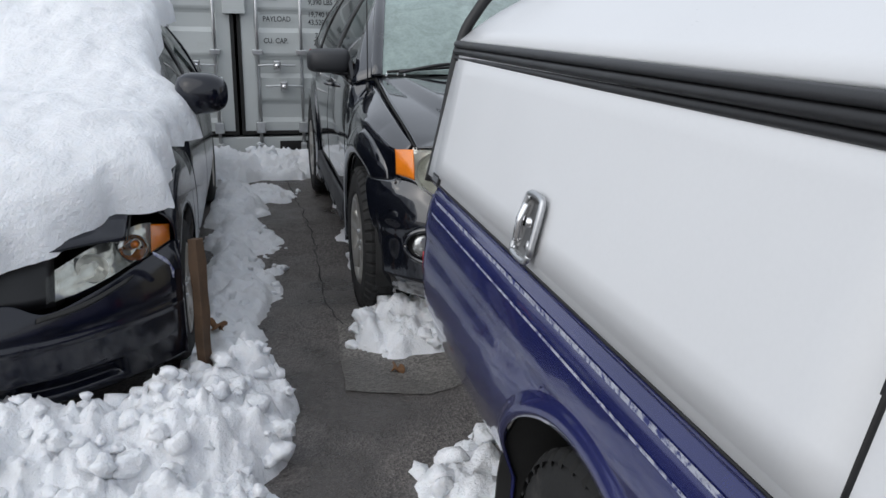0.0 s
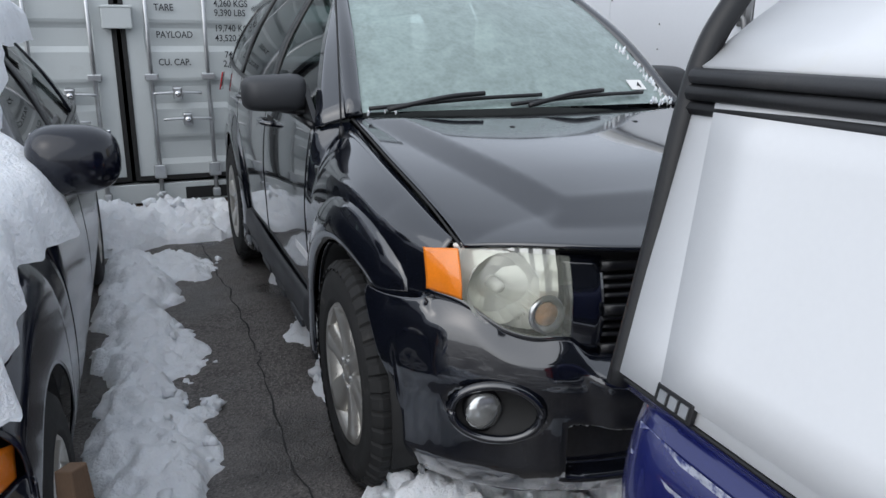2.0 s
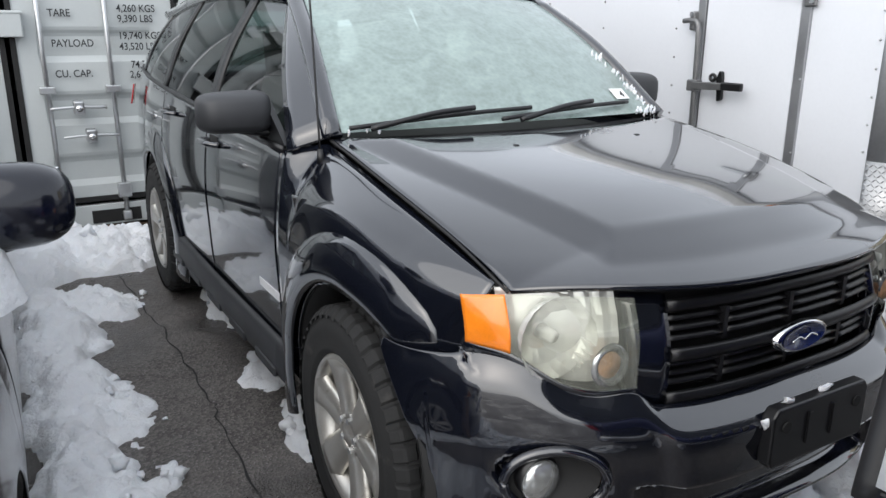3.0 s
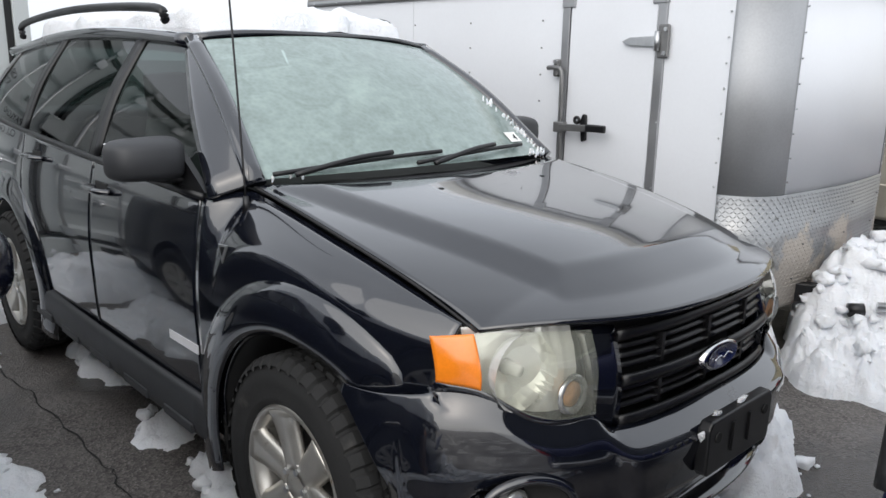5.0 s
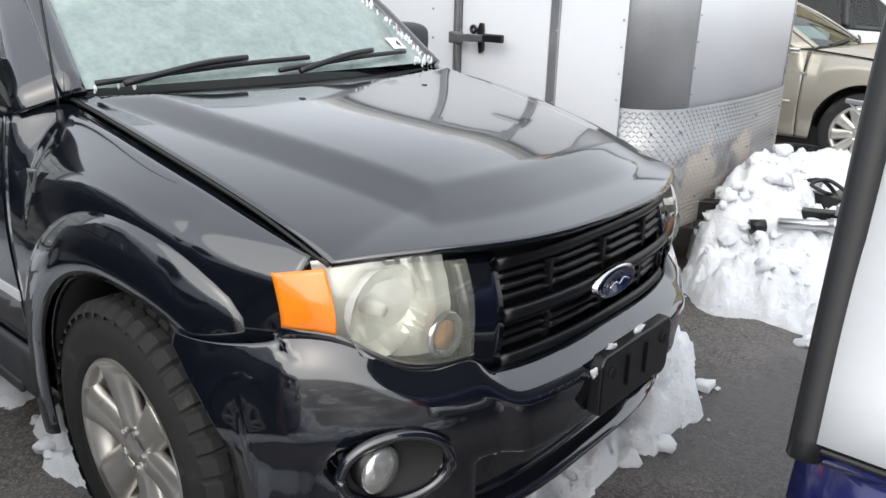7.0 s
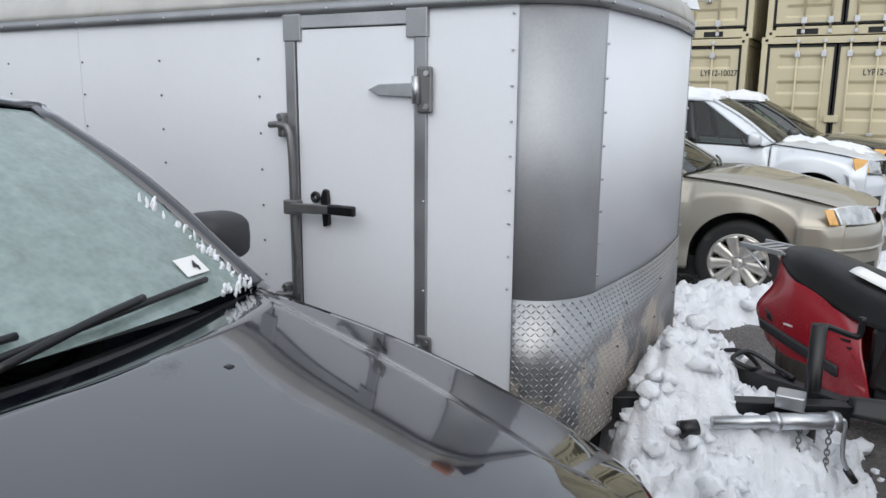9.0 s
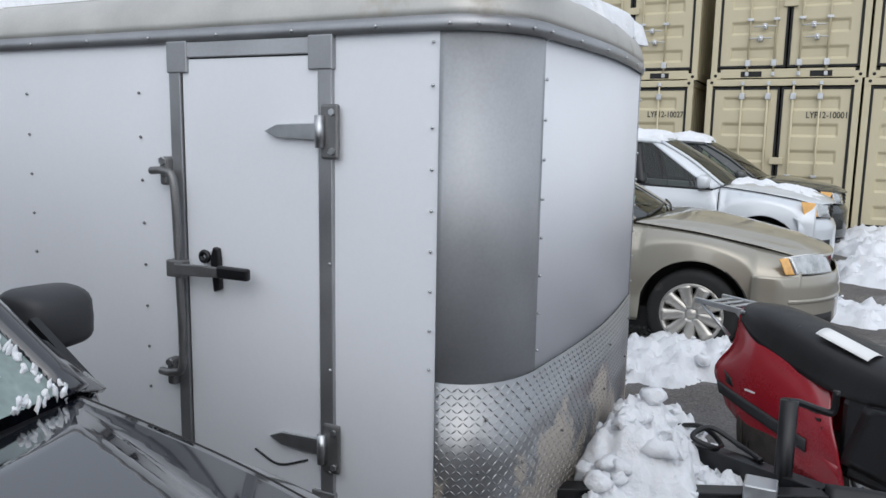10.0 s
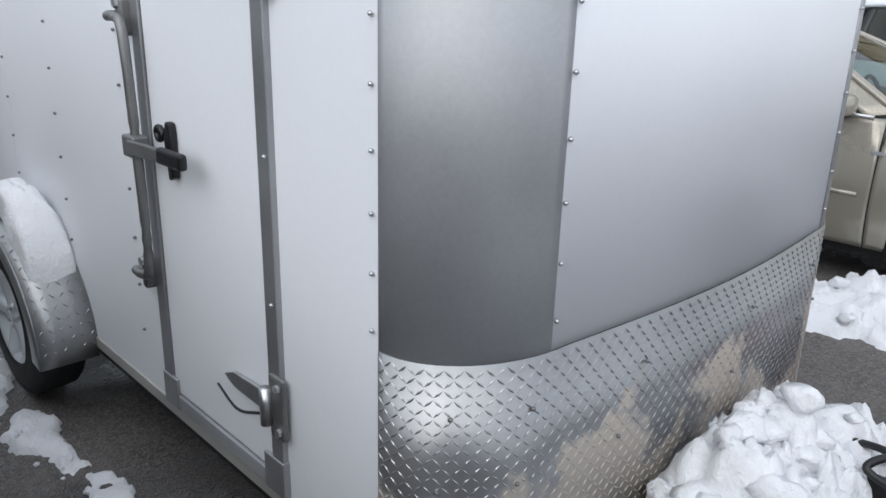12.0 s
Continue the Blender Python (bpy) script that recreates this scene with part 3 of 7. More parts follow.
# ---------------- vehicles ----------------
def wheel(parent, x, y, r, width, rim_r, side, spokes=6, mat=None, cap=True, treads=44, detail=True, spoke_w=1.0):
    """A wheel with tyre, rim, spokes, nuts. side: +1 if its face looks towards +x."""
    hub = new("wheel")
    hub.parent = parent
    hub.location, hub.rotation_euler = (x, y, r), (0, 0, 0 if side > 0 else math.pi)
    w = width / 2
    prof = [(-w * 0.8, rim_r), (-w, rim_r + (r - rim_r) * 0.5), (-w * 0.9, r - 0.022), (-w * 0.72, r - 0.005), (0, r), (w * 0.72, r - 0.005), (w * 0.9, r - 0.022),
            (w, rim_r + (r - rim_r) * 0.5), (w * 0.93, rim_r + 0.03), (w * 0.97, rim_r + 0.022), (w * 0.8, rim_r), (w * 0.5, rim_r - 0.01)]
    bm = turned(prof, 56)
    if detail:
        def tread(u, k):
            """Block tread as one skin: grooves run round and slantwise across."""
            q = u * 2 - 1
            lane = min(3, int((q + 1) * 2))
            groove = min(abs(q - e) for e in (-0.45, 0.02, 0.45)) < 0.045
            ph = (k * treads + (0.5 if lane % 2 else 0.1) + (0.3 * q if lane in (1, 2) else 0)) % 1
            cross = ph > (0.74 if lane in (1, 2) else 0.66)
            h = 0.0 if groove or cross else 0.011
            sink = 0.024 * max(0, abs(q) - 0.8) / 0.2
            return Vector((q * w * 0.96, 0, 0)), r - 0.005 + h - sink
        nu, nk = 26, treads * 8
        rows = []
        for k in range(nk):
            a = 2 * math.pi * k / nk
            row = []
            for i in range(nu + 1):
                p, rr = tread(i / nu, k / nk)
                row.append(bm.verts.new((p.x, rr * math.sin(a), rr * math.cos(a))))
            rows.append(row)
        for k in range(nk):
            for i in range(nu):
                bm.faces.new((rows[k][i], rows[k][i + 1], rows[(k + 1) % nk][i + 1], rows[(k + 1) % nk][i]))
    skin = part("tyre", bm, RUBBER, hub)
    for poly in skin.data.polygons:
        if poly.index >= 11 * 56:
            poly.use_smooth = False
    rim = part("rim", turned([(w * 0.86, rim_r + 0.008), (w * 0.93, rim_r), (w * 0.84, rim_r - 0.014), (w * 0.5, rim_r - 0.03), (-w * 0.7, rim_r - 0.04)], 56), mat or ALLOY, hub)
    part("brake", turned([(w * 0.05, 0.0), (w * 0.06, rim_r * 0.62), (-w * 0.1, rim_r * 0.62)], 32), GALV, rim)
    for k in range(spokes):
        a = 2 * math.pi * k / spokes + 0.3
        m = Matrix.Rotation(a, 4, "X")

        def f(u, v, m=m):
            rad = lerp(rim_r * 0.2, rim_r - 0.008, u)
            half = (lerp(0.14, 0.2, u) if u < 0.85 else lerp(0.2, 0.25, (u - 0.85) / 0.15)) * rim_r * spoke_w
            s = (v - 0.5) * 2
            xx = w * lerp(0.74, 0.86, u ** 2) - 0.022 * abs(s) ** 3 * (1.0 if abs(s) > 0.5 else 0.3)
            return m @ Vector((xx, half * s, rad))
        part("spoke", sheet(f, 8, 8), mat or ALLOY, rim, thick=0.018)
    part("hub_cap", turned([(w * 0.6, rim_r * 0.3), (w * 0.78, rim_r * 0.3), (w * 0.8, rim_r * 0.26), (w * 0.74, rim_r * 0.2), (w * 0.76, rim_r * 0.17), (w * 0.84, rim_r * 0.14), (w * 0.85, 0.0)], 28), mat or ALLOY, rim)
    for k in range(5):
        a = 2 * math.pi * k / 5
        c, s = math.cos(a) * rim_r * 0.215, math.sin(a) * rim_r * 0.215
        part("lug_nut", rod((w * 0.7, c, s), (w * 0.86, c, s), 0.012, 0.01, 6), STEEL, rim, smooth=False)
    return hub


def vehicle(name, m, label, category, s):
    """A parked car from a table of sizes s: local y runs forwards, x across, z up."""
    car = thing(name, m, label, category)
    paint, W, belt = s["paint"], s["wide"], s["belt"]
    ax, rx_, R, Ra = s["front_axle"], s["rear_axle"], s["wheel"], s["arch"]
    sill = s.get("sill", 0.27)
    yc, yl = s["cowl"], s["lip"]
    prof = table(s["profile"])
    res = s.get("fine", 1.0)

    def X(y, z):
        return W(y) + prof(z)

    def arch(y):
        z = sill
        for a in (ax, rx_):
            d = abs(y - a)
            if d < Ra:
                z = max(z, R + math.sqrt(Ra * Ra - d * d) * 1.02)
        return z

    def roll(y):
        """How far the panel has turned from the door's upright side into the fender's top."""
        k = min(1, max(0, (y - yc + 0.11) / 0.12))
        return k * k * (3 - 2 * k)

    def top(y):
        return lerp(belt(y) - 0.004, s["edge_z"](max(y, yc - 0.05)) - 0.012, roll(y))

    def panel(pname, y0, y1, sd, low=None, high=None, mat=None):
        def f(u, v):
            y = lerp(y0, y1, u)
            z0 = max(arch(y), low(y) if low else 0)
            z1 = high(y) if high else top(y)
            z = lerp(min(z0, z1), z1, v)
            xx = X(y, z)
            # the panel rolls inwards to the hood's edge
            if not high:
                k = max(0, (v - 0.6) / 0.4)
                xx = lerp(xx, s["edge_x"](y) + 0.012, k ** 2.6 * roll(y))
            return Vector((sd * xx, y, z))
        return part(pname, sheet(f, max(8, int(abs(y1 - y0) * 46 * res)), max(10, int(22 * res))), mat or paint, car, thick=0.006)
    g = 0.004
    for sd in (1, -1):
        panel("fender", s.get("door_front", yc - 0.03) + g, s["nose_side"], sd, low=s.get("fender_low"))
        panel("front_door", s["b_pillar"] + g, s.get("door_front", yc - 0.03) - g, sd)
        panel("rear_door", s["c_pillar"] + g, s["b_pillar"] - g, sd)
        panel("quarter_panel", s["tail"], s["c_pillar"] - g, sd)
    # hood
    ex, ez, cz = s["edge_x"], s["edge_z"], s["mid_z"]

    def hood(u, v):
        sx = u * 2 - 1
        bow = (1 - sx * sx)
        y0 = yc + s["cowl_bow"] * bow
        y1 = s["corner"] + (yl - s["corner"]) * (1 - abs(sx) ** 3)
        y = lerp(y0, y1, v)
        e = ez(min(y, s["corner"]))
        z = e + (cz(y) - e) * (1 - abs(sx) ** 2.6)
        if "dome" in s:
            edge = lerp(0.86, 0.57, min(1, v / 0.85))
            z += s["dome"] * max(0, min(1, (edge + 0.11 - abs(sx)) / 0.11, (0.915 - v) / 0.1, v * 8))
        z -= s.get("lip_drop", 0.03) * max(0, (v - 0.86) / 0.14) ** 2
        return Vector((sx * ex(min(y, s["corner"])), y, z))
    part("hood", sheet(hood, int(84 * res), int(60 * res)), paint, car, thick=0.012)
    for sd in (0, 1):
        part("hood_gap", tube([tuple(hood(sd, v) + Vector((0.007 * (sd * 2 - 1), 0, 0.001))) for v in (0, 0.2, 0.4, 0.6, 0.8, 1)], 0.0038, 6, 40), BLACK_MATT, car)
    # cabin: windscreen, roof, side glass
    xt, yt, zt = s["screen_top"]
    xb, zb = s["edge_x"](yc) + s.get("screen_out", 0.0), s["cowl_z"]
    yb = s["roof_back"]

    def screen(u, v):
        sx = u * 2 - 1
        lo = Vector((sx * xb, yc + s["cowl_bow"] * (1 - sx * sx), zb + 0.01 * (1 - sx * sx)))
        hi = Vector((sx * xt, yt + 0.05 * (1 - sx * sx), zt + 0.035 * (1 - sx * sx)))
        p = lo.lerp(hi, v)
        p.z += 0.035 * math.sin(math.pi * v)
        return p
    ws = part("windscreen", sheet(lambda u, v: screen(u, 0.015 + v * 0.97), 20, 14), s.get("screen", WINDOW), car)
    ws.visible_shadow = False

    def roof(u, v):
        sx = u * 2 - 1
        y = lerp(yt + 0.05 * (1 - sx * sx), yb, v)
        w = xt + s.get("roof_belly", 0.02) * math.sin(math.pi * v)
        return Vector((sx * w, y, zt + 0.035 * (1 - sx ** 4) + s.get("crown", 0.03) * math.sin(math.pi * min(1, v * 1.1)) - s.get("roof_fall", 0.03) * v * v))
    part("roof", sheet(roof, 20, 24), paint, car, thick=0.02)
    for sd in (1, -1):
        part("a_pillar", tube([tuple(screen((1 + sd) / 2, v)) for v in (0, 0.5, 1)], s.get("pillar", 0.035), 10, 12, flat=0.6), paint, car)
        tops = lambda y: Vector((sd * (xt + s.get("roof_belly", 0.02) * math.sin(math.pi * (yt - y) / (yt - yb)) + 0.004), y, zt - 0.005 - s.get("roof_fall", 0.03) * ((yt - y) / (yt - yb)) ** 2 + s.get("crown", 0.03) * math.sin(math.pi * min(1, 1.1 * (yt - y) / (yt - yb)))))
        feet = lambda y: Vector((sd * X(y, belt(y)), y, belt(y)))
        part("roof_rail_edge", tube([tuple(tops(lerp(yt, yb, k / 6))) for k in range(7)], 0.028, 8, 24), paint, car)
        part("belt_moulding", tube([tuple(feet(lerp(yc - 0.1, s["glass_back"], k / 6)) + Vector((0.003 * sd, 0, 0))) for k in range(7)], 0.012, 6, 20), s.get("moulding", BLACK_PLASTIC), car)
        cuts = s["windows"]
        part("a_pillar_panel", loft([[tuple(screen((1 + sd) / 2, v)) for v in (0, 0.5, 1)], [tuple(feet(cuts[0][0]).lerp(tops(cuts[0][2]), v) + Vector((sd * 0.02 * math.sin(math.pi * v), 0, 0))) for v in (0, 0.5, 1)]], 10, 4), paint, car, thick=0.012)
        for k, (f0, f1, t0, t1, tint) in enumerate(cuts):
            def pane(u, v, f0=f0, f1=f1, t0=t0, t1=t1):
                p = feet(lerp(f0, f1, u)).lerp(tops(lerp(t0, t1, u)), v * 0.97)
                p.x += sd * 0.022 * math.sin(math.pi * v)
                return p
            w = part("side_window", sheet(pane, 10, 8), tint, car)
            w.visible_shadow = False
            last = k == len(cuts) - 1
            part("pillar_trim", loft([[tuple(feet(f1 - 0.0)), tuple(feet(f1).lerp(tops(t1), 0.5) + Vector((sd * 0.026, 0, 0))), tuple(tops(t1))],
                                      [tuple(feet(f1 - (0.1 if not last else 0.3))), tuple(feet(f1 - 0.1).lerp(tops(t1 - 0.1), 0.5) + Vector((sd * 0.026, 0, 0))), tuple(tops(t1 - 0.08))]], 8, 2), s.get("pillar_mat", BLACK_PLASTIC) if not last else paint, car, thick=0.01)
    # rear: glass and tail panel
    yr = s["tail"]
    part("rear_window", loft([[(-xt, yb, zt - 0.03), (0, yb - 0.03, zt), (xt, yb, zt - 0.03)], [(-xt - 0.08, s["glass_back"], belt(yr)), (0, s["glass_back"] - 0.06, belt(yr)), (xt + 0.08, s["glass_back"], belt(yr))]], 12, 6), TINTED, car)
    part("tail_panel", sheet(lambda u, v: Vector(((u * 2 - 1) * X(yr, lerp(0.3, belt(yr), v)), yr - 0.1 * (1 - (u * 2 - 1) ** 4), lerp(0.3, belt(yr), v))), 20, 8), paint, car, thick=0.01)
    if s["glass_back"] - yr > 0.15:
        part("trunk_lid", sheet(lambda u, v: Vector(((u * 2 - 1) * X(lerp(s["glass_back"], yr, v), belt(yr)), lerp(s["glass_back"], yr - 0.1 * (1 - (u * 2 - 1) ** 4), v), belt(yr) + 0.04 * (1 - (u * 2 - 1) ** 4))), 16, 8), paint, car, thick=0.01)
    # floor and dark wheel wells
    part("underbody", box(-W(0) + 0.12, yr + 0.05, sill - 0.06, W(0) - 0.12, s["corner"] - 0.25, sill + 0.1), BLACK_MATT, car, smooth=False)
    part("engine_bay", box(-0.42, ax - 0.4, 0.3, 0.42, s["corner"] - 0.12, ez(s["corner"]) - 0.12), BLACK_MATT, car, smooth=False)
    for sd in (1, -1):
        for a in (ax, rx_):
            def well(u, v, a=a, sd=sd):
                an = math.pi * (u * 1.16 - 0.08)
                return Vector((sd * lerp(W(a) - 0.03, W(a) - 0.42, v), a + (Ra + 0.01) * math.cos(an), R + (Ra + 0.01) * math.sin(an)))
            part("wheel_well", sheet(well, 18, 3), BLACK_MATT, car, thick=0.01)
    # cabin
    part("dashboard", loft([[(-xb + 0.1, yc - 0.1, zb - 0.06), (0, yc - 0.04, zb - 0.03), (xb - 0.1, yc - 0.1, zb - 0.06)], [(-xb + 0.1, yc - 0.45, zb - 0.08), (0, yc - 0.42, zb - 0.05), (xb - 0.1, yc - 0.45, zb - 0.08)], [(-xb + 0.1, yc - 0.5, zb - 0.4), (0, yc - 0.48, zb - 0.4), (xb - 0.1, yc - 0.5, zb - 0.4)]], 12, 10), INTERIOR, car)
    for sx in (-0.36, 0.36):
        st = part("seat_back", loft([[(sx - 0.2, yc - 1.05, 0.6), (sx, yc - 1.0, 0.6), (sx + 0.2, yc - 1.05, 0.6)], [(sx - 0.22, yc - 1.18, 0.95), (sx, yc - 1.12, 0.95), (sx + 0.22, yc - 1.18, 0.95)], [(sx - 0.14, yc - 1.28, 1.22), (sx, yc - 1.24, 1.22), (sx + 0.14, yc - 1.28, 1.22)]], 8, 10), INTERIOR, car, thick=0.1)
        part("headrest", loft([[(sx - 0.12, yc - 1.3, 1.24), (sx, yc - 1.26, 1.24), (sx + 0.12, yc - 1.3, 1.24)], [(sx - 0.12, yc - 1.33, 1.42), (sx, yc - 1.3, 1.43), (sx + 0.12, yc - 1.33, 1.42)]], 6, 4), INTERIOR, st, thick=0.08)
    sw = [(-0.37 + 0.17 * math.cos(k * math.pi / 6), yc - 0.5 - 0.06 * math.sin(k * math.pi / 6), zb - 0.06 + 0.17 * math.sin(k * math.pi / 6)) for k in range(13)]
    part("steering_wheel", tube(sw, 0.015, 8, 40), BLACK_PLASTIC, car)
    # wheels
    for a in (ax, rx_):
        for sd in (1, -1):
            wheel(car, sd * (W(a) - 0.11 + s.get("wheel_out", 0)), a, R, s.get("tyre_w", 0.215), s["rim"], sd, s.get("spokes", 6), s.get("alloy"), detail=s.get("treads", False), spoke_w=s.get("spoke_w", 1.0))
    return car, X, hood, screen, feet


def mirror(parent, x, y, z, sd, mat, w=0.24, h=0.16, square=0.42):
    """A door mirror with a rounded shell, glass and arm."""
    bm = bmesh.new()
    bmesh.ops.create_uvsphere(bm, u_segments=24, v_segments=14, radius=1)
    for v in bm.verts:
        c = v.co
        px = math.copysign(abs(c.x) ** square, c.x) * w / 2
        pz = math.copysign(abs(c.z) ** (square + 0.03), c.z) * h / 2
        py = (c.y * 0.1 if c.y > 0 else c.y * 0.05)
        v.co = Vector((x + sd * (w * 0.55) + px, y + py, z + pz * (1 - 0.12 * sd * px / w)))
    shell = part("mirror", bm, mat, parent)
    part("mirror_arm", loft([[(x - sd * 0.03, y - 0.05, z - h * 0.45), (x + sd * w * 0.5, y - 0.03, z - h * 0.45)], [(x - sd * 0.03, y + 0.05, z - h * 0.55), (x + sd * w * 0.5, y + 0.04, z - h * 0.42)], [(x - sd * 0.03, y - 0.05, z - h * 0.7), (x + sd * w * 0.45, y - 0.03, z - h * 0.5)]], 6, 6), BLACK_PLASTIC, shell, thick=0.02)
    part("mirror_glass", box(x + sd * w * 0.1, y - 0.056, z - h * 0.36, x + sd * w * 0.96, y - 0.05, z + h * 0.36), CHROME, shell, smooth=False, bevel=0.01)
    return shell


def flat_lamp(parent, name, front, x0, x1, z0, z1, mat, back=0.0, sd=1, n=14, thick=0.004, label=""):
    """A lamp face that follows the car's front: front(x, z) gives y."""
    def f(u, v):
        x = lerp(x0, x1, u)
        z = lerp(z0(x) if callable(z0) else z0, z1(x) if callable(z1) else z1, v)
        bulge = 0.012 * math.sin(math.pi * u) * math.sin(math.pi * v)
        return Vector((sd * x, front(x, z) - back + bulge, z))
    return part(name, sheet(f, n, n), mat, parent, label, thick=thick)


# ---------------- shipping containers ----------------
def container(name, m, label, paint, wide=2.438, high=2.59, deep=6.06, letters=(), number="", group="", lockbox=False, ridges=5):
    """A container whose doors look towards local -y; origin at the middle of the door sill on the ground."""
    c = thing(name, m, label, "shipping container", group)
    h = wide / 2
    # corrugated sides
    for sd in (-1, 1):
        def side(u, v, sd=sd):
            k = u * 22 % 1
            d = 0.0 if k < 0.3 else (k - 0.3) / 0.2 if k < 0.5 else 1.0 if k < 0.8 else (1 - k) / 0.2
            return Vector((sd * (h - 0.02 - 0.03 * d), 0.08 + u * (deep - 0.16), lerp(0.15, high - 0.1, v)))
        part("side_wall", sheet(side, 220, 1), paint, c, smooth=False)
        part("bottom_rail", box(sd * (h - 0.06), 0.05, 0.02, sd * h, deep - 0.05, 0.16), paint, c, smooth=False)
        part("top_rail", box(sd * (h - 0.06), 0.05, high - 0.11, sd * h, deep - 0.05, high), paint, c, smooth=False)
        part("corner_post", box(sd * (h - 0.1), 0.0, 0.0, sd * h, 0.14, high), paint, c, smooth=False, bevel=0.006)
        part("rear_post", box(sd * (h - 0.1), deep - 0.14, 0.0, sd * h, deep, high), paint, c, smooth=False)
        for z in (0.0, high - 0.118):
            cf = part("corner_casting", box(sd * (h - 0.165), -0.004, z, sd * (h + 0.003), 0.175, z + 0.118), paint, c, smooth=False, bevel=0.006)
            part("casting_hole", rod((sd * (h - 0.08), -0.006, z + 0.06), (sd * (h - 0.08), 0.01, z + 0.06), 0.028), BLACK_MATT, cf, smooth=False)
    part("end_wall", box(-h + 0.05, deep - 0.05, 0.1, h - 0.05, deep - 0.02, high - 0.05), paint, c, smooth=False)
    part("roof", box(-h + 0.05, 0.05, high - 0.05, h - 0.05, deep - 0.05, high - 0.02), paint, c, smooth=False)
    part("floor", box(-h + 0.05, 0.05, 0.1, h - 0.05, deep - 0.05, 0.16), BLACK_MATT, c, smooth=False)
    sl = part("door_sill", box(-h + 0.16, 0.0, 0.02, h - 0.16, 0.13, 0.17), paint, c, smooth=False, bevel=0.006)
    for sx in (-1, 1):
        part("fork_pocket", box(sx * 0.38, -0.004, 0.035, sx * 0.72, 0.02, 0.13), BLACK_MATT, sl, smooth=False)
    part("door_header", box(-h + 0.16, 0.0, high - 0.12, h - 0.16, 0.13, high - 0.005), paint, c, smooth=False, bevel=0.006)
    z0, z1 = 0.2, high - 0.15
    dw = h - 0.11
    for sd in (-1, 1):
        door = new("door")
        door.parent = c
        xa, xb = sd * 0.02, sd * dw
        # pressed panel with horizontal ridges

        def leaf(u, v, sd=sd):
            z = lerp(z0 + 0.03, z1 - 0.03, v)
            d = 0.0
            if 0.14 < u < 0.86:
                k = (v * ridges) % 1
                edge = min(1, (u - 0.14) / 0.03, (0.86 - u) / 0.03)
                band = 0 if k < 0.2 else (k - 0.2) / 0.1 if k < 0.3 else 1 if k < 0.62 else (0.72 - k) / 0.1 if k < 0.72 else 0
                d = 0.034 * band * edge
            return Vector((sd * lerp(0.035, dw - 0.03, u), 0.03 + d, z))
        part("door_panel", sheet(leaf, 60, ridges * 20), paint, door, smooth=False)
        for nm, b in (("gasket", (xa - 0.005 * sd, 0.02, z0, xa + 0.03 * sd, 0.05, z1)), ("gasket", (xb - 0.035 * sd, 0.02, z0, xb + 0.004 * sd, 0.05, z1)), ("gasket", (xa, 0.021, z0 - 0.005, xb, 0.05, z0 + 0.032)), ("gasket", (xa, 0.021, z1 - 0.032, xb, 0.05, z1 + 0.005))):
            part(nm, box(*b), BLACK_MATT, door, smooth=False)
        for q, off in enumerate((0.2, 0.62)):
            bx = sd * off
            bar = part("lock_rod", rod((bx, -0.012, 0.06), (bx, -0.012, high - 0.06), 0.017, n=10), STEEL if paint is CONTAINER_GREY else paint, door)
            for z in (0.27, high - 0.3):
                part("rod_bracket", box(bx - 0.045, -0.035, z - 0.055, bx + 0.045, 0.03, z + 0.055), STEEL, bar, smooth=False, bevel=0.008)
                for a in (-0.035, 0.035):
                    part("bolt", rod((bx + a, -0.045, z - 0.03), (bx + a, -0.03, z - 0.03), 0.009, n=6), STEEL, bar, smooth=False)
            for z in (0.08, high - 0.08):
                part("cam_lock", box(bx - 0.03, -0.04, z - 0.035, bx + 0.03, 0.0, z + 0.035), STEEL, bar, smooth=False, bevel=0.01)
            part("rod_guide", box(bx - 0.05, -0.03, 0.98, bx + 0.05, 0.03, 1.03), STEEL, bar, smooth=False, bevel=0.008)
            zz = 0.88 - 0.2 * q
            tip = bx + sd * 0.36 if q == 0 else bx - sd * 0.36
            hd = part("lock_handle", tube([(bx, -0.05, zz), ((bx + tip) / 2, -0.055, zz + 0.008), (tip, -0.05, zz)], 0.011, 8, 10), STEEL, door)
            part("handle_catch", box((bx + tip) / 2 - 0.035, -0.075, zz - 0.045, (bx + tip) / 2 + 0.035, 0.03, zz + 0.05), STEEL, hd, smooth=False, bevel=0.012)
            part("seal_lug", rod(((bx + tip) / 2, -0.09, zz), ((bx + tip) / 2, -0.07, zz), 0.022), CHROME, hd)
    if lockbox:
        lb = part("lock_box", box(-0.11, -0.06, 1.36, 0.1, 0.02, 1.53), paint, c, smooth=False, bevel=0.008)
        part("lock_lid", box(-0.12, -0.065, 1.51, 0.11, 0.02, 1.525), paint, lb, smooth=False, bevel=0.004)
    else:
        part("door_stop", box(-0.1, -0.03, 1.2, 0.12, 0.02, 1.32), paint, c, smooth=False, bevel=0.006)
    for text, x, z, size in letters:
        writing(text, size, pose(x, 0.006, z, 90, 0, 0), LETTER, c, squeeze=0.85)
    if number:
        writing(number, 0.15, pose(0.42, 0.024, 2.0, 90, 0, 0), LETTER, c, squeeze=0.8)
    return c


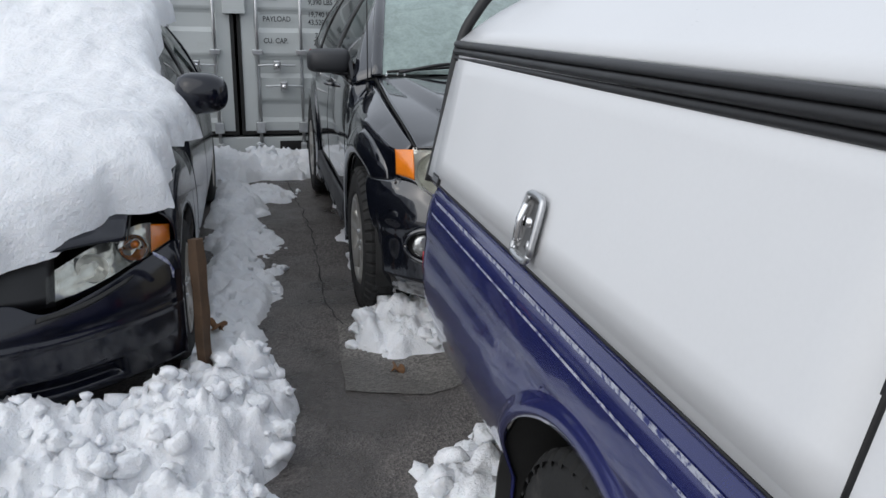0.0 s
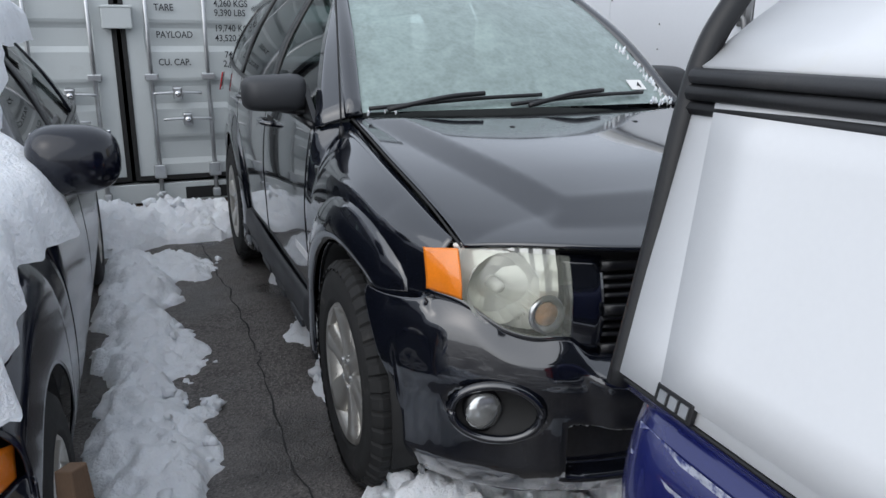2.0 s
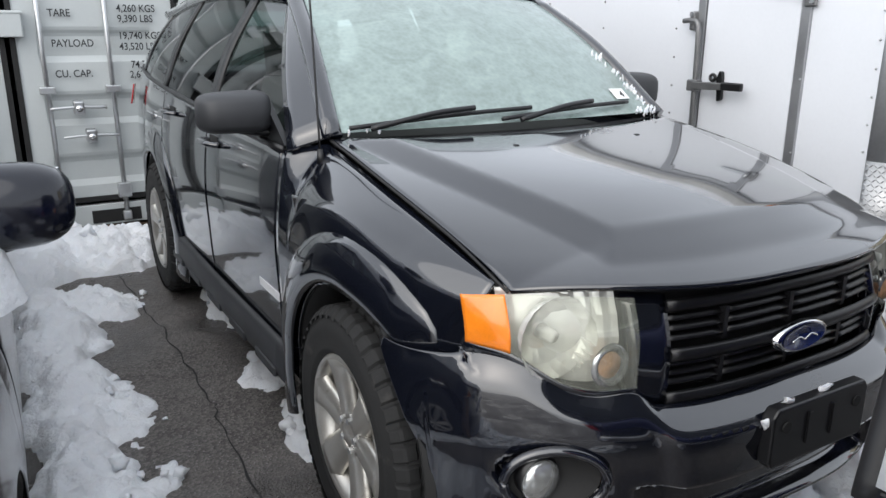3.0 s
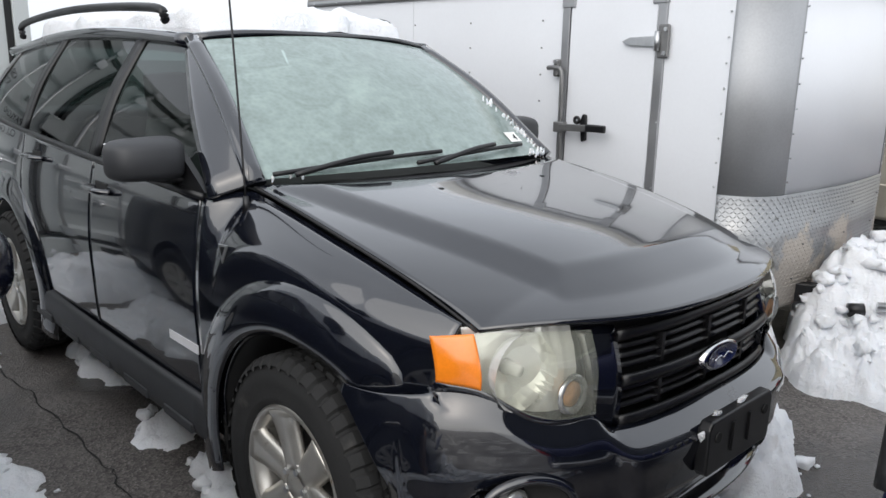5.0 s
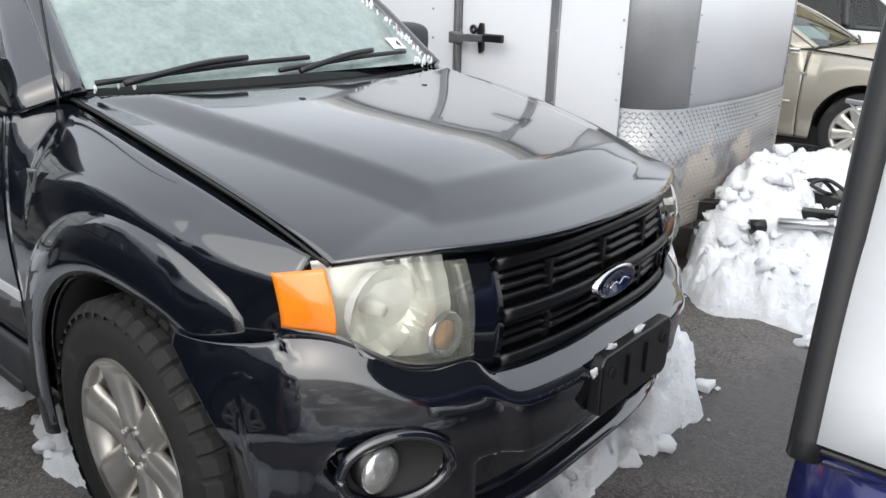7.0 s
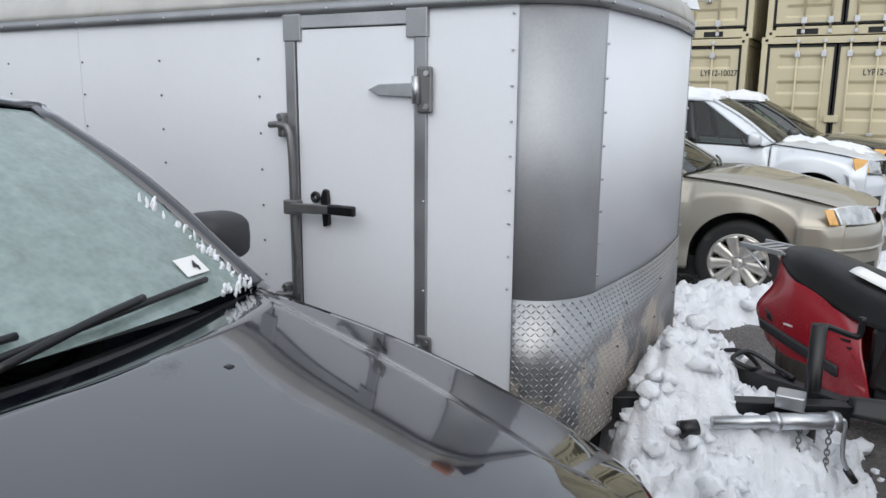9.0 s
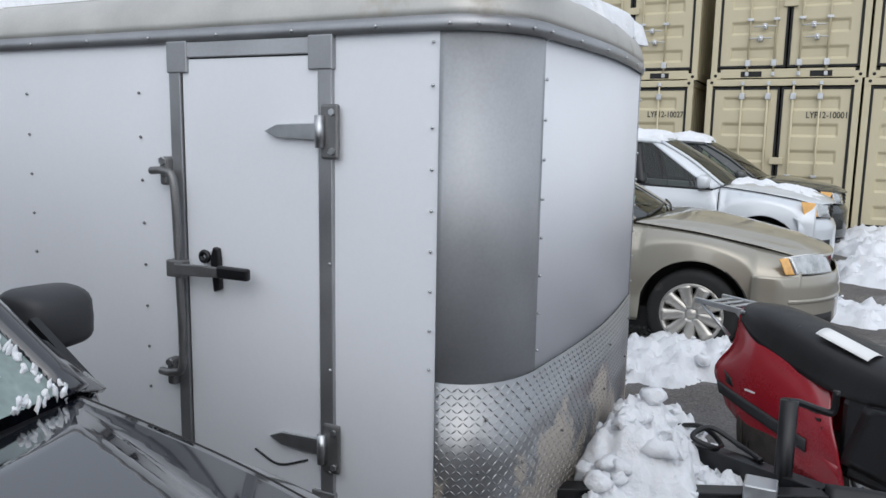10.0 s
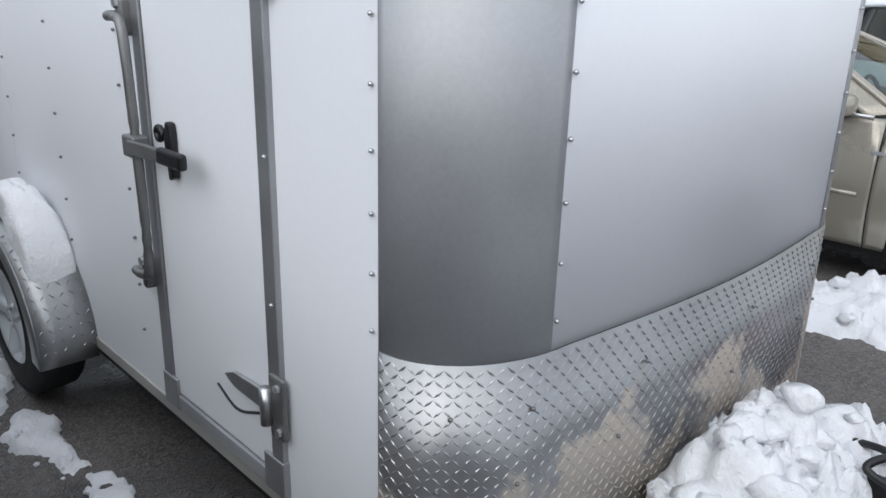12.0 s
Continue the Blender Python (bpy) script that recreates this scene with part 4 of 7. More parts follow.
SPEC = (("TARE", 0.262, 1.495, 0.07), ("4,260 KGS", 0.7, 1.53, 0.07), ("9,390 LBS", 0.7, 1.46, 0.07),
        ("PAYLOAD", 0.262, 1.295, 0.07), ("19,740 KGS", 0.695, 1.345, 0.07), ("43,520 LBS", 0.695, 1.27, 0.07),
        ("CU. CAP.", 0.262, 1.09, 0.07), ("74.3 CU.M.", 0.76, 1.145, 0.07), ("2,625 CU.FT.", 0.745, 1.075, 0.07))
container("shipping_container", pose(0.43, 9.36, 0.02), "pale grey steel shipping container with closed doors", CONTAINER_GREY, letters=SPEC, lockbox=True, deep=12.0)
part("timber_block", box(-0.7, 9.365, 0, 1.5, 9.55, 0.02), WOOD, smooth=False, bevel=0.005)
tagged(bpy.data.objects["timber_block"], "weathered timber bearer under the grey container", "timber")
XT = 16.2
for k, (y, num) in enumerate(((5.0, "LYP12-10001"), (7.68, "LYP12-10027"), (2.52, ""), (10.4, ""))):
    dx = (0.0, 0.05, 0.03, 0.0)[k]
    container("shipping_container", pose(XT + dx, y, 0.0, 0, 0, -90), "tan steel container at the bottom of a stack", CONTAINER_TAN, high=2.665, number=num, group="tan container stack")
    container("shipping_container", pose(XT + dx + 0.03, y - 0.05, 2.665, 0, 0, -90), "tan steel container stacked on another container", CONTAINER_TAN, group="tan container stack")


# ---------------- cargo trailer ----------------
def cargo_trailer():
    X0, X1, Y0, Y1, ZB, ZT = 3.595, 5.45, 5.075, 8.9, 0.33, 1.97
    t = thing("cargo_trailer", pose(0, 0.017, 0) @ Matrix.Diagonal((1, 1, 0.981, 1)), "white enclosed cargo trailer with a rounded aluminium nose", "trailer")
    R, RX = 0.225, 0.3
    bow = 0.035

    def nose(u):
        """Plan of the rounded front, u from the near side's corner to the far side's."""
        s = u * 3
        if s < 1:
            a = math.pi / 2 * s
            return Vector((X0 + RX - RX * math.cos(a), Y0 + R - R * math.sin(a), 0))
        if s > 2:
            a = math.pi / 2 * (s - 2)
            return Vector((X1 - RX + RX * math.sin(a), Y0 + R - R * math.cos(a), 0))
        k = s - 1
        return Vector((lerp(X0 + RX, X1 - RX, k), Y0 - bow * math.sin(math.pi * k), 0))

    def band(name, u0, u1, z0, z1, mat, out=0.0, n=24, nz=1, thick=0.004, lbl=""):
        def f(u, v):
            p = nose(lerp(u0, u1, u))
            c = Vector(((X0 + X1) / 2, Y0 + 0.9, 0))
            return p + (p - c).normalized() * out + Vector((0, 0, lerp(z0, z1, v)))
        return part(name, sheet(f, n, nz), mat, t, lbl, thick=thick)
    band("nose_sheet", 0.29, 0.71, 0.88, ZT, TRAILER_WHITE, n=30)
    for u0, u1 in ((0.0, 0.302), (0.698, 1.0)):
        band("nose_corner", u0, u1, 0.88, ZT, ALUMINIUM, 0.004, n=20, lbl="brushed aluminium corner sheet")
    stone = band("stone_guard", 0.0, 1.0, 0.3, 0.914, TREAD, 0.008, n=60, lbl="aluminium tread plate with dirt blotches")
    # raised diamonds of the tread plate
    dm = bmesh.new()
    c = Vector(((X0 + X1) / 2, Y0 + 0.9, 0))
    cols, rws = 104, 27
    arc, flat = (R + RX) / 2 * math.pi / 2, X1 - X0 - 2 * RX

    def along(q):
        """u at the distance q, in parts of the whole, along the curved front."""
        d = q * (2 * arc + flat)
        return d / arc / 3 if d < arc else (1 + (d - arc) / flat) / 3 if d < arc + flat else (2 + (d - arc - flat) / arc) / 3
    for i in range(cols):
        for j in range(rws):
            u = along((i + 0.5) / cols)
            z = 0.31 + (j + 0.5) / rws * 0.597
            p = nose(u)
            q = nose(min(1, u + 0.004)) - nose(max(0, u - 0.004))
            q.normalize()
            nrm = Vector((q.y, -q.x, 0))
            if nrm.dot(p - c) < 0:
                nrm = -nrm
            a = 0.75 if (i + j) % 2 else -0.75
            d = q * math.cos(a) + Vector((0, 0, 1)) * math.sin(a)
            e = q * -math.sin(a) + Vector((0, 0, 1)) * math.cos(a)
            o = p + (p - c).normalized() * 0.0105 + Vector((0, 0, z))
            vs = [dm.verts.new(o + d * 0.0125), dm.verts.new(o + e * 0.0028), dm.verts.new(o - d * 0.0125), dm.verts.new(o - e * 0.0028)]
            w = dm.verts.new(o + nrm * 0.0024)
            for k in range(4):
                dm.faces.new((vs[k], vs[(k + 1) % 4], w))
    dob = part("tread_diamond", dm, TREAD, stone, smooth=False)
    tagged(dob, kind="stuff")
    # side sheets
    cuts = [Y0 + R, 5.656, 6.314, 7.62, Y1]
    part("side_sheet", box(X0, cuts[0], ZB, X0 + 0.02, cuts[1], ZT), TRAILER_WHITE, t, smooth=False)
    part("side_sheet", box(X0, cuts[1], 1.955, X0 + 0.02, cuts[2], ZT), TRAILER_WHITE, t, smooth=False)
    part("side_sheet", box(X0, cuts[2], ZB, X0 + 0.02, cuts[3], ZT), TRAILER_WHITE, t, smooth=False)
    part("side_sheet", box(X0 - 0.001, cuts[3] + 0.002, ZB, X0 + 0.02, cuts[4], ZT), TRAILER_WHITE, t, smooth=False)
    part("far_side_sheet", box(X1 - 0.02, Y0 + R, ZB, X1, Y1, ZT), TRAILER_WHITE, t, smooth=False)
    part("rear_wall", box(X0, Y1 - 0.03, ZB, X1, Y1, ZT), TRAILER_WHITE, t, smooth=False)
    part("deck", box(X0 + 0.01, Y0 + 0.25, ZB - 0.05, X1 - 0.01, Y1, ZB + 0.03), BLACK_MATT, t, smooth=False)
    part("sill_rail", box(X0 - 0.006, Y0 + R, ZB - 0.012, X0 + 0.03, Y1, ZB + 0.03), ROOF_TRIM, t, smooth=False, bevel=0.003)
    # domed roof trim that runs round the box
    def trim(u, v):
        if u < 0.4:
            p, o = Vector((X0, lerp(Y1, Y0 + R, u / 0.4), 0)), Vector((-1, 0, 0))
        elif u > 0.8:
            p, o = Vector((X1, lerp(Y0 + R, Y1, (u - 0.8) / 0.2), 0)), Vector((1, 0, 0))
        else:
            p = nose((u - 0.4) / 0.4)
            o = (p - c).normalized()
        a = v * math.pi / 2
        return p + o * (0.014 - 0.13 * (1 - math.cos(a))) + Vector((0, 0, 1.995 + 0.145 * math.sin(a)))
    part("roof_trim", sheet(trim, 120, 8), ROOF_TRIM, t, "weathered aluminium roof trim", thick=0.004)

    def lip(u, v):
        p = trim(u, 0)
        return Vector((p.x, p.y, lerp(1.955, 2.0, v))) 
    part("trim_flange", sheet(lip, 120, 1), FRAME_METAL, t, thick=0.006)
    part("roof", box(X0 + 0.1, Y0 + 0.12, 2.12, X1 - 0.1, Y1 - 0.05, 2.145), ROOF_TRIM, t, smooth=False)
    part("marker_lamp", box(3.6, 5.12, 2.085, 3.68, 5.24, 2.125), AMBER, t, "amber clearance lamp", smooth=False, bevel=0.01)
    # rivets
    def rivet(p, o, r=0.006):
        q = bmesh.ops.create_icosphere
        bm = bmesh.new()
        q(bm, subdivisions=1, radius=r, matrix=Matrix.Translation(Vector(p) + Vector(o) * r * 0.2))
        return bm
    first = {}

    def put_rivet(p, o, r=0.006, mat=STEEL):
        if mat not in first:
            ob = part("rivet", rivet((0, 0, 0), (0, 0, 0), r), mat, t)
            first[mat] = ob
        else:
            ob = new("rivet", first[mat].data)
            ob.parent = t
        ob.location = Vector(p) + Vector(o) * 0.003
    for k in range(9):
        z = 0.95 + k * 0.122
        put_rivet((X0 - 0.002, Y0 + R + 0.018, z), (-1, 0, 0))
        for u in (0.307, 0.693):
            p = nose(u)
            put_rivet(p + (p - c).normalized() * 0.008 + Vector((0, 0, z + 0.03)), (0, -1, 0))
    for k in range(14):
        p = nose(0.02 + k * 0.074)
        put_rivet(p + (p - c).normalized() * 0.02 + Vector((0, 0, 1.975)), (0, -1, 0))
    for j, z in enumerate((0.45, 0.63, 0.8)):
        for k in range(7):
            p = nose(0.1 + k * 0.133 + 0.02 * j)
            put_rivet(p + (p - c).normalized() * 0.014 + Vector((0, 0, z)), (0, -1, 0), mat=GALV)
    for y in (6.47, 7.06, 7.6, 8.2):
        for k in range(9):
            put_rivet((X0 - 0.001, y, 0.55 + k * 0.155), (-1, 0, 0), mat=GALV)
    for k in range(12):
        put_rivet((X0 - 0.016, 5.5 + k * 0.3, 1.975), (-1, 0, 0))
    for k in range(4):
        put_rivet((X0 - 0.022, 5.66, 0.55 + k * 0.35), (-1, 0, 0))
    # side door in its frame
    D0, D1, DZ0, DZ1 = 5.655, 6.315, 0.37, 1.955
    door = new("side_door")
    door.parent = t
    part("door_leaf", box(X0 - 0.009, D0 + 0.055, DZ0 + 0.05, X0 + 0.02, D1 - 0.055, DZ1 - 0.055), TRAILER_WHITE, door, smooth=False, bevel=0.004)
    for nm, b in (("frame_stile", (D0, DZ0, D0 + 0.05, DZ1)), ("frame_stile", (D1 - 0.05, DZ0, D1, DZ1)), ("frame_rail", (D0 + 0.05, DZ1 - 0.05, D1 - 0.05, DZ1)), ("frame_rail", (D0 + 0.05, DZ0, D1 - 0.05, DZ0 + 0.045))):
        part(nm, box(X0 - 0.016, b[0], b[1], X0 + 0.015, b[2], b[3]), ALUMINIUM if nm == "frame_rail" else FRAME_METAL, door, smooth=False, bevel=0.003)
    for y in (D0 - 0.005, D1 - 0.085):
        for z in (DZ1 - 0.1, DZ0 - 0.005):
            part("frame_corner", box(X0 - 0.02, y, z, X0 + 0.01, y + 0.09, z + 0.105), FRAME_METAL, door, smooth=False, bevel=0.004)
    part("door_seal", box(X0 - 0.004, D0 + 0.049, DZ0 + 0.044, X0 + 0.012, D1 - 0.049, DZ1 - 0.049), TRIM_RUBBER, door, smooth=False)
    for z in (1.665, 0.63):
        strap = prism([(D0 + 0.04, z - 0.028), (D0 + 0.2, z - 0.022), (D0 + 0.25, z), (D0 + 0.2, z + 0.022), (D0 + 0.04, z + 0.028)], 0.012, "x", X0 - 0.03)
        hg = part("hinge", strap, STEEL, door, "zinc strap hinge", smooth=False, bevel=0.003)
        part("hinge_leaf", box(X0 - 0.028, D0 - 0.03, z - 0.085, X0 - 0.012, D0 + 0.035, z + 0.085), GALV, hg, smooth=False, bevel=0.008)
        part("hinge_pin", rod((X0 - 0.038, D0 + 0.03, z - 0.05), (X0 - 0.038, D0 + 0.03, z + 0.05), 0.015), STEEL, hg)
        for dz in (-0.06, 0.06):
            part("hinge_bolt", rod((X0 - 0.036, D0 - 0.01, z + dz), (X0 - 0.02, D0 - 0.01, z + dz), 0.011, n=6), STEEL, hg, smooth=False)
    yb = D1 - 0.05
    bar = part("lock_bar", tube([(X0 - 0.05, yb + 0.11, 1.52), (X0 - 0.055, yb + 0.05, 1.52), (X0 - 0.06, yb, 1.48), (X0 - 0.055, yb - 0.005, 1.2), (X0 - 0.055, yb - 0.01, 0.85), (X0 - 0.055, yb + 0.04, 0.8), (X0 - 0.05, yb + 0.1, 0.795)], 0.014, 10, 40), GALV, door, "grey steel cam bar")
    for z in (1.52, 0.795):
        part("bar_keeper", box(X0 - 0.045, yb + 0.045, z - 0.05, X0 + 0.001, yb + 0.08, z + 0.05), GALV, bar, smooth=False, bevel=0.01)
        part("keeper_bolt", rod((X0 - 0.052, yb + 0.062, z + 0.035), (X0 - 0.03, yb + 0.062, z + 0.035), 0.014, n=6), STEEL, bar, smooth=False)
    hz = 1.185
    part("bar_collar", box(X0 - 0.08, yb - 0.04, hz - 0.03, X0 - 0.035, yb + 0.03, hz + 0.03), GALV, bar, smooth=False, bevel=0.006)
    hd = part("latch_handle", prism([(yb - 0.01, hz - 0.018), (yb - 0.13, hz - 0.016), (yb - 0.3, hz - 0.005), (yb - 0.305, hz + 0.022), (yb - 0.13, hz + 0.024), (yb - 0.01, hz + 0.02)], 0.014, "x", X0 - 0.085), GALV, door, "flat steel latch handle", smooth=False, bevel=0.004)
    part("handle_grip", box(X0 - 0.09, yb - 0.33, hz - 0.012, X0 - 0.066, yb - 0.2, hz + 0.03), BLACK_PLASTIC, hd, smooth=False, bevel=0.008)
    hasp = part("hasp", prism([(yb - 0.135, hz - 0.078), (yb - 0.165, hz - 0.066), (yb - 0.162, hz + 0.045), (yb - 0.158, hz + 0.078), (yb - 0.138, hz + 0.082), (yb - 0.122, hz + 0.04)], 0.022, "x", X0 - 0.032), BLACK_PLASTIC, door, "black latch hasp", bevel=0.006, smooth=False)
    part("hasp_ring", tube([(X0 - 0.03, yb - 0.1 + 0.016 * math.cos(a * math.pi / 4), hz + 0.045 + 0.016 * math.sin(a * math.pi / 4)) for a in range(9)], 0.009, 8, 24), BLACK_PLASTIC, hasp)
    part("scuff", tube([(X0 - 0.0105, 5.98, 0.56), (X0 - 0.0105, 5.88, 0.525), (X0 - 0.0105, 5.76, 0.565)], 0.004, 6, 20), LETTER, door)
    # wheel with tread-plate fender
    wy = 7.4
    hub = wheel(t, X0 - 0.08, wy, 0.33, 0.2, 0.19, -1, 5, PEARL_PAINT, detail=False)

    def fender(u, v):
        a = math.pi * (u * 1.08 - 0.04)
        return Vector((lerp(X0 - 0.2, X0, v), wy - 0.45 * math.cos(a) * 1.05, 0.33 + 0.4 * math.sin(a)))
    fd = bmesh.new()
    for i in range(34):
        for j in range(6):
            u, v = (i + 0.5) / 34, (j + 0.5) / 6
            o = fender(u, v)
            q = (fender(u + 0.01, v) - fender(u - 0.01, v)).normalized()
            sx = Vector((1, 0, 0))
            nrm = sx.cross(q)
            if nrm.z < 0:
                nrm = -nrm
            a = 0.75 if (i + j) % 2 else -0.75
            d, e = q * math.cos(a) + sx * math.sin(a), sx * math.cos(a) - q * math.sin(a)
            o = o + nrm * 0.003
            vs = [fd.verts.new(o + d * 0.013), fd.verts.new(o + e * 0.003), fd.verts.new(o - d * 0.013), fd.verts.new(o - e * 0.003)]
            w = fd.verts.new(o + nrm * 0.003)
            for k in range(4):
                fd.faces.new((vs[k], vs[(k + 1) % 4], w))
    fe = part("fender", sheet(fender, 24, 3), FENDER_PLATE, t, "aluminium tread plate fender", thick=0.005)

    def skirt(u, v):
        a = math.pi * (u * 1.08 - 0.04)
        return Vector((X0 - 0.202, wy - lerp(0.45, 0.37, v) * math.cos(a) * 1.05, 0.33 + lerp(0.4, 0.33, v) * math.sin(a)))
    tagged(part("tread_diamond", fd, FENDER_PLATE, fe, smooth=False), kind="stuff")
    part("fender_lip", sheet(skirt, 24, 2), FENDER_PLATE, fe, thick=0.005)
    # tongue: A-frame, cross bar, coupler
    for sx in (-1, 1):
        ob = part("tongue_beam", box(-0.035, 0, -0.05, 0.035, 1.35, 0.05), BLACK_PLASTIC, t, smooth=False, bevel=0.004)
        a = Vector(((X0 + X1) / 2 + sx * 0.55, Y0 + 0.3, 0.36))
        b = Vector(((X0 + X1) / 2 + sx * 0.02, Y0 - 0.875, 0.36))
        ob.matrix_local = Matrix.Translation(b) @ Matrix.Rotation(math.atan2(-(a.x - b.x), a.y - b.y), 4, "Z")
    part("cross_member", box(4.22, 4.84, 0.32, 4.83, 4.9, 0.4), BLACK_PLASTIC, t, smooth=False, bevel=0.004)
    cp = part("coupler", loft([[(4.47, 4.2, 0.36), (4.52, 4.2, 0.43), (4.57, 4.2, 0.36)], [(4.46, 4.0, 0.36), (4.52, 4.0, 0.44), (4.58, 4.0, 0.36)], [(4.48, 3.86, 0.35), (4.52, 3.85, 0.41), (4.56, 3.86, 0.35)]], 8, 12), BLACK_PLASTIC, t, thick=0.012)
    # jack post with crank, swivel jack in zinc
    jk = part("jack_post", rod((4.6, 4.34, 0.05), (4.6, 4.34, 0.7), 0.032, n=14), BLACK_PLASTIC, t, "black jack post")
    part("jack_crank", tube([(4.6, 4.34, 0.69), (4.62, 4.31, 0.69), (4.68, 4.22, 0.65), (4.7, 4.19, 0.65), (4.7, 4.185, 0.73)], 0.014, 8, 24), BLACK_PLASTIC, jk)
    sj = part("swivel_jack", rod((4.13, 4.66, 0.365), (4.4, 4.235, 0.365), 0.026, n=16), STEEL, t, "zinc swivel jack tube")
    part("jack_sleeve", rod((4.25, 4.471, 0.365), (4.405, 4.227, 0.365), 0.034, n=16), STEEL, sj)
    for k in range(2):
        q = Vector((4.26, 4.455, 0.365)).lerp(Vector((4.385, 4.258, 0.365)), k)
        part("jack_collar", rod(tuple(q), tuple(q + Vector((0.012, -0.0185, 0))), 0.039, n=16), STEEL, sj)
    part("jack_bracket", box(4.32, 4.35, 0.4, 4.42, 4.46, 0.46), STEEL, sj, smooth=False, bevel=0.006)
    part("jack_handle", tube([(4.405, 4.227, 0.365), (4.415, 4.205, 0.355), (4.415, 4.2, 0.22), (4.425, 4.175, 0.15), (4.435, 4.155, 0.12)], 0.01, 8, 20), STEEL, sj)
    part("handle_grip", rod((4.424, 4.18, 0.155), (4.441, 4.145, 0.1), 0.015), BLACK_PLASTIC, sj)
    part("jack_foot", rod((4.06, 4.77, 0.335), (4.1, 4.71, 0.345), 0.036, 0.032, 18), BLACK_PLASTIC, sj)
    part("jack_leg", rod((4.56, 4.35, 0.0), (4.56, 4.35, 0.35), 0.03), BLACK_PLASTIC, sj)
    for ch, (cx, cy, n) in enumerate(((4.33, 4.36, 13), (4.39, 4.255, 15))):
        chain = new("safety_chain")
        chain.parent = t
        for k in range(n):
            m = Matrix.Translation((cx + 0.008 * math.sin(k) - 0.003 * k * ch, cy, 0.34 - 0.021 * k)) @ Matrix.Rotation((k % 2) * math.pi / 2, 4, "Z")
            link = bmesh.new()
            tube([(0.009 * math.cos(a * math.pi / 4), 0, 0.015 * math.sin(a * math.pi / 4)) for a in range(9)], 0.0035, 6, 16, bm=link)
            bmesh.ops.transform(link, matrix=m, verts=link.verts)
            part("chain_link", link, GALV, chain)
    part("brake_cable", tube([(4.85, 4.8, 0.42), (4.78, 4.66, 0.47), (4.8, 4.58, 0.4), (4.7, 4.6, 0.42), (4.68, 4.68, 0.46), (4.76, 4.62, 0.48), (4.74, 4.5, 0.43), (4.66, 4.42, 0.42)], 0.011, 8, 60), TRIM_RUBBER, t)
    return nose


nose_plan = cargo_trailer()


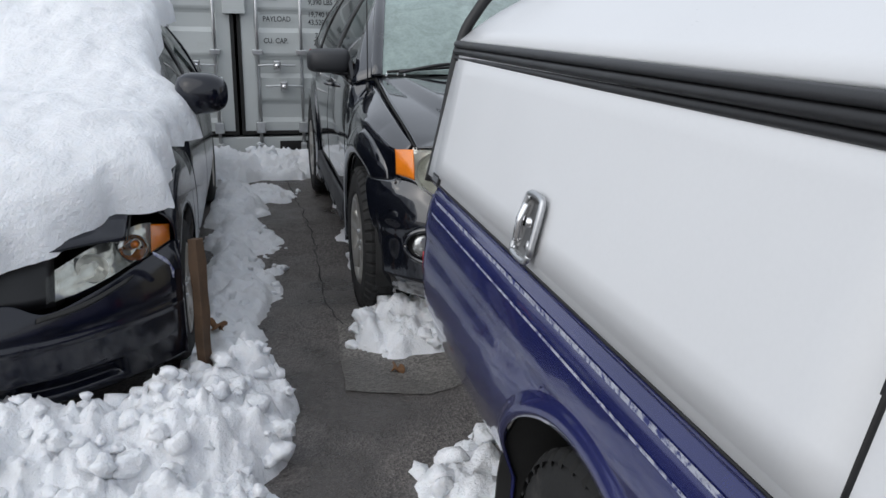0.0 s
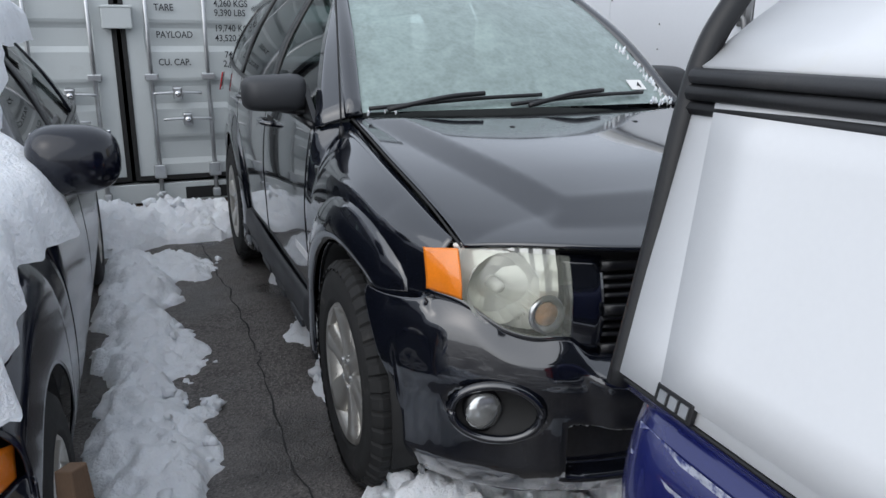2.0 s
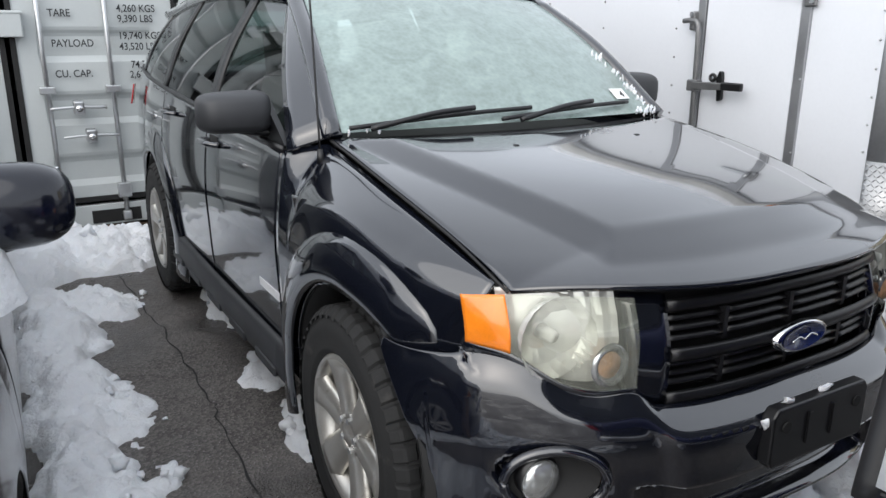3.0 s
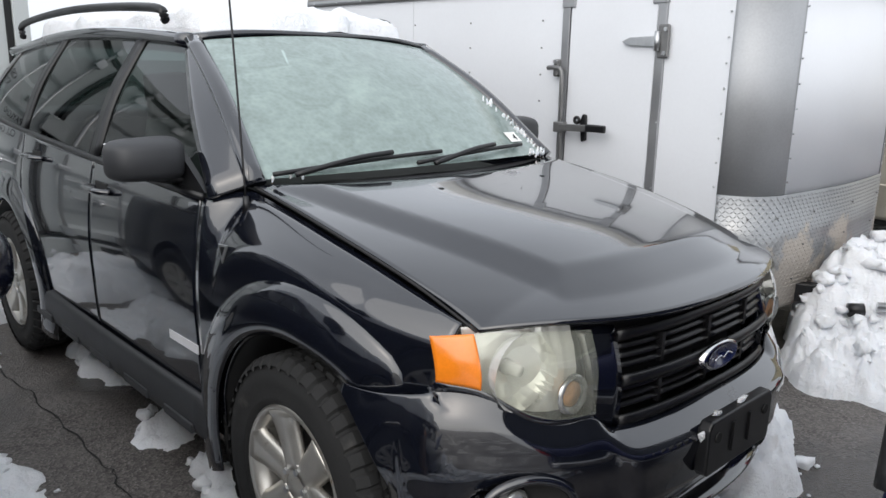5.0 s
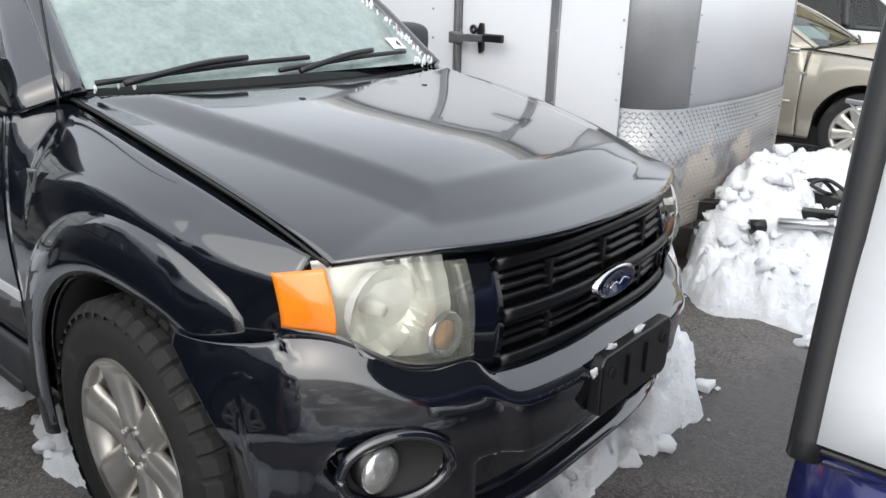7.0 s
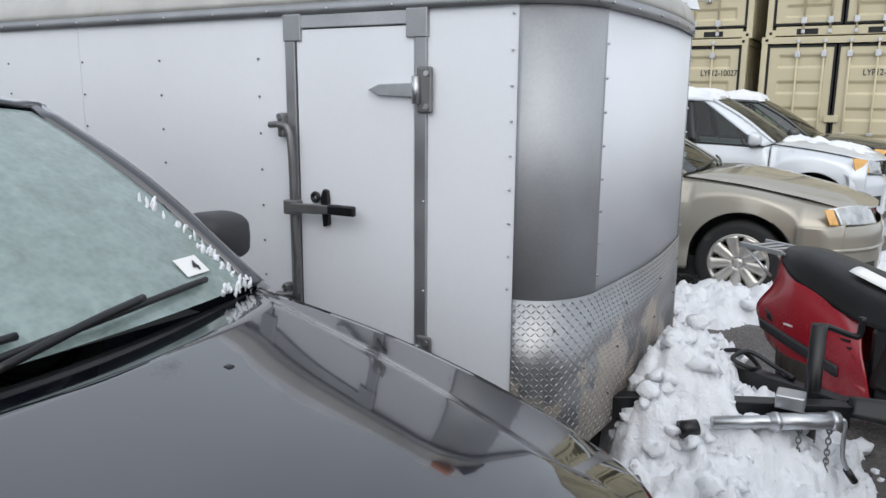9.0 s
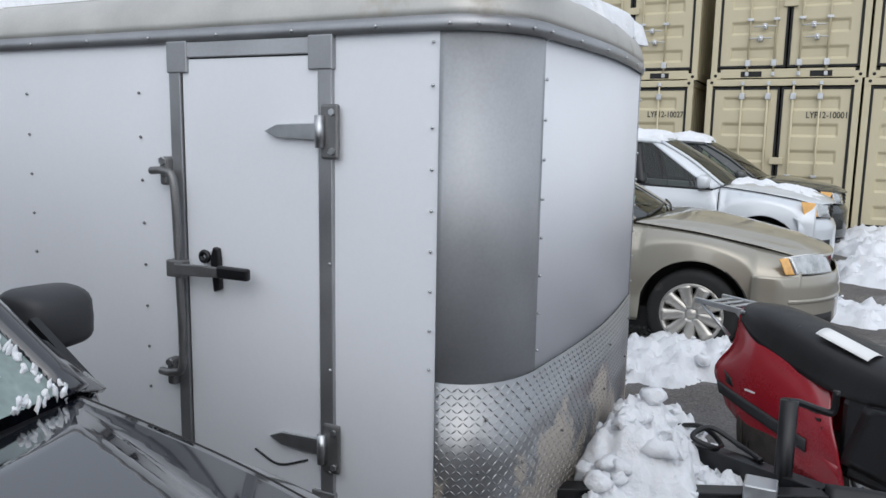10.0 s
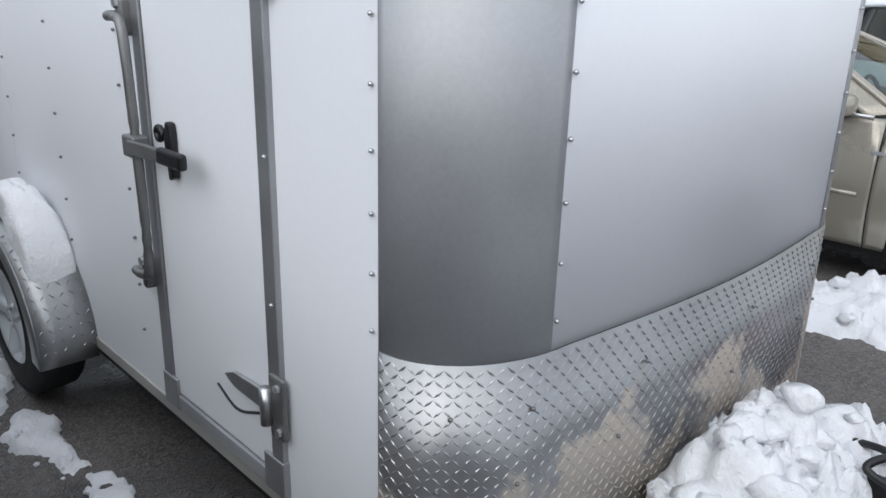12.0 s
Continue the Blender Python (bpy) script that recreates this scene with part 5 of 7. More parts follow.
# ---------------- black SUV ----------------
def black_suv():
    s = dict(paint=BLACK_PAINT, wide=table([(-2.25, 0.8), (-1.4, 0.875), (0, 0.88), (0.95, 0.875), (1.4, 0.865), (1.6, 0.832), (1.7, 0.806), (1.8, 0.768), (1.85, 0.745)]),
             belt=table([(-2.3, 1.2), (-1.0, 1.15), (0, 1.11), (0.92, 1.085)]),
             front_axle=1.38, rear_axle=-1.245, wheel=0.36, arch=0.42, sill=0.3, cowl=0.95, lip=2.13, corner=1.89, nose_side=1.85, tail=-2.2,
             b_pillar=-0.08, c_pillar=-1.0, cowl_bow=0.1, cowl_z=1.13,
             edge_x=table([(0.9, 0.69), (1.4, 0.70), (1.89, 0.67)]), edge_z=table([(0.9, 1.125), (1.24, 1.075), (1.55, 1.012), (1.89, 0.918)]),
             mid_z=table([(0.95, 1.12), (1.24, 1.085), (1.7, 1.03), (1.98, 0.97), (2.13, 0.93)]), dome=0.034, lip_drop=0.012, door_front=0.84,
             profile=[(0.28, -0.06), (0.45, -0.036), (0.62, -0.028), (0.78, -0.024), (0.9, -0.032), (1.0, -0.045), (1.1, -0.065), (1.2, -0.085)],
             screen_top=(0.56, 0.3, 1.565), roof_back=-2.0, glass_back=-2.15, screen=FROSTED, crown=0.045, roof_fall=0.04, roof_belly=0.03, pillar=0.033,
             windows=[(0.88, -0.04, 0.25, -0.04, WINDOW), (-0.16, -0.98, -0.14, -0.9, TINTED), (-1.1, -1.9, -1.02, -1.75, TINTED)],
             fender_low=lambda y: 0.735 if y > 1.61 else 0, rim=0.222, tyre_w=0.235, treads=True, wheel_out=0.0, spokes=6, spoke_w=1.3, fine=1.3)
    car, X, hood, screen, feet = vehicle("suv", pose(1.885, 6.53, 0, 0, 0, 180), "black compact SUV, dusty, with frosted windscreen and snow on its roof", "car", s)

    def front(x, z):
        return 2.09 - 0.365 * (abs(x) / 0.83) ** 3 - 0.05 * max(0, (z - 0.8) / 0.15) ** 1.5

    # bumper: one skin wrapped round the nose
    def plan(u, out):
        sx = u * 2 - 1
        a = abs(sx)
        if a < 0.72:
            x = a / 0.72 * 0.745
            y = 2.15 - 0.29 * (x / 0.78) ** 3.2
        else:
            k = (a - 0.72) / 0.28
            x = lerp(0.745, 0.865, 1 - (1 - k) ** 2)
            y = lerp(2.15 - 0.29 * (0.745 / 0.78) ** 3.2, 1.6, k)
        return Vector((math.copysign(x + out * min(1, a), sx), y + out * (1 - a * a), 0))

    rim_z = table([(0, 0.648), (0.4, 0.652), (0.46, 0.692), (0.54, 0.688), (0.6, 0.702), (0.64, 0.728), (0.685, 0.762), (0.745, 0.774), (0.8, 0.755), (0.865, 0.735)])

    def skin(u, v):
        yy = plan(u, 0).y
        z0 = 0.24 if yy > 1.799 else max(0.24, 0.36 + math.sqrt(max(0, 0.42 ** 2 - (yy - 1.38) ** 2)))
        xt = abs(plan(u, 0).x)
        z = lerp(z0, rim_z(xt), v)
        out = -0.07 * max(0, (0.34 - z) / 0.1) ** 1.3 - 0.02 * max(0, (z - 0.63) / 0.09) ** 1.6 + 0.012 * math.exp(-((z - 0.58) / 0.05) ** 2)
        p = plan(u, out)
        # lamp scoops and the lower intake sink in
        a = abs(u * 2 - 1)
        d = ((p.x if p.x > 0 else -p.x) - 0.62) / 0.1, (z - 0.5) / 0.075
        r = d[0] ** 2 + d[1] ** 2
        if r < 1.0:
            p.y -= 0.055 * min(1, (1 - r) * 3)
        if abs(p.x) < 0.46 and 0.3 < z < 0.47:
            p.y -= 0.07 * min(1, (z - 0.3) / 0.02, (0.47 - z) / 0.02, (0.46 - abs(p.x)) / 0.02)
        if z > 0.46:
            p.y += 0.03 / (1 + math.exp((abs(p.x) - 0.43 + 0.25 * (0.67 - z)) * 120))
        k = max(0, (v - 0.87) / 0.13) ** 1.5
        if abs(p.x) < 0.75:
            p.y = lerp(p.y, front(p.x, 0.75) + 0.03 - 0.05 * max(0, (abs(p.x) - 0.6) / 0.16) ** 2, k)
        return p + Vector((0, 0, z))
    part("front_bumper", sheet(skin, 160, 60), BLACK_PAINT, car, thick=0.008)
    part("chin", loft([[(-0.72, 1.74, 0.25), (-0.5, 1.98, 0.25), (0, 2.07, 0.25), (0.5, 1.98, 0.25), (0.72, 1.74, 0.25)], [(-0.7, 1.7, 0.2), (-0.5, 1.93, 0.19), (0, 2.02, 0.19), (0.5, 1.93, 0.19), (0.7, 1.7, 0.2)]], 40, 3), BLACK_PLASTIC, car, thick=0.012)
    part("lower_grille", loft([[(-0.46, 2.0, 0.3), (0, 2.075, 0.3), (0.46, 2.0, 0.3)], [(-0.46, 2.0, 0.47), (0, 2.075, 0.47), (0.46, 2.0, 0.47)]], 20, 3), BLACK_PLASTIC, car, thick=0.01)
    # fog lamps
    for sd in (1, -1):
        q = Vector((sd * 0.635, 2.01, 0.505))
        ring = part("fog_lamp", tube([tuple(q + Vector((0.1 * math.cos(a * math.pi / 8), 0.02 - sd * 0.055 * math.cos(a * math.pi / 8), 0.075 * math.sin(a * math.pi / 8)))) for a in range(17)], 0.012, 8, 48), BLACK_PAINT, car)
        part("fog_backing", sheet(lambda r, a: q + Vector((0.095 * r * math.cos(a * 2 * math.pi), 0.008 - 0.03 * (1 - r * r) - sd * 0.052 * r * math.cos(a * 2 * math.pi), 0.071 * r * math.sin(a * 2 * math.pi))), 6, 32), BLACK_MATT, ring)
        part("fog_housing", rod(tuple(q + Vector((0.01 * sd, -0.07, 0))), tuple(q + Vector((0.01 * sd, -0.005, 0))), 0.055, 0.062, 24), BLACK_PLASTIC, ring)
        bm = bmesh.new()
        bmesh.ops.create_uvsphere(bm, u_segments=20, v_segments=10, radius=0.05)
        for v in bm.verts:
            v.co = Vector((v.co.x, v.co.y * 0.4, v.co.z)) + q + Vector((0.025 * sd, 0.0, 0))
        part("fog_lens", bm, CLEAR_LAMP, ring)
    # grille: frame, bars, slats, oval badge
    gr = new("grille")
    gr.parent = car
    bk = part("grille_back", sheet(lambda u, v: Vector(((u * 2 - 1) * 0.47, front((u * 2 - 1) * 0.47, 0.8) - 0.05, lerp(0.645, 0.9, v))), 16, 4), BLACK_MATT, gr)
    for sd in (-1, 1):
        part("grille_side", loft([[(sd * 0.372, front(0.405, 0.7) + 0.02, 0.645), (sd * 0.367, front(0.4, 0.8) + 0.02, 0.77), (sd * 0.362, front(0.4, 0.9) + 0.01, 0.892)], [(sd * 0.462, front(0.485, 0.7) + 0.015, 0.66), (sd * 0.458, front(0.48, 0.8) + 0.015, 0.78), (sd * 0.455, front(0.48, 0.9) + 0.0, 0.897)]], 8, 4), BLACK_PAINT, gr, thick=0.03)
    for z, h, d in ((0.875, 0.024, 0.016), (0.767, 0.026, 0.024), (0.662, 0.022, 0.02)):
        part("grille_bar", sheet(lambda u, v: Vector(((u * 2 - 1) * 0.375, front((u * 2 - 1) * 0.375, z) + d + 0.008 * math.sin(math.pi * v), z + (v - 0.5) * h)), 24, 4), BLACK_PLASTIC, gr, thick=0.014)
    for z in (0.69, 0.712, 0.734, 0.795, 0.818, 0.841):
        for x0, x1 in ((-0.37, -0.225), (-0.21, -0.005), (0.005, 0.21), (0.225, 0.37)):
            part("grille_slat", sheet(lambda u, v: Vector((lerp(x0, x1, u), front(lerp(x0, x1, u), z) + 0.012 - 0.02 * v, z + 0.01 * v)), 6, 1), BLACK_PLASTIC, gr, thick=0.006)
    for x in (-0.218, 0, 0.218):
        for z0, z1 in ((0.675, 0.752), (0.782, 0.858)):
            part("grille_post", box(x - 0.007, front(x, 0.8) - 0.03, z0, x + 0.007, front(x, 0.8) + 0.012, z1), BLACK_PLASTIC, gr, smooth=False)
    bm = turned([(0.0, 0.0), (0.012, 0.05), (0.016, 0.068), (0.012, 0.073), (0.0, 0.075)], 40)
    bmesh.ops.transform(bm, matrix=Matrix.Translation((0, front(0, 0.8) + 0.04, 0.758)) @ Matrix.Rotation(math.pi / 2, 4, "Z") @ Matrix.Diagonal((1, 1.25, 0.52, 1)), verts=bm.verts)
    bd = part("badge", bm, CHROME, gr, "chrome oval badge with blue field")
    bm = turned([(0.0, 0.0), (0.013, 0.045), (0.016, 0.064)], 40)
    bmesh.ops.transform(bm, matrix=Matrix.Translation((0, front(0, 0.8) + 0.0425, 0.758)) @ Matrix.Rotation(math.pi / 2, 4, "Z") @ Matrix.Diagonal((1, 1.2, 0.48, 1)), verts=bm.verts)
    part("badge_field", bm, BADGE_BLUE, bd)
    part("badge_mark", tube([(-0.045, front(0, 0.8) + 0.06, 0.755), (-0.02, front(0, 0.8) + 0.06, 0.763), (0.0, front(0, 0.8) + 0.06, 0.753), (0.02, front(0, 0.8) + 0.06, 0.761), (0.045, front(0, 0.8) + 0.06, 0.753)], 0.003, 6, 20), CHROME, bd)
    # plate bracket with chipped paint round it
    pl = part("plate_bracket", prism([(-0.165, 0.49), (-0.175, 0.505), (-0.175, 0.62), (-0.16, 0.638), (0.16, 0.638), (0.175, 0.62), (0.175, 0.505), (0.165, 0.49)], 0.035, "y", 2.185), BLACK_PLASTIC, car, "empty black licence plate bracket", smooth=False, bevel=0.006)
    for x in (-0.13, 0.13):
        part("bracket_hole", rod((x, 2.218, 0.59), (x, 2.224, 0.59), 0.014), BLACK_MATT, pl, smooth=False)
    for x in (-0.04, 0.05):
        part("bracket_rib", box(x - 0.006, 2.218, 0.53, x + 0.006, 2.226, 0.61), BLACK_PLASTIC, pl, smooth=False)
    for k, (x, z) in enumerate(((0.178, 0.6), (0.11, 0.642), (-0.03, 0.643))):
        bm = bmesh.new()
        bmesh.ops.create_icosphere(bm, subdivisions=2, radius=0.014, matrix=Matrix.Translation((x, 2.2, z)) @ Matrix.Diagonal((1.3 if k else 0.7, 0.6, 0.5 if k else 1.2, 1)))
        for v in bm.verts:
            v.co += Vector((noise.noise(v.co * 60), 0, noise.noise(v.co * 60 + Vector((7, 0, 0))))) * 0.02
        part("snow_scrap", bm, SNOW, pl)
    # worn raised lettering on the bumper's bar, as plain bars
    for k in range(6):
        x = 0.37 - k * 0.024 * 1.2
        part("raised_letter", box(x - 0.01, 2.181 - 0.305 * (x / 0.78) ** 3, 0.575, x + 0.01, 2.196 - 0.305 * (x / 0.78) ** 3, 0.603), BLACK_PLASTIC, car, smooth=False, bevel=0.002)
    # headlamps
    for sd in (1, -1):
        hl = new("headlamp")
        hl.parent = car
        lo = table([(0.46, 0.705), (0.54, 0.7), (0.6, 0.715), (0.64, 0.742), (0.685, 0.776), (0.745, 0.788)])
        hi = table([(0.46, 0.905), (0.6, 0.91), (0.68, 0.905), (0.745, 0.893)])
        f2 = lambda x, z: front(x, z) + 0.045 - 0.035 * max(0, (x - 0.6) / 0.16) ** 2
        def facets(u, v):
            x = lerp(0.464, 0.68, u)
            z = lerp(lo(x), hi(x), v)
            step = abs((u * 7) % 1.0 - 0.5) * 0.007 + abs((v * 4) % 1.0 - 0.5) * 0.005
            if (x - 0.6) ** 2 + (z - 0.812) ** 2 < 0.092 ** 2:
                step = -0.035
            return Vector((sd * x, f2(x, z) - 0.062 + step, z))
        part("reflector", sheet(facets, 36, 20), REFLECTOR, hl, smooth=False)
        bowl = turned([(-0.045, 0.018), (-0.038, 0.045), (-0.02, 0.075), (0.004, 0.086), (0.02, 0.095)], 22)
        bmesh.ops.transform(bowl, matrix=Matrix.Translation((sd * 0.6, f2(0.6, 0.85) - 0.04, 0.812)) @ Matrix.Rotation(math.pi / 2, 4, "Z"), verts=bowl.verts)
        part("main_reflector", bowl, REFLECTOR, hl, smooth=False)
        bulb = rod((sd * 0.6, f2(0.6, 0.85) - 0.075, 0.812), (sd * 0.6, f2(0.6, 0.85) - 0.03, 0.812), 0.018, 0.014, 14)
        part("bulb", bulb, PAPER, hl)
        ring = turned([(0.0, 0.03), (0.012, 0.046), (0.0, 0.05)], 24)
        bmesh.ops.transform(ring, matrix=Matrix.Translation((sd * 0.51, f2(0.51, 0.77) - 0.012, 0.758)) @ Matrix.Rotation(math.pi / 2, 4, "Z"), verts=ring.verts)
        part("turn_bulb_ring", ring, CLEAR_LAMP, hl)
        part("turn_bulb", rod((sd * 0.51, f2(0.51, 0.77) - 0.03, 0.758), (sd * 0.51, f2(0.51, 0.77) - 0.008, 0.758), 0.028, 0.03, 16), material("amber_bulb", (0.7, 0.42, 0.25), 0.3, vary=0.2, scale=40) if sd > 0 else bpy.data.materials["amber_bulb"], hl)
        ln = flat_lamp(hl, "lens", f2, 0.458, 0.686, lo, hi, HAZY_LENS, 0.0, sd, thick=0)
        ln.visible_shadow = False
        flat_lamp(hl, "amber_lens", f2, 0.686, 0.75, lo, hi, AMBER, 0.0, sd, label="amber side marker lens")
        part("lamp_gasket", sheet(lambda u, v: Vector((sd * lerp(0.454, 0.75, u), f2(lerp(0.454, 0.75, u), 0.8) - 0.004 - 0.02 * (1 - v), lo(lerp(0.454, 0.75, u)) + lerp(-0.045, 0.002, v))), 14, 3), BLACK_PAINT, hl, thick=0.004)
        flat_lamp(hl, "lamp_frame", f2, 0.454, 0.748, lambda x: lo(x) - 0.006, lambda x: hi(x) + 0.006, BLACK_PLASTIC, 0.125, sd)
    # wheel arch flares
    for sd in (1, -1):
        for a in (1.38, -1.245):
            def flare(u, v, a=a, sd=sd):
                an = math.pi * (u * 1.2 - 0.1)
                k = 1.0 if a < 0 else max(0.0, min(1.0, (an - 0.62) / 0.3))
                rad = lerp(0.415, lerp(0.445, 0.56, k * k * (3 - 2 * k)), v)
                y = a + rad * 1.02 * math.cos(an)
                z = 0.365 + rad * 1.02 * math.sin(an)
                base = X(min(y, 1.75), max(0.45, min(z, 0.95)))
                if y > 1.6:
                    base = min(base, 0.835 - (y - 1.6) * 0.3)
                return Vector((sd * (base + lerp(0.004, 0.032, k) * (1 - v ** 2.4) * min(1, 0.6 + v * 2) - 0.006 * (v > 0.97)), y, z))
            part("wheel_flare", sheet(flare, 48, 8), BLACK_PAINT, car, thick=0.006)
        part("rocker_panel", loft([[(sd * 0.836, 0.9, 0.27), (sd * 0.846, 0, 0.27), (sd * 0.836, -0.8, 0.27)], [(sd * 0.869, 0.9, 0.32), (sd * 0.874, 0, 0.32), (sd * 0.869, -0.8, 0.32)], [(sd * 0.867, 0.9, 0.42), (sd * 0.874, 0, 0.42), (sd * 0.867, -0.8, 0.42)], [(sd * 0.846, 0.9, 0.44), (sd * 0.855, 0, 0.44), (sd * 0.846, -0.8, 0.44)]], 20, 8), GREY_PLASTIC, car, "grey plastic sill cladding", thick=0.006)
        for k in range(5):
            y = 0.7 - 0.36 * k
            part("cladding_step", box(sd * 0.866, y - 0.11, 0.3, sd * 0.882, y + 0.11, 0.335), GREY_PLASTIC, car, bevel=0.006, smooth=False)
        # handles
        for y, z in ((0.03, 1.005), (-0.78, 1.05)):
            hx = X(y, z)
            cup = part("door_handle", tube([(sd * (hx + 0.005), y + 0.1, z), (sd * (hx + 0.04), y + 0.07, z + 0.004), (sd * (hx + 0.045), y, z + 0.006), (sd * (hx + 0.04), y - 0.07, z + 0.004), (sd * (hx + 0.005), y - 0.1, z)], 0.017, 8, 24, flat=0.7), BLACK_PAINT, car)
            part("handle_recess", box(sd * (hx - 0.004), y - 0.06, z - 0.032, sd * (hx + 0.003), y + 0.06, z + 0.028), BLACK_MATT, cup, bevel=0.01, smooth=False)
        mirror(car, sd * 0.785, 0.66 if sd > 0 else 0.58, 1.19, sd, GREY_PLASTIC, 0.24 if sd > 0 else 0.2, 0.135 if sd > 0 else 0.155)
        part("mirror_gusset", prism([(0.86, 1.1), (0.6, 1.1), (0.68, 1.22)], 0.02, "x", sd * 0.805 - 0.01), BLACK_PLASTIC, car, smooth=False)
        # roof rails
        rl = part("roof_rail", tube([(sd * 0.55, 0.05, 1.64), (sd * 0.56, -0.05, 1.69), (sd * 0.575, -0.9, 1.71), (sd * 0.56, -1.75, 1.67), (sd * 0.55, -1.85, 1.6)], 0.018, 8, 30), BLACK_PLASTIC, car)
        # tail lamps
        part("tail_lamp", loft([[(sd * 0.83, -2.08, 0.98), (sd * 0.8, -2.16, 0.98)], [(sd * 0.805, -2.08, 1.1), (sd * 0.78, -2.16, 1.1)]], 4, 4), RED_LENS, car, thick=0.006)
    # side badges on the near fender and door
    for sd in (1, -1):
        bx = X(1.01, 0.945) + 0.005
        vb = part("fender_badge", prism([(1.045, 0.975), (0.985, 0.97), (1.005, 0.91)], 0.006, "x", sd * bx - 0.003), STEEL, car, "small chrome shield badge", smooth=False, bevel=0.003)
        part("badge_core", prism([(1.028, 0.967), (1.002, 0.963), (1.01, 0.937)], 0.008, "x", sd * (bx + 0.001) - 0.004), BLACK_PLASTIC, vb, smooth=False)
        part("door_badge", box(sd * (X(0.72, 0.6) + 0.001), 0.62, 0.578, sd * (X(0.72, 0.6) + 0.006), 0.83, 0.608), WHITE_LETTER, car, "faded silver door badge", smooth=False)
    # door gap lines
    for sd in (1, -1):
        for y in (0.84, -0.08, -1.0):
            part("door_gap", sheet(lambda u, v: Vector((sd * (X(y, lerp(0.45, 1.08, v)) - 0.012), y + (u - 0.5) * 0.02, lerp(0.45, 1.08, v))), 1, 12), BLACK_MATT, car)
    # cowl, wipers, nozzles, antenna
    part("cowl_panel", loft([[(-0.7, 0.955, 1.118), (0, 1.06, 1.12), (0.7, 0.955, 1.118)], [(-0.7, 1.0, 1.105), (0, 1.115, 1.11), (0.7, 1.0, 1.105)]], 20, 3), BLACK_PLASTIC, car, thick=0.01)

    def on_screen(x, v, up=0.012):
        return tuple(screen((x / 0.69 + 1) / 2, v) + Vector((0, up, up)))
    for x0, x1 in ((0.6, -0.02), (0.08, -0.52)):
        arm = part("wiper", tube([on_screen(x0 - 0.02, 0.0, 0.02), on_screen(lerp(x0, x1, 0.35), 0.03, 0.04), on_screen(lerp(x0, x1, 0.6), 0.055, 0.035)], 0.009, 8, 16), BLACK_PLASTIC, car)
        part("wiper_blade", tube([on_screen(x0 + 0.04, 0.02), on_screen((x0 + x1) / 2, 0.05, 0.016), on_screen(x1, 0.07)], 0.008, 6, 20), TRIM_RUBBER, arm)
    for x in (0.24, -0.24):
        p = hood((x / 0.69 + 1) / 2, 0.24)
        part("washer_nozzle", box(p.x - 0.009, p.y - 0.009, p.z + 0.0, p.x + 0.009, p.y + 0.009, p.z + 0.009), BLACK_PLASTIC, car, bevel=0.005, smooth=False)
    part("antenna", tube([(0.745, 0.98, 1.08), (0.742, 0.95, 1.4), (0.738, 0.9, 1.85)], 0.0035, 6, 12), BLACK_PLASTIC, car)
    part("antenna_base", rod((0.745, 0.985, 1.05), (0.745, 0.98, 1.1), 0.014, 0.008), BLACK_PLASTIC, car)
    # papers behind and on the glass
    part("windscreen_label", sheet(lambda u, v: screen(((-0.575 + 0.085 * u) / 0.69 + 1) / 2, lerp(0.1, 0.165, v)) + Vector((0, 0.004, 0.004)), 2, 2), PAPER, car, "small white auction label")
    p0, px, pv = (screen((x / 0.69 + 1) / 2, v) for x, v in ((-0.53, 0.112), (-0.555, 0.112), (-0.53, 0.15)))
    ax_, ay_ = (px - p0).normalized(), (pv - p0).normalized()
    an_ = ax_.cross(ay_).normalized()
    place = Matrix((ax_, ay_, an_)).transposed().to_4x4()
    place.translation = p0 + an_ * 0.008
    writing("4", 0.042, place, LETTER, car, "label_figure")
    tag = part("hanging_tag", sheet(lambda u, v: Vector((lerp(-0.035, 0.06, u), 0.572 + 0.004 * math.sin(u * 5), lerp(1.285, 1.435, v))), 6, 2), PAPER, car, "pale paper sheet hanging behind the glass", thick=0.001)
    part("tag_clip", box(-0.02, 0.566, 1.435, 0.05, 0.578, 1.452), PAPER, tag, smooth=False, bevel=0.003)
    # crumbs of snow along the pillar and in the corners of the cowl
    rnd = random.Random(12)
    for k in range(44):
        v = rnd.uniform(0.02, 0.5) ** 1.2
        x = -(0.69 - 0.13 * v) + rnd.uniform(0.02, 0.05)
        if k > 30:
            x, v = rnd.choice((1, -1)) * rnd.uniform(0.52, 0.67), rnd.uniform(0.005, 0.03)
        p = screen((x / 0.69 + 1) / 2, v) + Vector((0, 0.004, 0.004))
        bm = bmesh.new()
        bmesh.ops.create_icosphere(bm, subdivisions=2, radius=rnd.uniform(0.003, 0.0065), matrix=Matrix.Translation(p) @ Matrix.Rotation(rnd.uniform(-0.6, 0.2), 4, "Y") @ Matrix.Diagonal((1.0, 0.7, rnd.uniform(1.2, 4.0), 1)))
        for w in bm.verts:
            w.co += Vector((noise.noise(w.co * 90), noise.noise(w.co * 90 + Vector((5, 0, 0))), noise.noise(w.co * 90 + Vector((0, 5, 0))))) * 0.006
        part("snow_crumb", bm, SNOW, car)
    return car


black_suv()


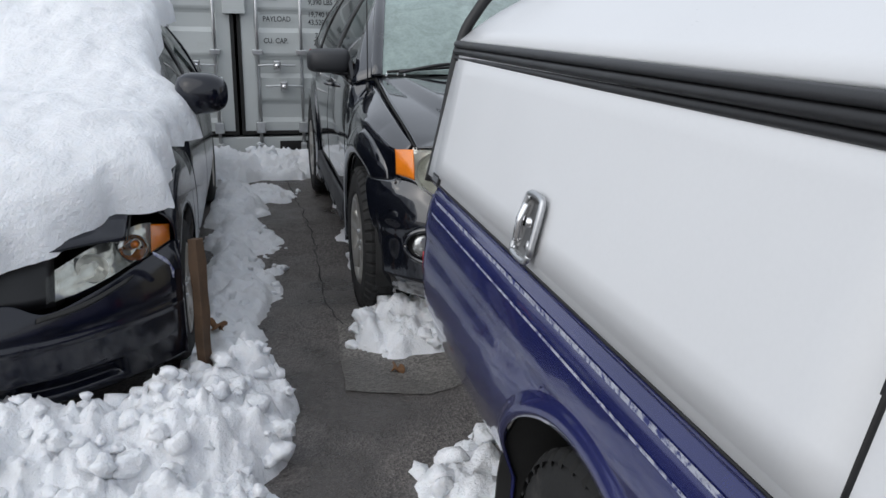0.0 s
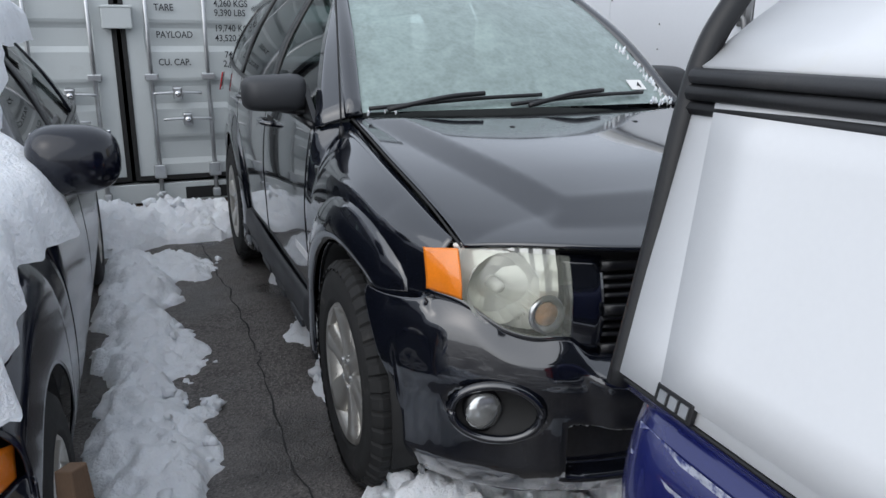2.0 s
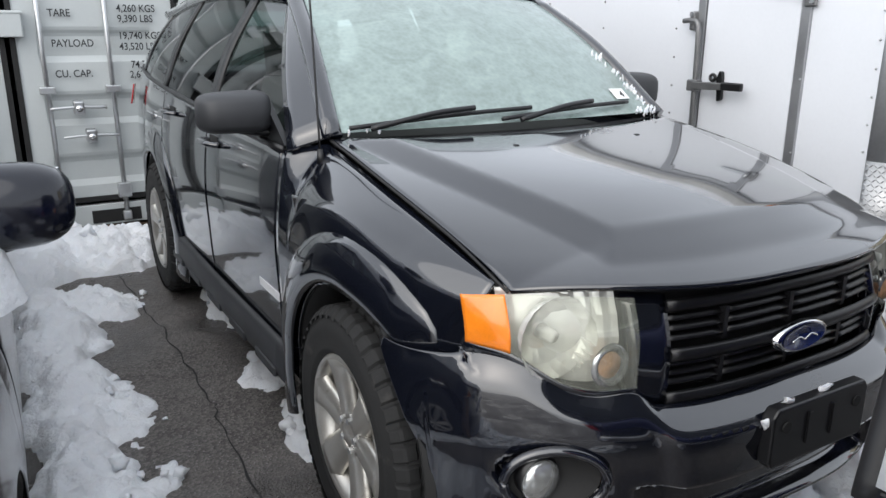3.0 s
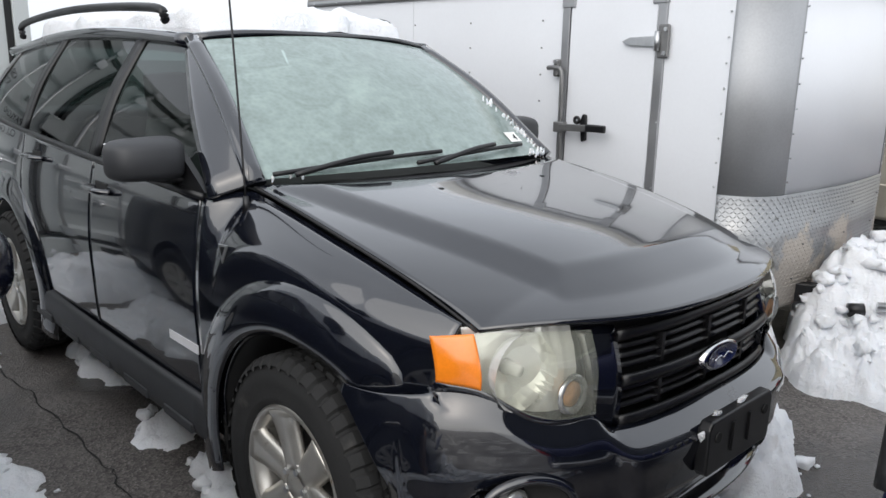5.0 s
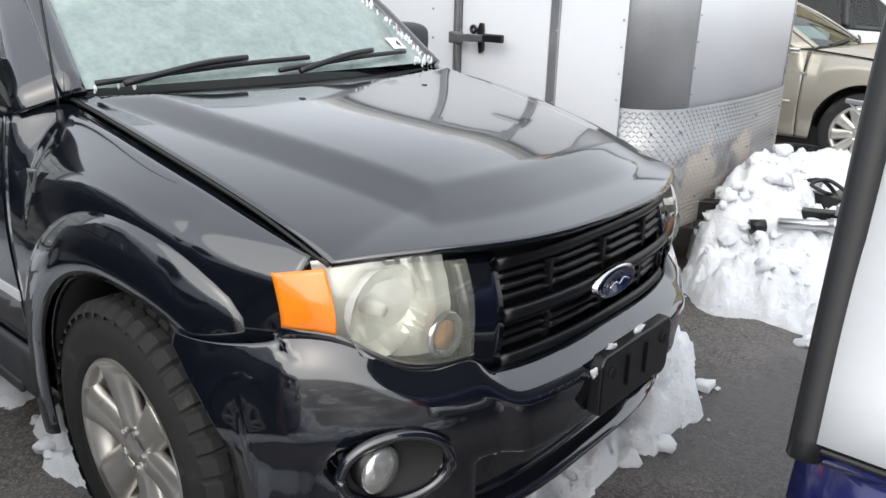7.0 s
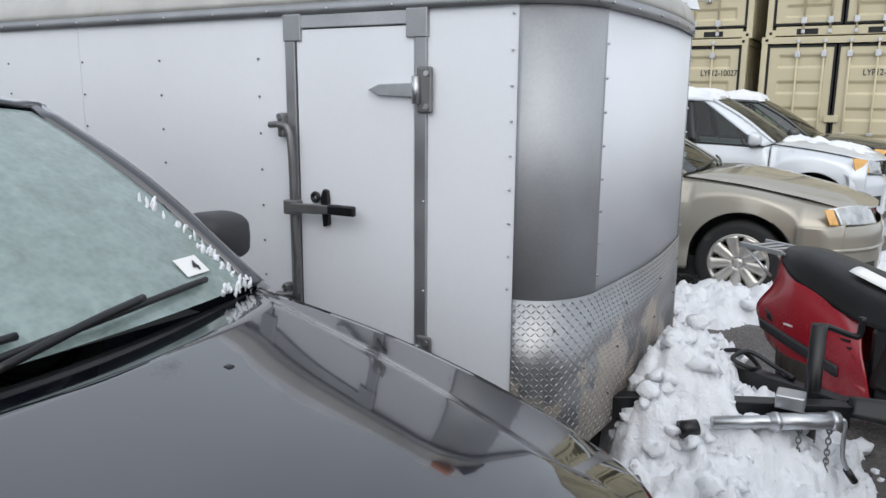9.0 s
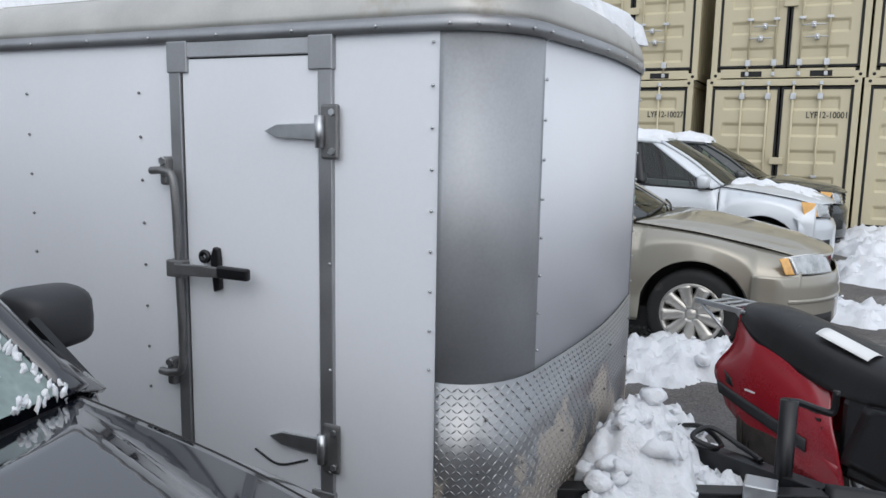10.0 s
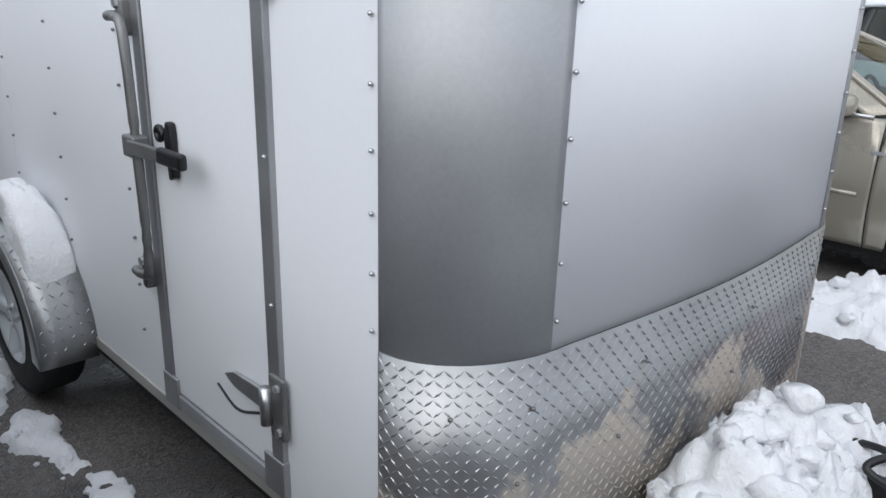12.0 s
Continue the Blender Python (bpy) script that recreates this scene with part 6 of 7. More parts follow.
# ---------------- snow lying on things ----------------
def snow_cap(name, base, xa, xb, y0, y1, thick, label, seed=0.0, nx=60, ny=60, rough=0.03, shape=None, power=5):
    """A rounded blanket of snow that lies on base(x, y)."""
    off = Vector((seed, seed, seed))

    def cover(u, v):
        y = lerp(y0(lerp(xa(5), xb(5), u)) if callable(y0) else y0, y1, v)
        x = lerp(xa(y) if callable(xa) else xa, xb(y) if callable(xb) else xb, u)
        p = Vector((x, y, 0)) + off
        a, b = abs(u * 2 - 1), abs(v * 2 - 1)
        e = 1 - max(a, b) ** power
        if shape:
            e = min(e, shape(x, y))
        wob = 0.04 * noise.noise(p * 4) + 0.02 * noise.noise(p * 11)
        q = max(0.0, e)
        t = thick * q ** 0.45 * (1 + 0.3 * noise.noise(p * 2.2)) + rough * noise.noise(p * 7) * q + rough * 0.4 * noise.noise(p * 22) * q
        x += wob * (1 if u in (0, 1) or q < 0.5 else 0.3) * (-1 if u > 0.5 else 1)
        y += wob * (-1 if v > 0.5 else 1) * (1 if q < 0.5 else 0.2)
        o = Vector((x, y, base(x, y) + max(0, t) - (0.1 if shape else 0.012) * (q <= 0.001)))
        shake = Vector((noise.noise(o * 9 + off), noise.noise(o * 9 + Vector((4, 7, 1))), noise.noise(o * 9 + Vector((8, 2, 5))))) * 0.012
        shake += Vector((noise.noise(o * 27 + off), noise.noise(o * 27 + Vector((4, 7, 1))), noise.noise(o * 27 + Vector((8, 2, 5))))) * 0.004
        return o + shake * min(1, thick / 0.12)
    return tagged(part(name, sheet(cover, nx, ny), SNOW), label, "snow", kind="stuff")


snow_cap("roof_snow", lambda x, y: 1.6 + 0.03 * (1 - ((x - 1.9) / 0.6) ** 2), 1.42, 2.44, 6.33, 8.3, 0.13, "thick melting snow on the SUV roof", 1.5, rough=0.05)
snow_cap("trailer_snow", lambda x, y: 2.075, 3.7, 5.4, 5.1, 8.8, 0.2, "deep snow on the trailer roof", 3.5, 60, 110, rough=0.05)
snow_cap("fender_snow", lambda x, y: 0.33 + math.sqrt(max(0, 0.43 ** 2 - (y - 7.4) ** 2)), 3.42, 3.585, 7.05, 7.65, 0.09, "snow lying on the trailer fender", 4.5, 20, 40, rough=0.02)


# ---------------- blue pickup with a white cap ----------------
def blue_pickup():
    """Rear towards +y; the side towards the path has its face at x = 1.05."""
    t = thing("pickup_truck", pose(-0.02, -0.02, 0) @ Matrix.Diagonal((1, 1, 0.968, 1)), "blue pickup truck with a white fibreglass bed cap", "truck")
    XS, YR, W = 1.05, 3.795, 1.9
    wy, R, Ra = 2.5, 0.37, 0.46
    sx = table([(0.4, 0.09), (0.5, 0.05), (0.62, 0.01), (0.74, 0.0), (0.83, 0.008), (0.87, 0.006), (0.95, 0.02), (1.0, 0.045)])

    def side(y, z):
        round_end = 0.09 * max(0, (y - (YR - 0.12)) / 0.12) ** 2
        return XS + sx(z) + round_end
    for far in (0, 1):
        flip = (lambda x: x) if not far else (lambda x: 2 * XS + W - x)

        def bed(u, v):
            y = lerp(YR, -0.3, u)
            d = abs(y - wy)
            z0 = 0.42 if d > Ra else max(0.42, R + math.sqrt(Ra * Ra - d * d))
            z = lerp(z0, 1.0, v)
            return Vector((flip(side(y, z)), y, z))
        part("bed_side", sheet(bed, 160, 30), BLUE_PAINT, t, "blue painted bed side", thick=0.006)

        def lip(u, v):
            an = math.pi * (u * 1.1 - 0.05)
            rad = lerp(Ra - 0.015, Ra + 0.05, v)
            y, z = wy + rad * math.cos(an), R + rad * math.sin(an)
            return Vector((flip(side(y, min(0.95, max(0.45, z))) - 0.014 * math.sin(math.pi * min(1, v + 0.25))), y, z))
        part("arch_lip", sheet(lip, 40, 5), BLUE_PAINT, t, thick=0.005)

        def well(u, v):
            an = math.pi * (u * 1.1 - 0.05)
            return Vector((flip(lerp(XS + 0.02, XS + 0.4, v)), wy + Ra * math.cos(an), R + Ra * math.sin(an)))
        part("wheel_well", sheet(well, 20, 2), BLACK_MATT, t, thick=0.01)
        wheel(t, flip(XS + 0.14), wy, R, 0.22, 0.2, -1 if not far else 1, 5, GALV, detail=True, treads=40)
        # cab: one plain body ahead of the bed
        def cab(u, v):
            y = lerp(-0.34, -3.4, u)
            hood = y < -1.9
            ztop = 1.05 if hood else 1.05
            z = lerp(0.42, ztop, v)
            d = abs(y + 2.5)
            if d < Ra:
                z = lerp(max(0.42, R + math.sqrt(Ra * Ra - d * d)), ztop, v)
            return Vector((flip(XS + sx(min(z, 1.0))), y, z))
        part("cab_side", sheet(cab, 60, 12), BLUE_PAINT, t, thick=0.006)
        wheel(t, flip(XS + 0.14), -2.5, R, 0.22, 0.2, -1 if not far else 1, 5, GALV, detail=False)
        part("cab_window", loft([[(flip(XS + 0.08), -0.4, 1.06), (flip(XS + 0.08), -1.7, 1.06)], [(flip(XS + 0.2), -0.45, 1.6), (flip(XS + 0.2), -1.3, 1.6)]], 4, 4), TINTED, t)
        # rail moulding at the top of the bed
        part("bed_rail", tube([(flip(XS + 0.055), YR - 0.02, 1.005), (flip(XS + 0.05), 2.0, 1.005), (flip(XS + 0.05), -0.3, 1.005)], 0.016, 8, 20), BLUE_PAINT, t)
        tl = part("tail_lamp", sheet(lambda u, v: Vector((flip(side(lerp(YR - 0.06, YR, u), lerp(0.54, 0.76, v)) - 0.004), lerp(YR - 0.03, YR + 0.004, u), lerp(0.54, 0.76, v))), 6, 6), RED_LENS, t, "red tail lamp", thick=0.012)
        # pinstripe decals of broken silver
        for z, w in ((0.965, 0.018), (0.93, 0.007)):
            part("stripe", sheet(lambda u, v: Vector((flip(side(lerp(YR - 0.08, 0, u), z) - 0.0045), lerp(YR - 0.08, 0, u), z + (v - 0.5) * w)), 40, 1), DECAL, t, "worn silver pinstripe")
    # tailgate, floor, bumper
    part("tailgate", sheet(lambda u, v: Vector((lerp(XS + 0.12, XS + W - 0.12, u), YR - 0.005 - 0.02 * abs(v - 0.5), lerp(0.52, 0.99, v))), 20, 6), BLUE_PAINT, t, thick=0.03)
    part("rear_bumper", loft([[(XS + 0.12, YR - 0.02, 0.42), (XS + W / 2, YR + 0.1, 0.42), (XS + W - 0.12, YR - 0.02, 0.42)], [(XS + 0.12, YR, 0.5), (XS + W / 2, YR + 0.12, 0.5), (XS + W - 0.12, YR, 0.5)]], 20, 4), CHROME, t, thick=0.03)
    part("chassis", box(XS + 0.25, -3.3, 0.35, XS + W - 0.25, YR - 0.1, 0.6), BLACK_MATT, t, smooth=False)
    part("mud_flap", box(XS + 0.04, wy + 0.47, 0.2, XS + 0.26, wy + 0.485, 0.56), BLACK_PLASTIC, t, smooth=False)
    part("cab_roof", loft([[(XS + 0.2, -0.4, 1.6), (XS + W / 2, -0.4, 1.66), (XS + W - 0.2, -0.4, 1.6)], [(XS + 0.2, -1.3, 1.6), (XS + W / 2, -1.3, 1.66), (XS + W - 0.2, -1.3, 1.6)]], 10, 4), BLUE_PAINT, t, thick=0.02)
    part("windscreen", loft([[(XS + 0.2, -1.3, 1.6), (XS + W / 2, -1.35, 1.64), (XS + W - 0.2, -1.3, 1.6)], [(XS + 0.1, -1.8, 1.06), (XS + W / 2, -1.95, 1.08), (XS + W - 0.1, -1.8, 1.06)]], 10, 4), TINTED, t)
    part("hood", loft([[(XS + 0.05, -1.8, 1.05), (XS + W / 2, -1.95, 1.1), (XS + W - 0.05, -1.8, 1.05)], [(XS + 0.06, -3.4, 0.98), (XS + W / 2, -3.5, 1.02), (XS + W - 0.06, -3.4, 0.98)]], 12, 8), BLUE_PAINT, t, thick=0.02)
    part("nose", box(XS + 0.06, -3.5, 0.45, XS + W - 0.06, -3.38, 0.97), BLACK_PLASTIC, t, smooth=False, bevel=0.03)
    part("cab_back", box(XS + 0.15, -0.42, 0.6, XS + W - 0.15, -0.36, 1.58), BLUE_PAINT, t, smooth=False)
    # cap: leaning sides, rounded roof, rubber rail, side hatch
    cap = new("bed_cap")
    cap.parent = t
    ZR = 1.416
    for far in (0, 1):
        flip = (lambda x: x) if not far else (lambda x: 2 * XS + W - x)

        def wall(u, v):
            y = lerp(YR + lerp(-0.03, -0.015, v), -0.25, u)
            z = lerp(1.022, ZR + 0.02 * (YR - y), v)
            return Vector((flip(lerp(1.088, 1.178, v)), y, z))
        part("cap_side", sheet(wall, 40, 6), CAP_WHITE, cap, thick=0.02)
        # the hatch, a panel set proud with rubber at its end
        def hatch(u, v):
            y = lerp(YR - 0.12 + 0.05 * v, 2.0 + 0.0 * v, u)
            z = lerp(1.045, ZR - 0.012 + 0.02 * (YR - y), v)
            k = (z - 1.022) / (ZR - 1.022)
            return Vector((flip(lerp(1.088, 1.178, k) - 0.0145), y, z))
        hp = part("side_hatch", sheet(hatch, 20, 6), CAP_WHITE, cap, thick=0.008)
        part("hatch_seal", tube([(flip(1.08), 2.0, 1.03), (flip(1.165), 2.0, ZR + 0.03)], 0.0055, 6, 6), TRIM_RUBBER, hp)
        if not far:
            # T-handle in a chrome dish; the hollow's shade is put in as darker steel
            c0 = Vector((1.094, 2.862, 1.107))
            up = Vector((0.09, 0, 0.378)).normalized()
            out = Vector((-up.z, 0, up.x))
            fw = Vector((0, 1, 0))

            def dish(u, v):
                a, b = u * 2 - 1, v * 2 - 1
                rim = max(abs(a), abs(b))
                deep = 0.016 * min(1, (1 - rim) * 6)
                return c0 + fw * a * 0.042 * (1 - 0.12 * b) + up * b * 0.064 + out * (0.024 - deep)
            hd = part("hatch_handle", sheet(dish, 16, 20), GALV, hp, "chrome folding T-handle in its dish", thick=0.003)
            edge = [(-0.045, -0.05), (-0.03, -0.066), (0.032, -0.066), (0.046, -0.05), (0.042, 0.045), (0.028, 0.066), (-0.026, 0.066), (-0.04, 0.045), (-0.045, -0.05)]
            part("dish_rim", tube([tuple(c0 + fw * a + up * b + out * 0.02) for a, b in edge], 0.0075, 8, 48), STEEL, hd)
            part("handle_stem", rod(tuple(c0 + up * 0.01), tuple(c0 + out * 0.028 + up * 0.01), 0.011), CHROME, hd)
            part("handle_bar", tube([tuple(c0 + out * 0.03 + fw * 0.012 + up * -0.035), tuple(c0 + out * 0.036 + fw * 0.01 + up * 0.01), tuple(c0 + out * 0.03 + fw * 0.012 + up * 0.045)], 0.009, 10, 12), CHROME, hd)
            part("key_lock", rod(tuple(c0 - up * 0.04), tuple(c0 - up * 0.04 + out * 0.012), 0.011), CHROME, hd)
            for a, b in ((-0.035, -0.056), (0.035, -0.056), (-0.032, 0.056), (0.032, 0.056)):
                part("screw", rod(tuple(c0 + fw * a + up * b + out * 0.016), tuple(c0 + fw * a + up * b + out * 0.024), 0.005, n=8), STEEL, hd)
            bd = part("maker_badge", box(-0.035, -0.004, -0.014, 0.035, 0.004, 0.014), BLACK_PLASTIC, cap, "small dark maker badge", smooth=False, bevel=0.002)
            bd.matrix_local = Matrix.Translation((1.076, YR - 0.15, 1.036)) @ Matrix.Rotation(-math.pi / 2, 4, "Z") @ Matrix.Rotation(radians(-13), 4, "X")
            for k in range(3):
                part("badge_bar", box(-0.026 + 0.02 * k, -0.006, -0.008, -0.012 + 0.02 * k, -0.003, 0.008), STEEL, bd, smooth=False)
        # rail: three stacked rubber beads along the eaves
        for z, x, r, rm in ((ZR - 0.026, 1.163, 0.010, TRIM_RUBBER), (ZR - 0.006, 1.16, 0.011, TRIM_RUBBER), (ZR + 0.015, 1.163, 0.011, GREY_PLASTIC)):
            part("eaves_rail", tube([(flip(x), YR - 0.02, z), (flip(x), 1.77, z + 0.035), (flip(x), -0.25, z + 0.07)], r, 8, 20), rm, cap)
        part("base_gasket", box(flip(1.082), -0.25, 1.01, flip(1.12), YR - 0.02, 1.019), TRIM_RUBBER, cap, smooth=False, bevel=0.004)
        part("rear_frame", tube([(flip(1.085), YR - 0.02, 1.0), (flip(1.13), YR - 0.014, 1.2), (flip(1.172), YR - 0.01, ZR), (flip(1.215), YR - 0.012, ZR + 0.1), (flip(1.3), YR - 0.016, ZR + 0.19), (flip(1.5), YR - 0.02, ZR + 0.235), (flip(2.0), YR - 0.02, ZR + 0.245)], 0.017, 8, 50), TRIM_RUBBER, cap, "black rubber edge frame")

    def crown(u, v):
        a = u * 2 - 1
        x = XS + W / 2 + a * (W / 2 - 0.125)
        z = ZR + 0.022 + 0.218 * (1 - abs(a) ** 3.2) + 0.08 * v
        return Vector((x, lerp(YR - 0.02, -0.25, v), z))
    part("cap_roof", sheet(crown, 40, 20), CAP_WHITE, cap, thick=0.015)
    part("rear_window", loft([[(1.15, YR - 0.03, 1.03), (XS + W / 2, YR - 0.02, 1.03), (2.85, YR - 0.03, 1.03)], [(1.24, YR - 0.03, 1.44), (XS + W / 2, YR - 0.03, 1.6), (2.76, YR - 0.03, 1.44)]], 12, 6), TINTED, cap)
    part("front_panel", box(1.2, -0.26, 1.0, 2.8, -0.24, 1.6), CAP_WHITE, cap, smooth=False)


blue_pickup()


# ---------------- snow-covered dark car ----------------
def dark_sedan():
    s = dict(paint=NAVY_PAINT, wide=table([(-2.3, 0.76), (-1.4, 0.86), (0, 0.875), (0.9, 0.87), (1.4, 0.865), (1.75, 0.845), (1.9, 0.8)]),
             belt=table([(-2.3, 1.02), (-1.0, 1.05), (0.9, 1.0)]), front_axle=1.38, rear_axle=-1.42, wheel=0.325, arch=0.375, sill=0.24, cowl=0.85, lip=2.08, corner=1.9, nose_side=1.71, tail=-2.35,
             b_pillar=-0.1, c_pillar=-1.05, cowl_bow=0.14, cowl_z=1.02,
             edge_x=table([(0.8, 0.68), (1.4, 0.7), (1.9, 0.7)]), edge_z=table([(0.8, 1.02), (1.4, 0.92), (1.9, 0.75)]),
             mid_z=table([(0.85, 1.04), (1.4, 0.98), (1.85, 0.84), (2.08, 0.72)]), dome=0.0,
             profile=[(0.22, -0.05), (0.4, -0.01), (0.6, 0.0), (0.8, -0.015), (0.95, -0.04), (1.1, -0.07)],
             screen_top=(0.55, 0.0, 1.47), roof_back=-1.3, glass_back=-1.8, windows=[(0.7, -0.08, -0.15, -0.25, TINTED), (-0.18, -1.0, -0.32, -0.95, TINTED)],
             rim=0.2, tyre_w=0.21, spokes=7)
    car, X, hood, screen, feet = vehicle("sedan", pose(-0.62, 6.1, 0, 0, 0, 180) @ Matrix.Diagonal((1, 1, 0.955, 1)), "black sedan with cracked bumper, deep snow over hood", "car", s)

    def front(x, z):
        return 2.15 - 0.42 * (abs(x) / 0.86) ** 2.55 - 0.1 * max(0, (z - 0.55) / 0.2)

    def skin(u, v):
        a = u * 2 - 1
        x = math.copysign(0.86 * (1 - (1 - abs(a)) ** 1.35), a)
        z = lerp(0.17, table([(0, 0.6), (0.36, 0.57), (0.46, 0.525), (0.6, 0.56), (0.72, 0.605), (0.83, 0.65)])(abs(x)), v)
        y = 2.2 - 0.44 * (abs(x) / 0.86) ** 2.55 - 0.08 * max(0, (z - 0.45) / 0.17) ** 1.5 - 0.06 * max(0, (0.3 - z) / 0.13)
        if abs(a) > 0.93:
            y = lerp(y, 1.72, (abs(a) - 0.93) / 0.07)
        if 0.2 < z < 0.29 and abs(x) < 0.66:
            y -= 0.05 * min(1, (z - 0.2) / 0.02, (0.29 - z) / 0.02, (0.66 - abs(x)) / 0.03)
        y += 0.012 * math.exp(-((z - 0.42) / 0.012) ** 2)
        return Vector((x, y, z))
    part("front_bumper", sheet(skin, 120, 50), NAVY_PAINT, car, "cracked glossy black bumper", thick=0.006)
    part("lower_intake", sheet(lambda u, v: Vector(((u * 2 - 1) * 0.68, 2.12 - 0.5 * (abs(u * 2 - 1) * 0.68 / 0.86) ** 2.6, lerp(0.19, 0.3, v))), 20, 2), BLACK_MATT, car)
    for sd in (1, -1):
        part("header_panel", sheet(lambda u, v: Vector((sd * lerp(0.2, 0.475, u), front(lerp(0.2, 0.475, u), 0.55) - 0.05 - 0.1 * v, lerp(0.52, 0.76, v))), 10, 6), BLACK_PLASTIC, car, thick=0.01)
    gr = part("grille", sheet(lambda u, v: Vector(((u * 2 - 1) * 0.3, front((u * 2 - 1) * 0.3, 0.6) - 0.02, lerp(0.58, 0.72, v))), 12, 3), BLACK_MATT, car)
    for k in range(4):
        part("grille_slat", sheet(lambda u, v: Vector(((u * 2 - 1) * 0.3, front((u * 2 - 1) * 0.3, 0.6) + 0.0 - 0.01 * v, 0.595 + 0.035 * k + 0.012 * v)), 12, 1), GREY_PLASTIC, gr, thick=0.006)
    for sd in (1, -1):
        hl = new("headlamp")
        hl.parent = car
        lo = table([(0.46, 0.53), (0.6, 0.565), (0.72, 0.61), (0.83, 0.655)])
        hi = table([(0.46, 0.63), (0.6, 0.695), (0.72, 0.73), (0.83, 0.71)])
        fr = lambda x, z: 2.13 - 0.40 * (abs(x) / 0.86) ** 2.55 - 0.5 * max(0, z - 0.55)
        
        def facets(u, v):
            x = lerp(0.47, 0.765, u)
            z = lerp(lo(x), hi(x), v)
            step = abs((u * 5) % 1.0 - 0.5) * 0.007 + abs((v * 3) % 1.0 - 0.5) * 0.004
            return Vector((sd * x, fr(x, z) - 0.05 + step, z))
        part("reflector", sheet(facets, 32, 12), CLEAR_LAMP, hl)
        lamp_bowl = turned([(-0.02, 0.015), (-0.01, 0.035), (0.015, 0.055)], 16)
        bmesh.ops.transform(lamp_bowl, matrix=Matrix.Translation((sd * 0.59, fr(0.59, 0.62) - 0.025, 0.63)) @ Matrix.Rotation(math.pi / 2, 4, "Z"), verts=lamp_bowl.verts)
        part("main_reflector", lamp_bowl, REFLECTOR, hl, smooth=False)
        flat_lamp(hl, "amber_reflector", fr, 0.765, 0.825, lo, hi, AMBER, 0.02, sd, label="amber corner lens")
        bowl = turned([(-0.03, 0.02), (-0.01, 0.04), (0.015, 0.052)], 24)
        bmesh.ops.transform(bowl, matrix=Matrix.Translation((sd * 0.715, fr(0.715, 0.67) - 0.005, 0.668)) @ Matrix.Rotation(math.pi / 2, 4, "Z"), verts=bowl.verts)
        part("turn_reflector", bowl, CHROME, hl)
        part("turn_bulb", rod((sd * 0.715, fr(0.715, 0.67) - 0.03, 0.67), (sd * 0.715, fr(0.715, 0.67) + 0.005, 0.675), 0.018, 0.012), AMBER, hl)
        ln = flat_lamp(hl, "lens", fr, 0.46, 0.832, lo, hi, LENS, -0.006, sd, thick=0)
        ln.visible_shadow = False
        mirror(car, sd * 0.8, 0.85, 1.13, sd, NAVY_PAINT, 0.24, 0.2, 0.68)
        # torn edge of the bumper at the lamp
        part("torn_edge", loft([[(sd * 0.44, 2.11, 0.52), (sd * 0.58, 2.04, 0.545), (sd * 0.72, 1.93, 0.595)], [(sd * 0.44, 2.12, 0.505), (sd * 0.58, 2.055, 0.53), (sd * 0.7, 1.96, 0.575)]], 16, 3), BLACK_MATT, car, thick=0.01)
        part("torn_flap", loft([[(sd * 0.79, 1.93, 0.68), (sd * 0.83, 1.86, 0.62), (sd * 0.84, 1.84, 0.55)], [(sd * 0.795, 1.935, 0.67), (sd * 0.845, 1.88, 0.6), (sd * 0.845, 1.86, 0.55)]], 8, 2), DECAL, car, thick=0.004)
    return car, hood, screen


sedan, sedan_hood, sedan_screen = dark_sedan()


def sedan_top(x, y):
    """Height of the snowed-in car's hood, windscreen and roof under the snow."""
    ly, lx = 6.1 - y, x + 0.62
    if ly > 0.85:
        return table([(0.85, 0.975), (1.4, 0.907), (1.85, 0.774), (2.08, 0.668)])(ly) - 0.04 * (lx / 0.8) ** 4
    if ly > 0.0:
        return lerp(1.404, 0.984, ly / 0.85) - 0.03 * (lx / 0.7) ** 2
    return 1.42 - 0.04 * (lx / 0.6) ** 2


snow_cap("hood_snow", sedan_top, lambda y: -1.44 if y < 5.2 else lerp(-1.44, -1.28, min(1, (y - 5.2) / 0.5)), lambda y: (0.21 if y < 5.1 else lerp(0.21, 0.08, min(1, (y - 5.1) / 0.5))) + 0.13 * math.exp(-((y - 5.2) / 0.13) ** 2), table([(-0.7, 3.98), (-0.3, 4.0), (-0.14, 4.09), (0, 4.2), (0.1, 4.29), (0.2, 4.39)]), 6.9, 0.2, "deep smooth snow over hood and windscreen of the dark sedan", 6.0, 90, 160, rough=0.02, power=9)


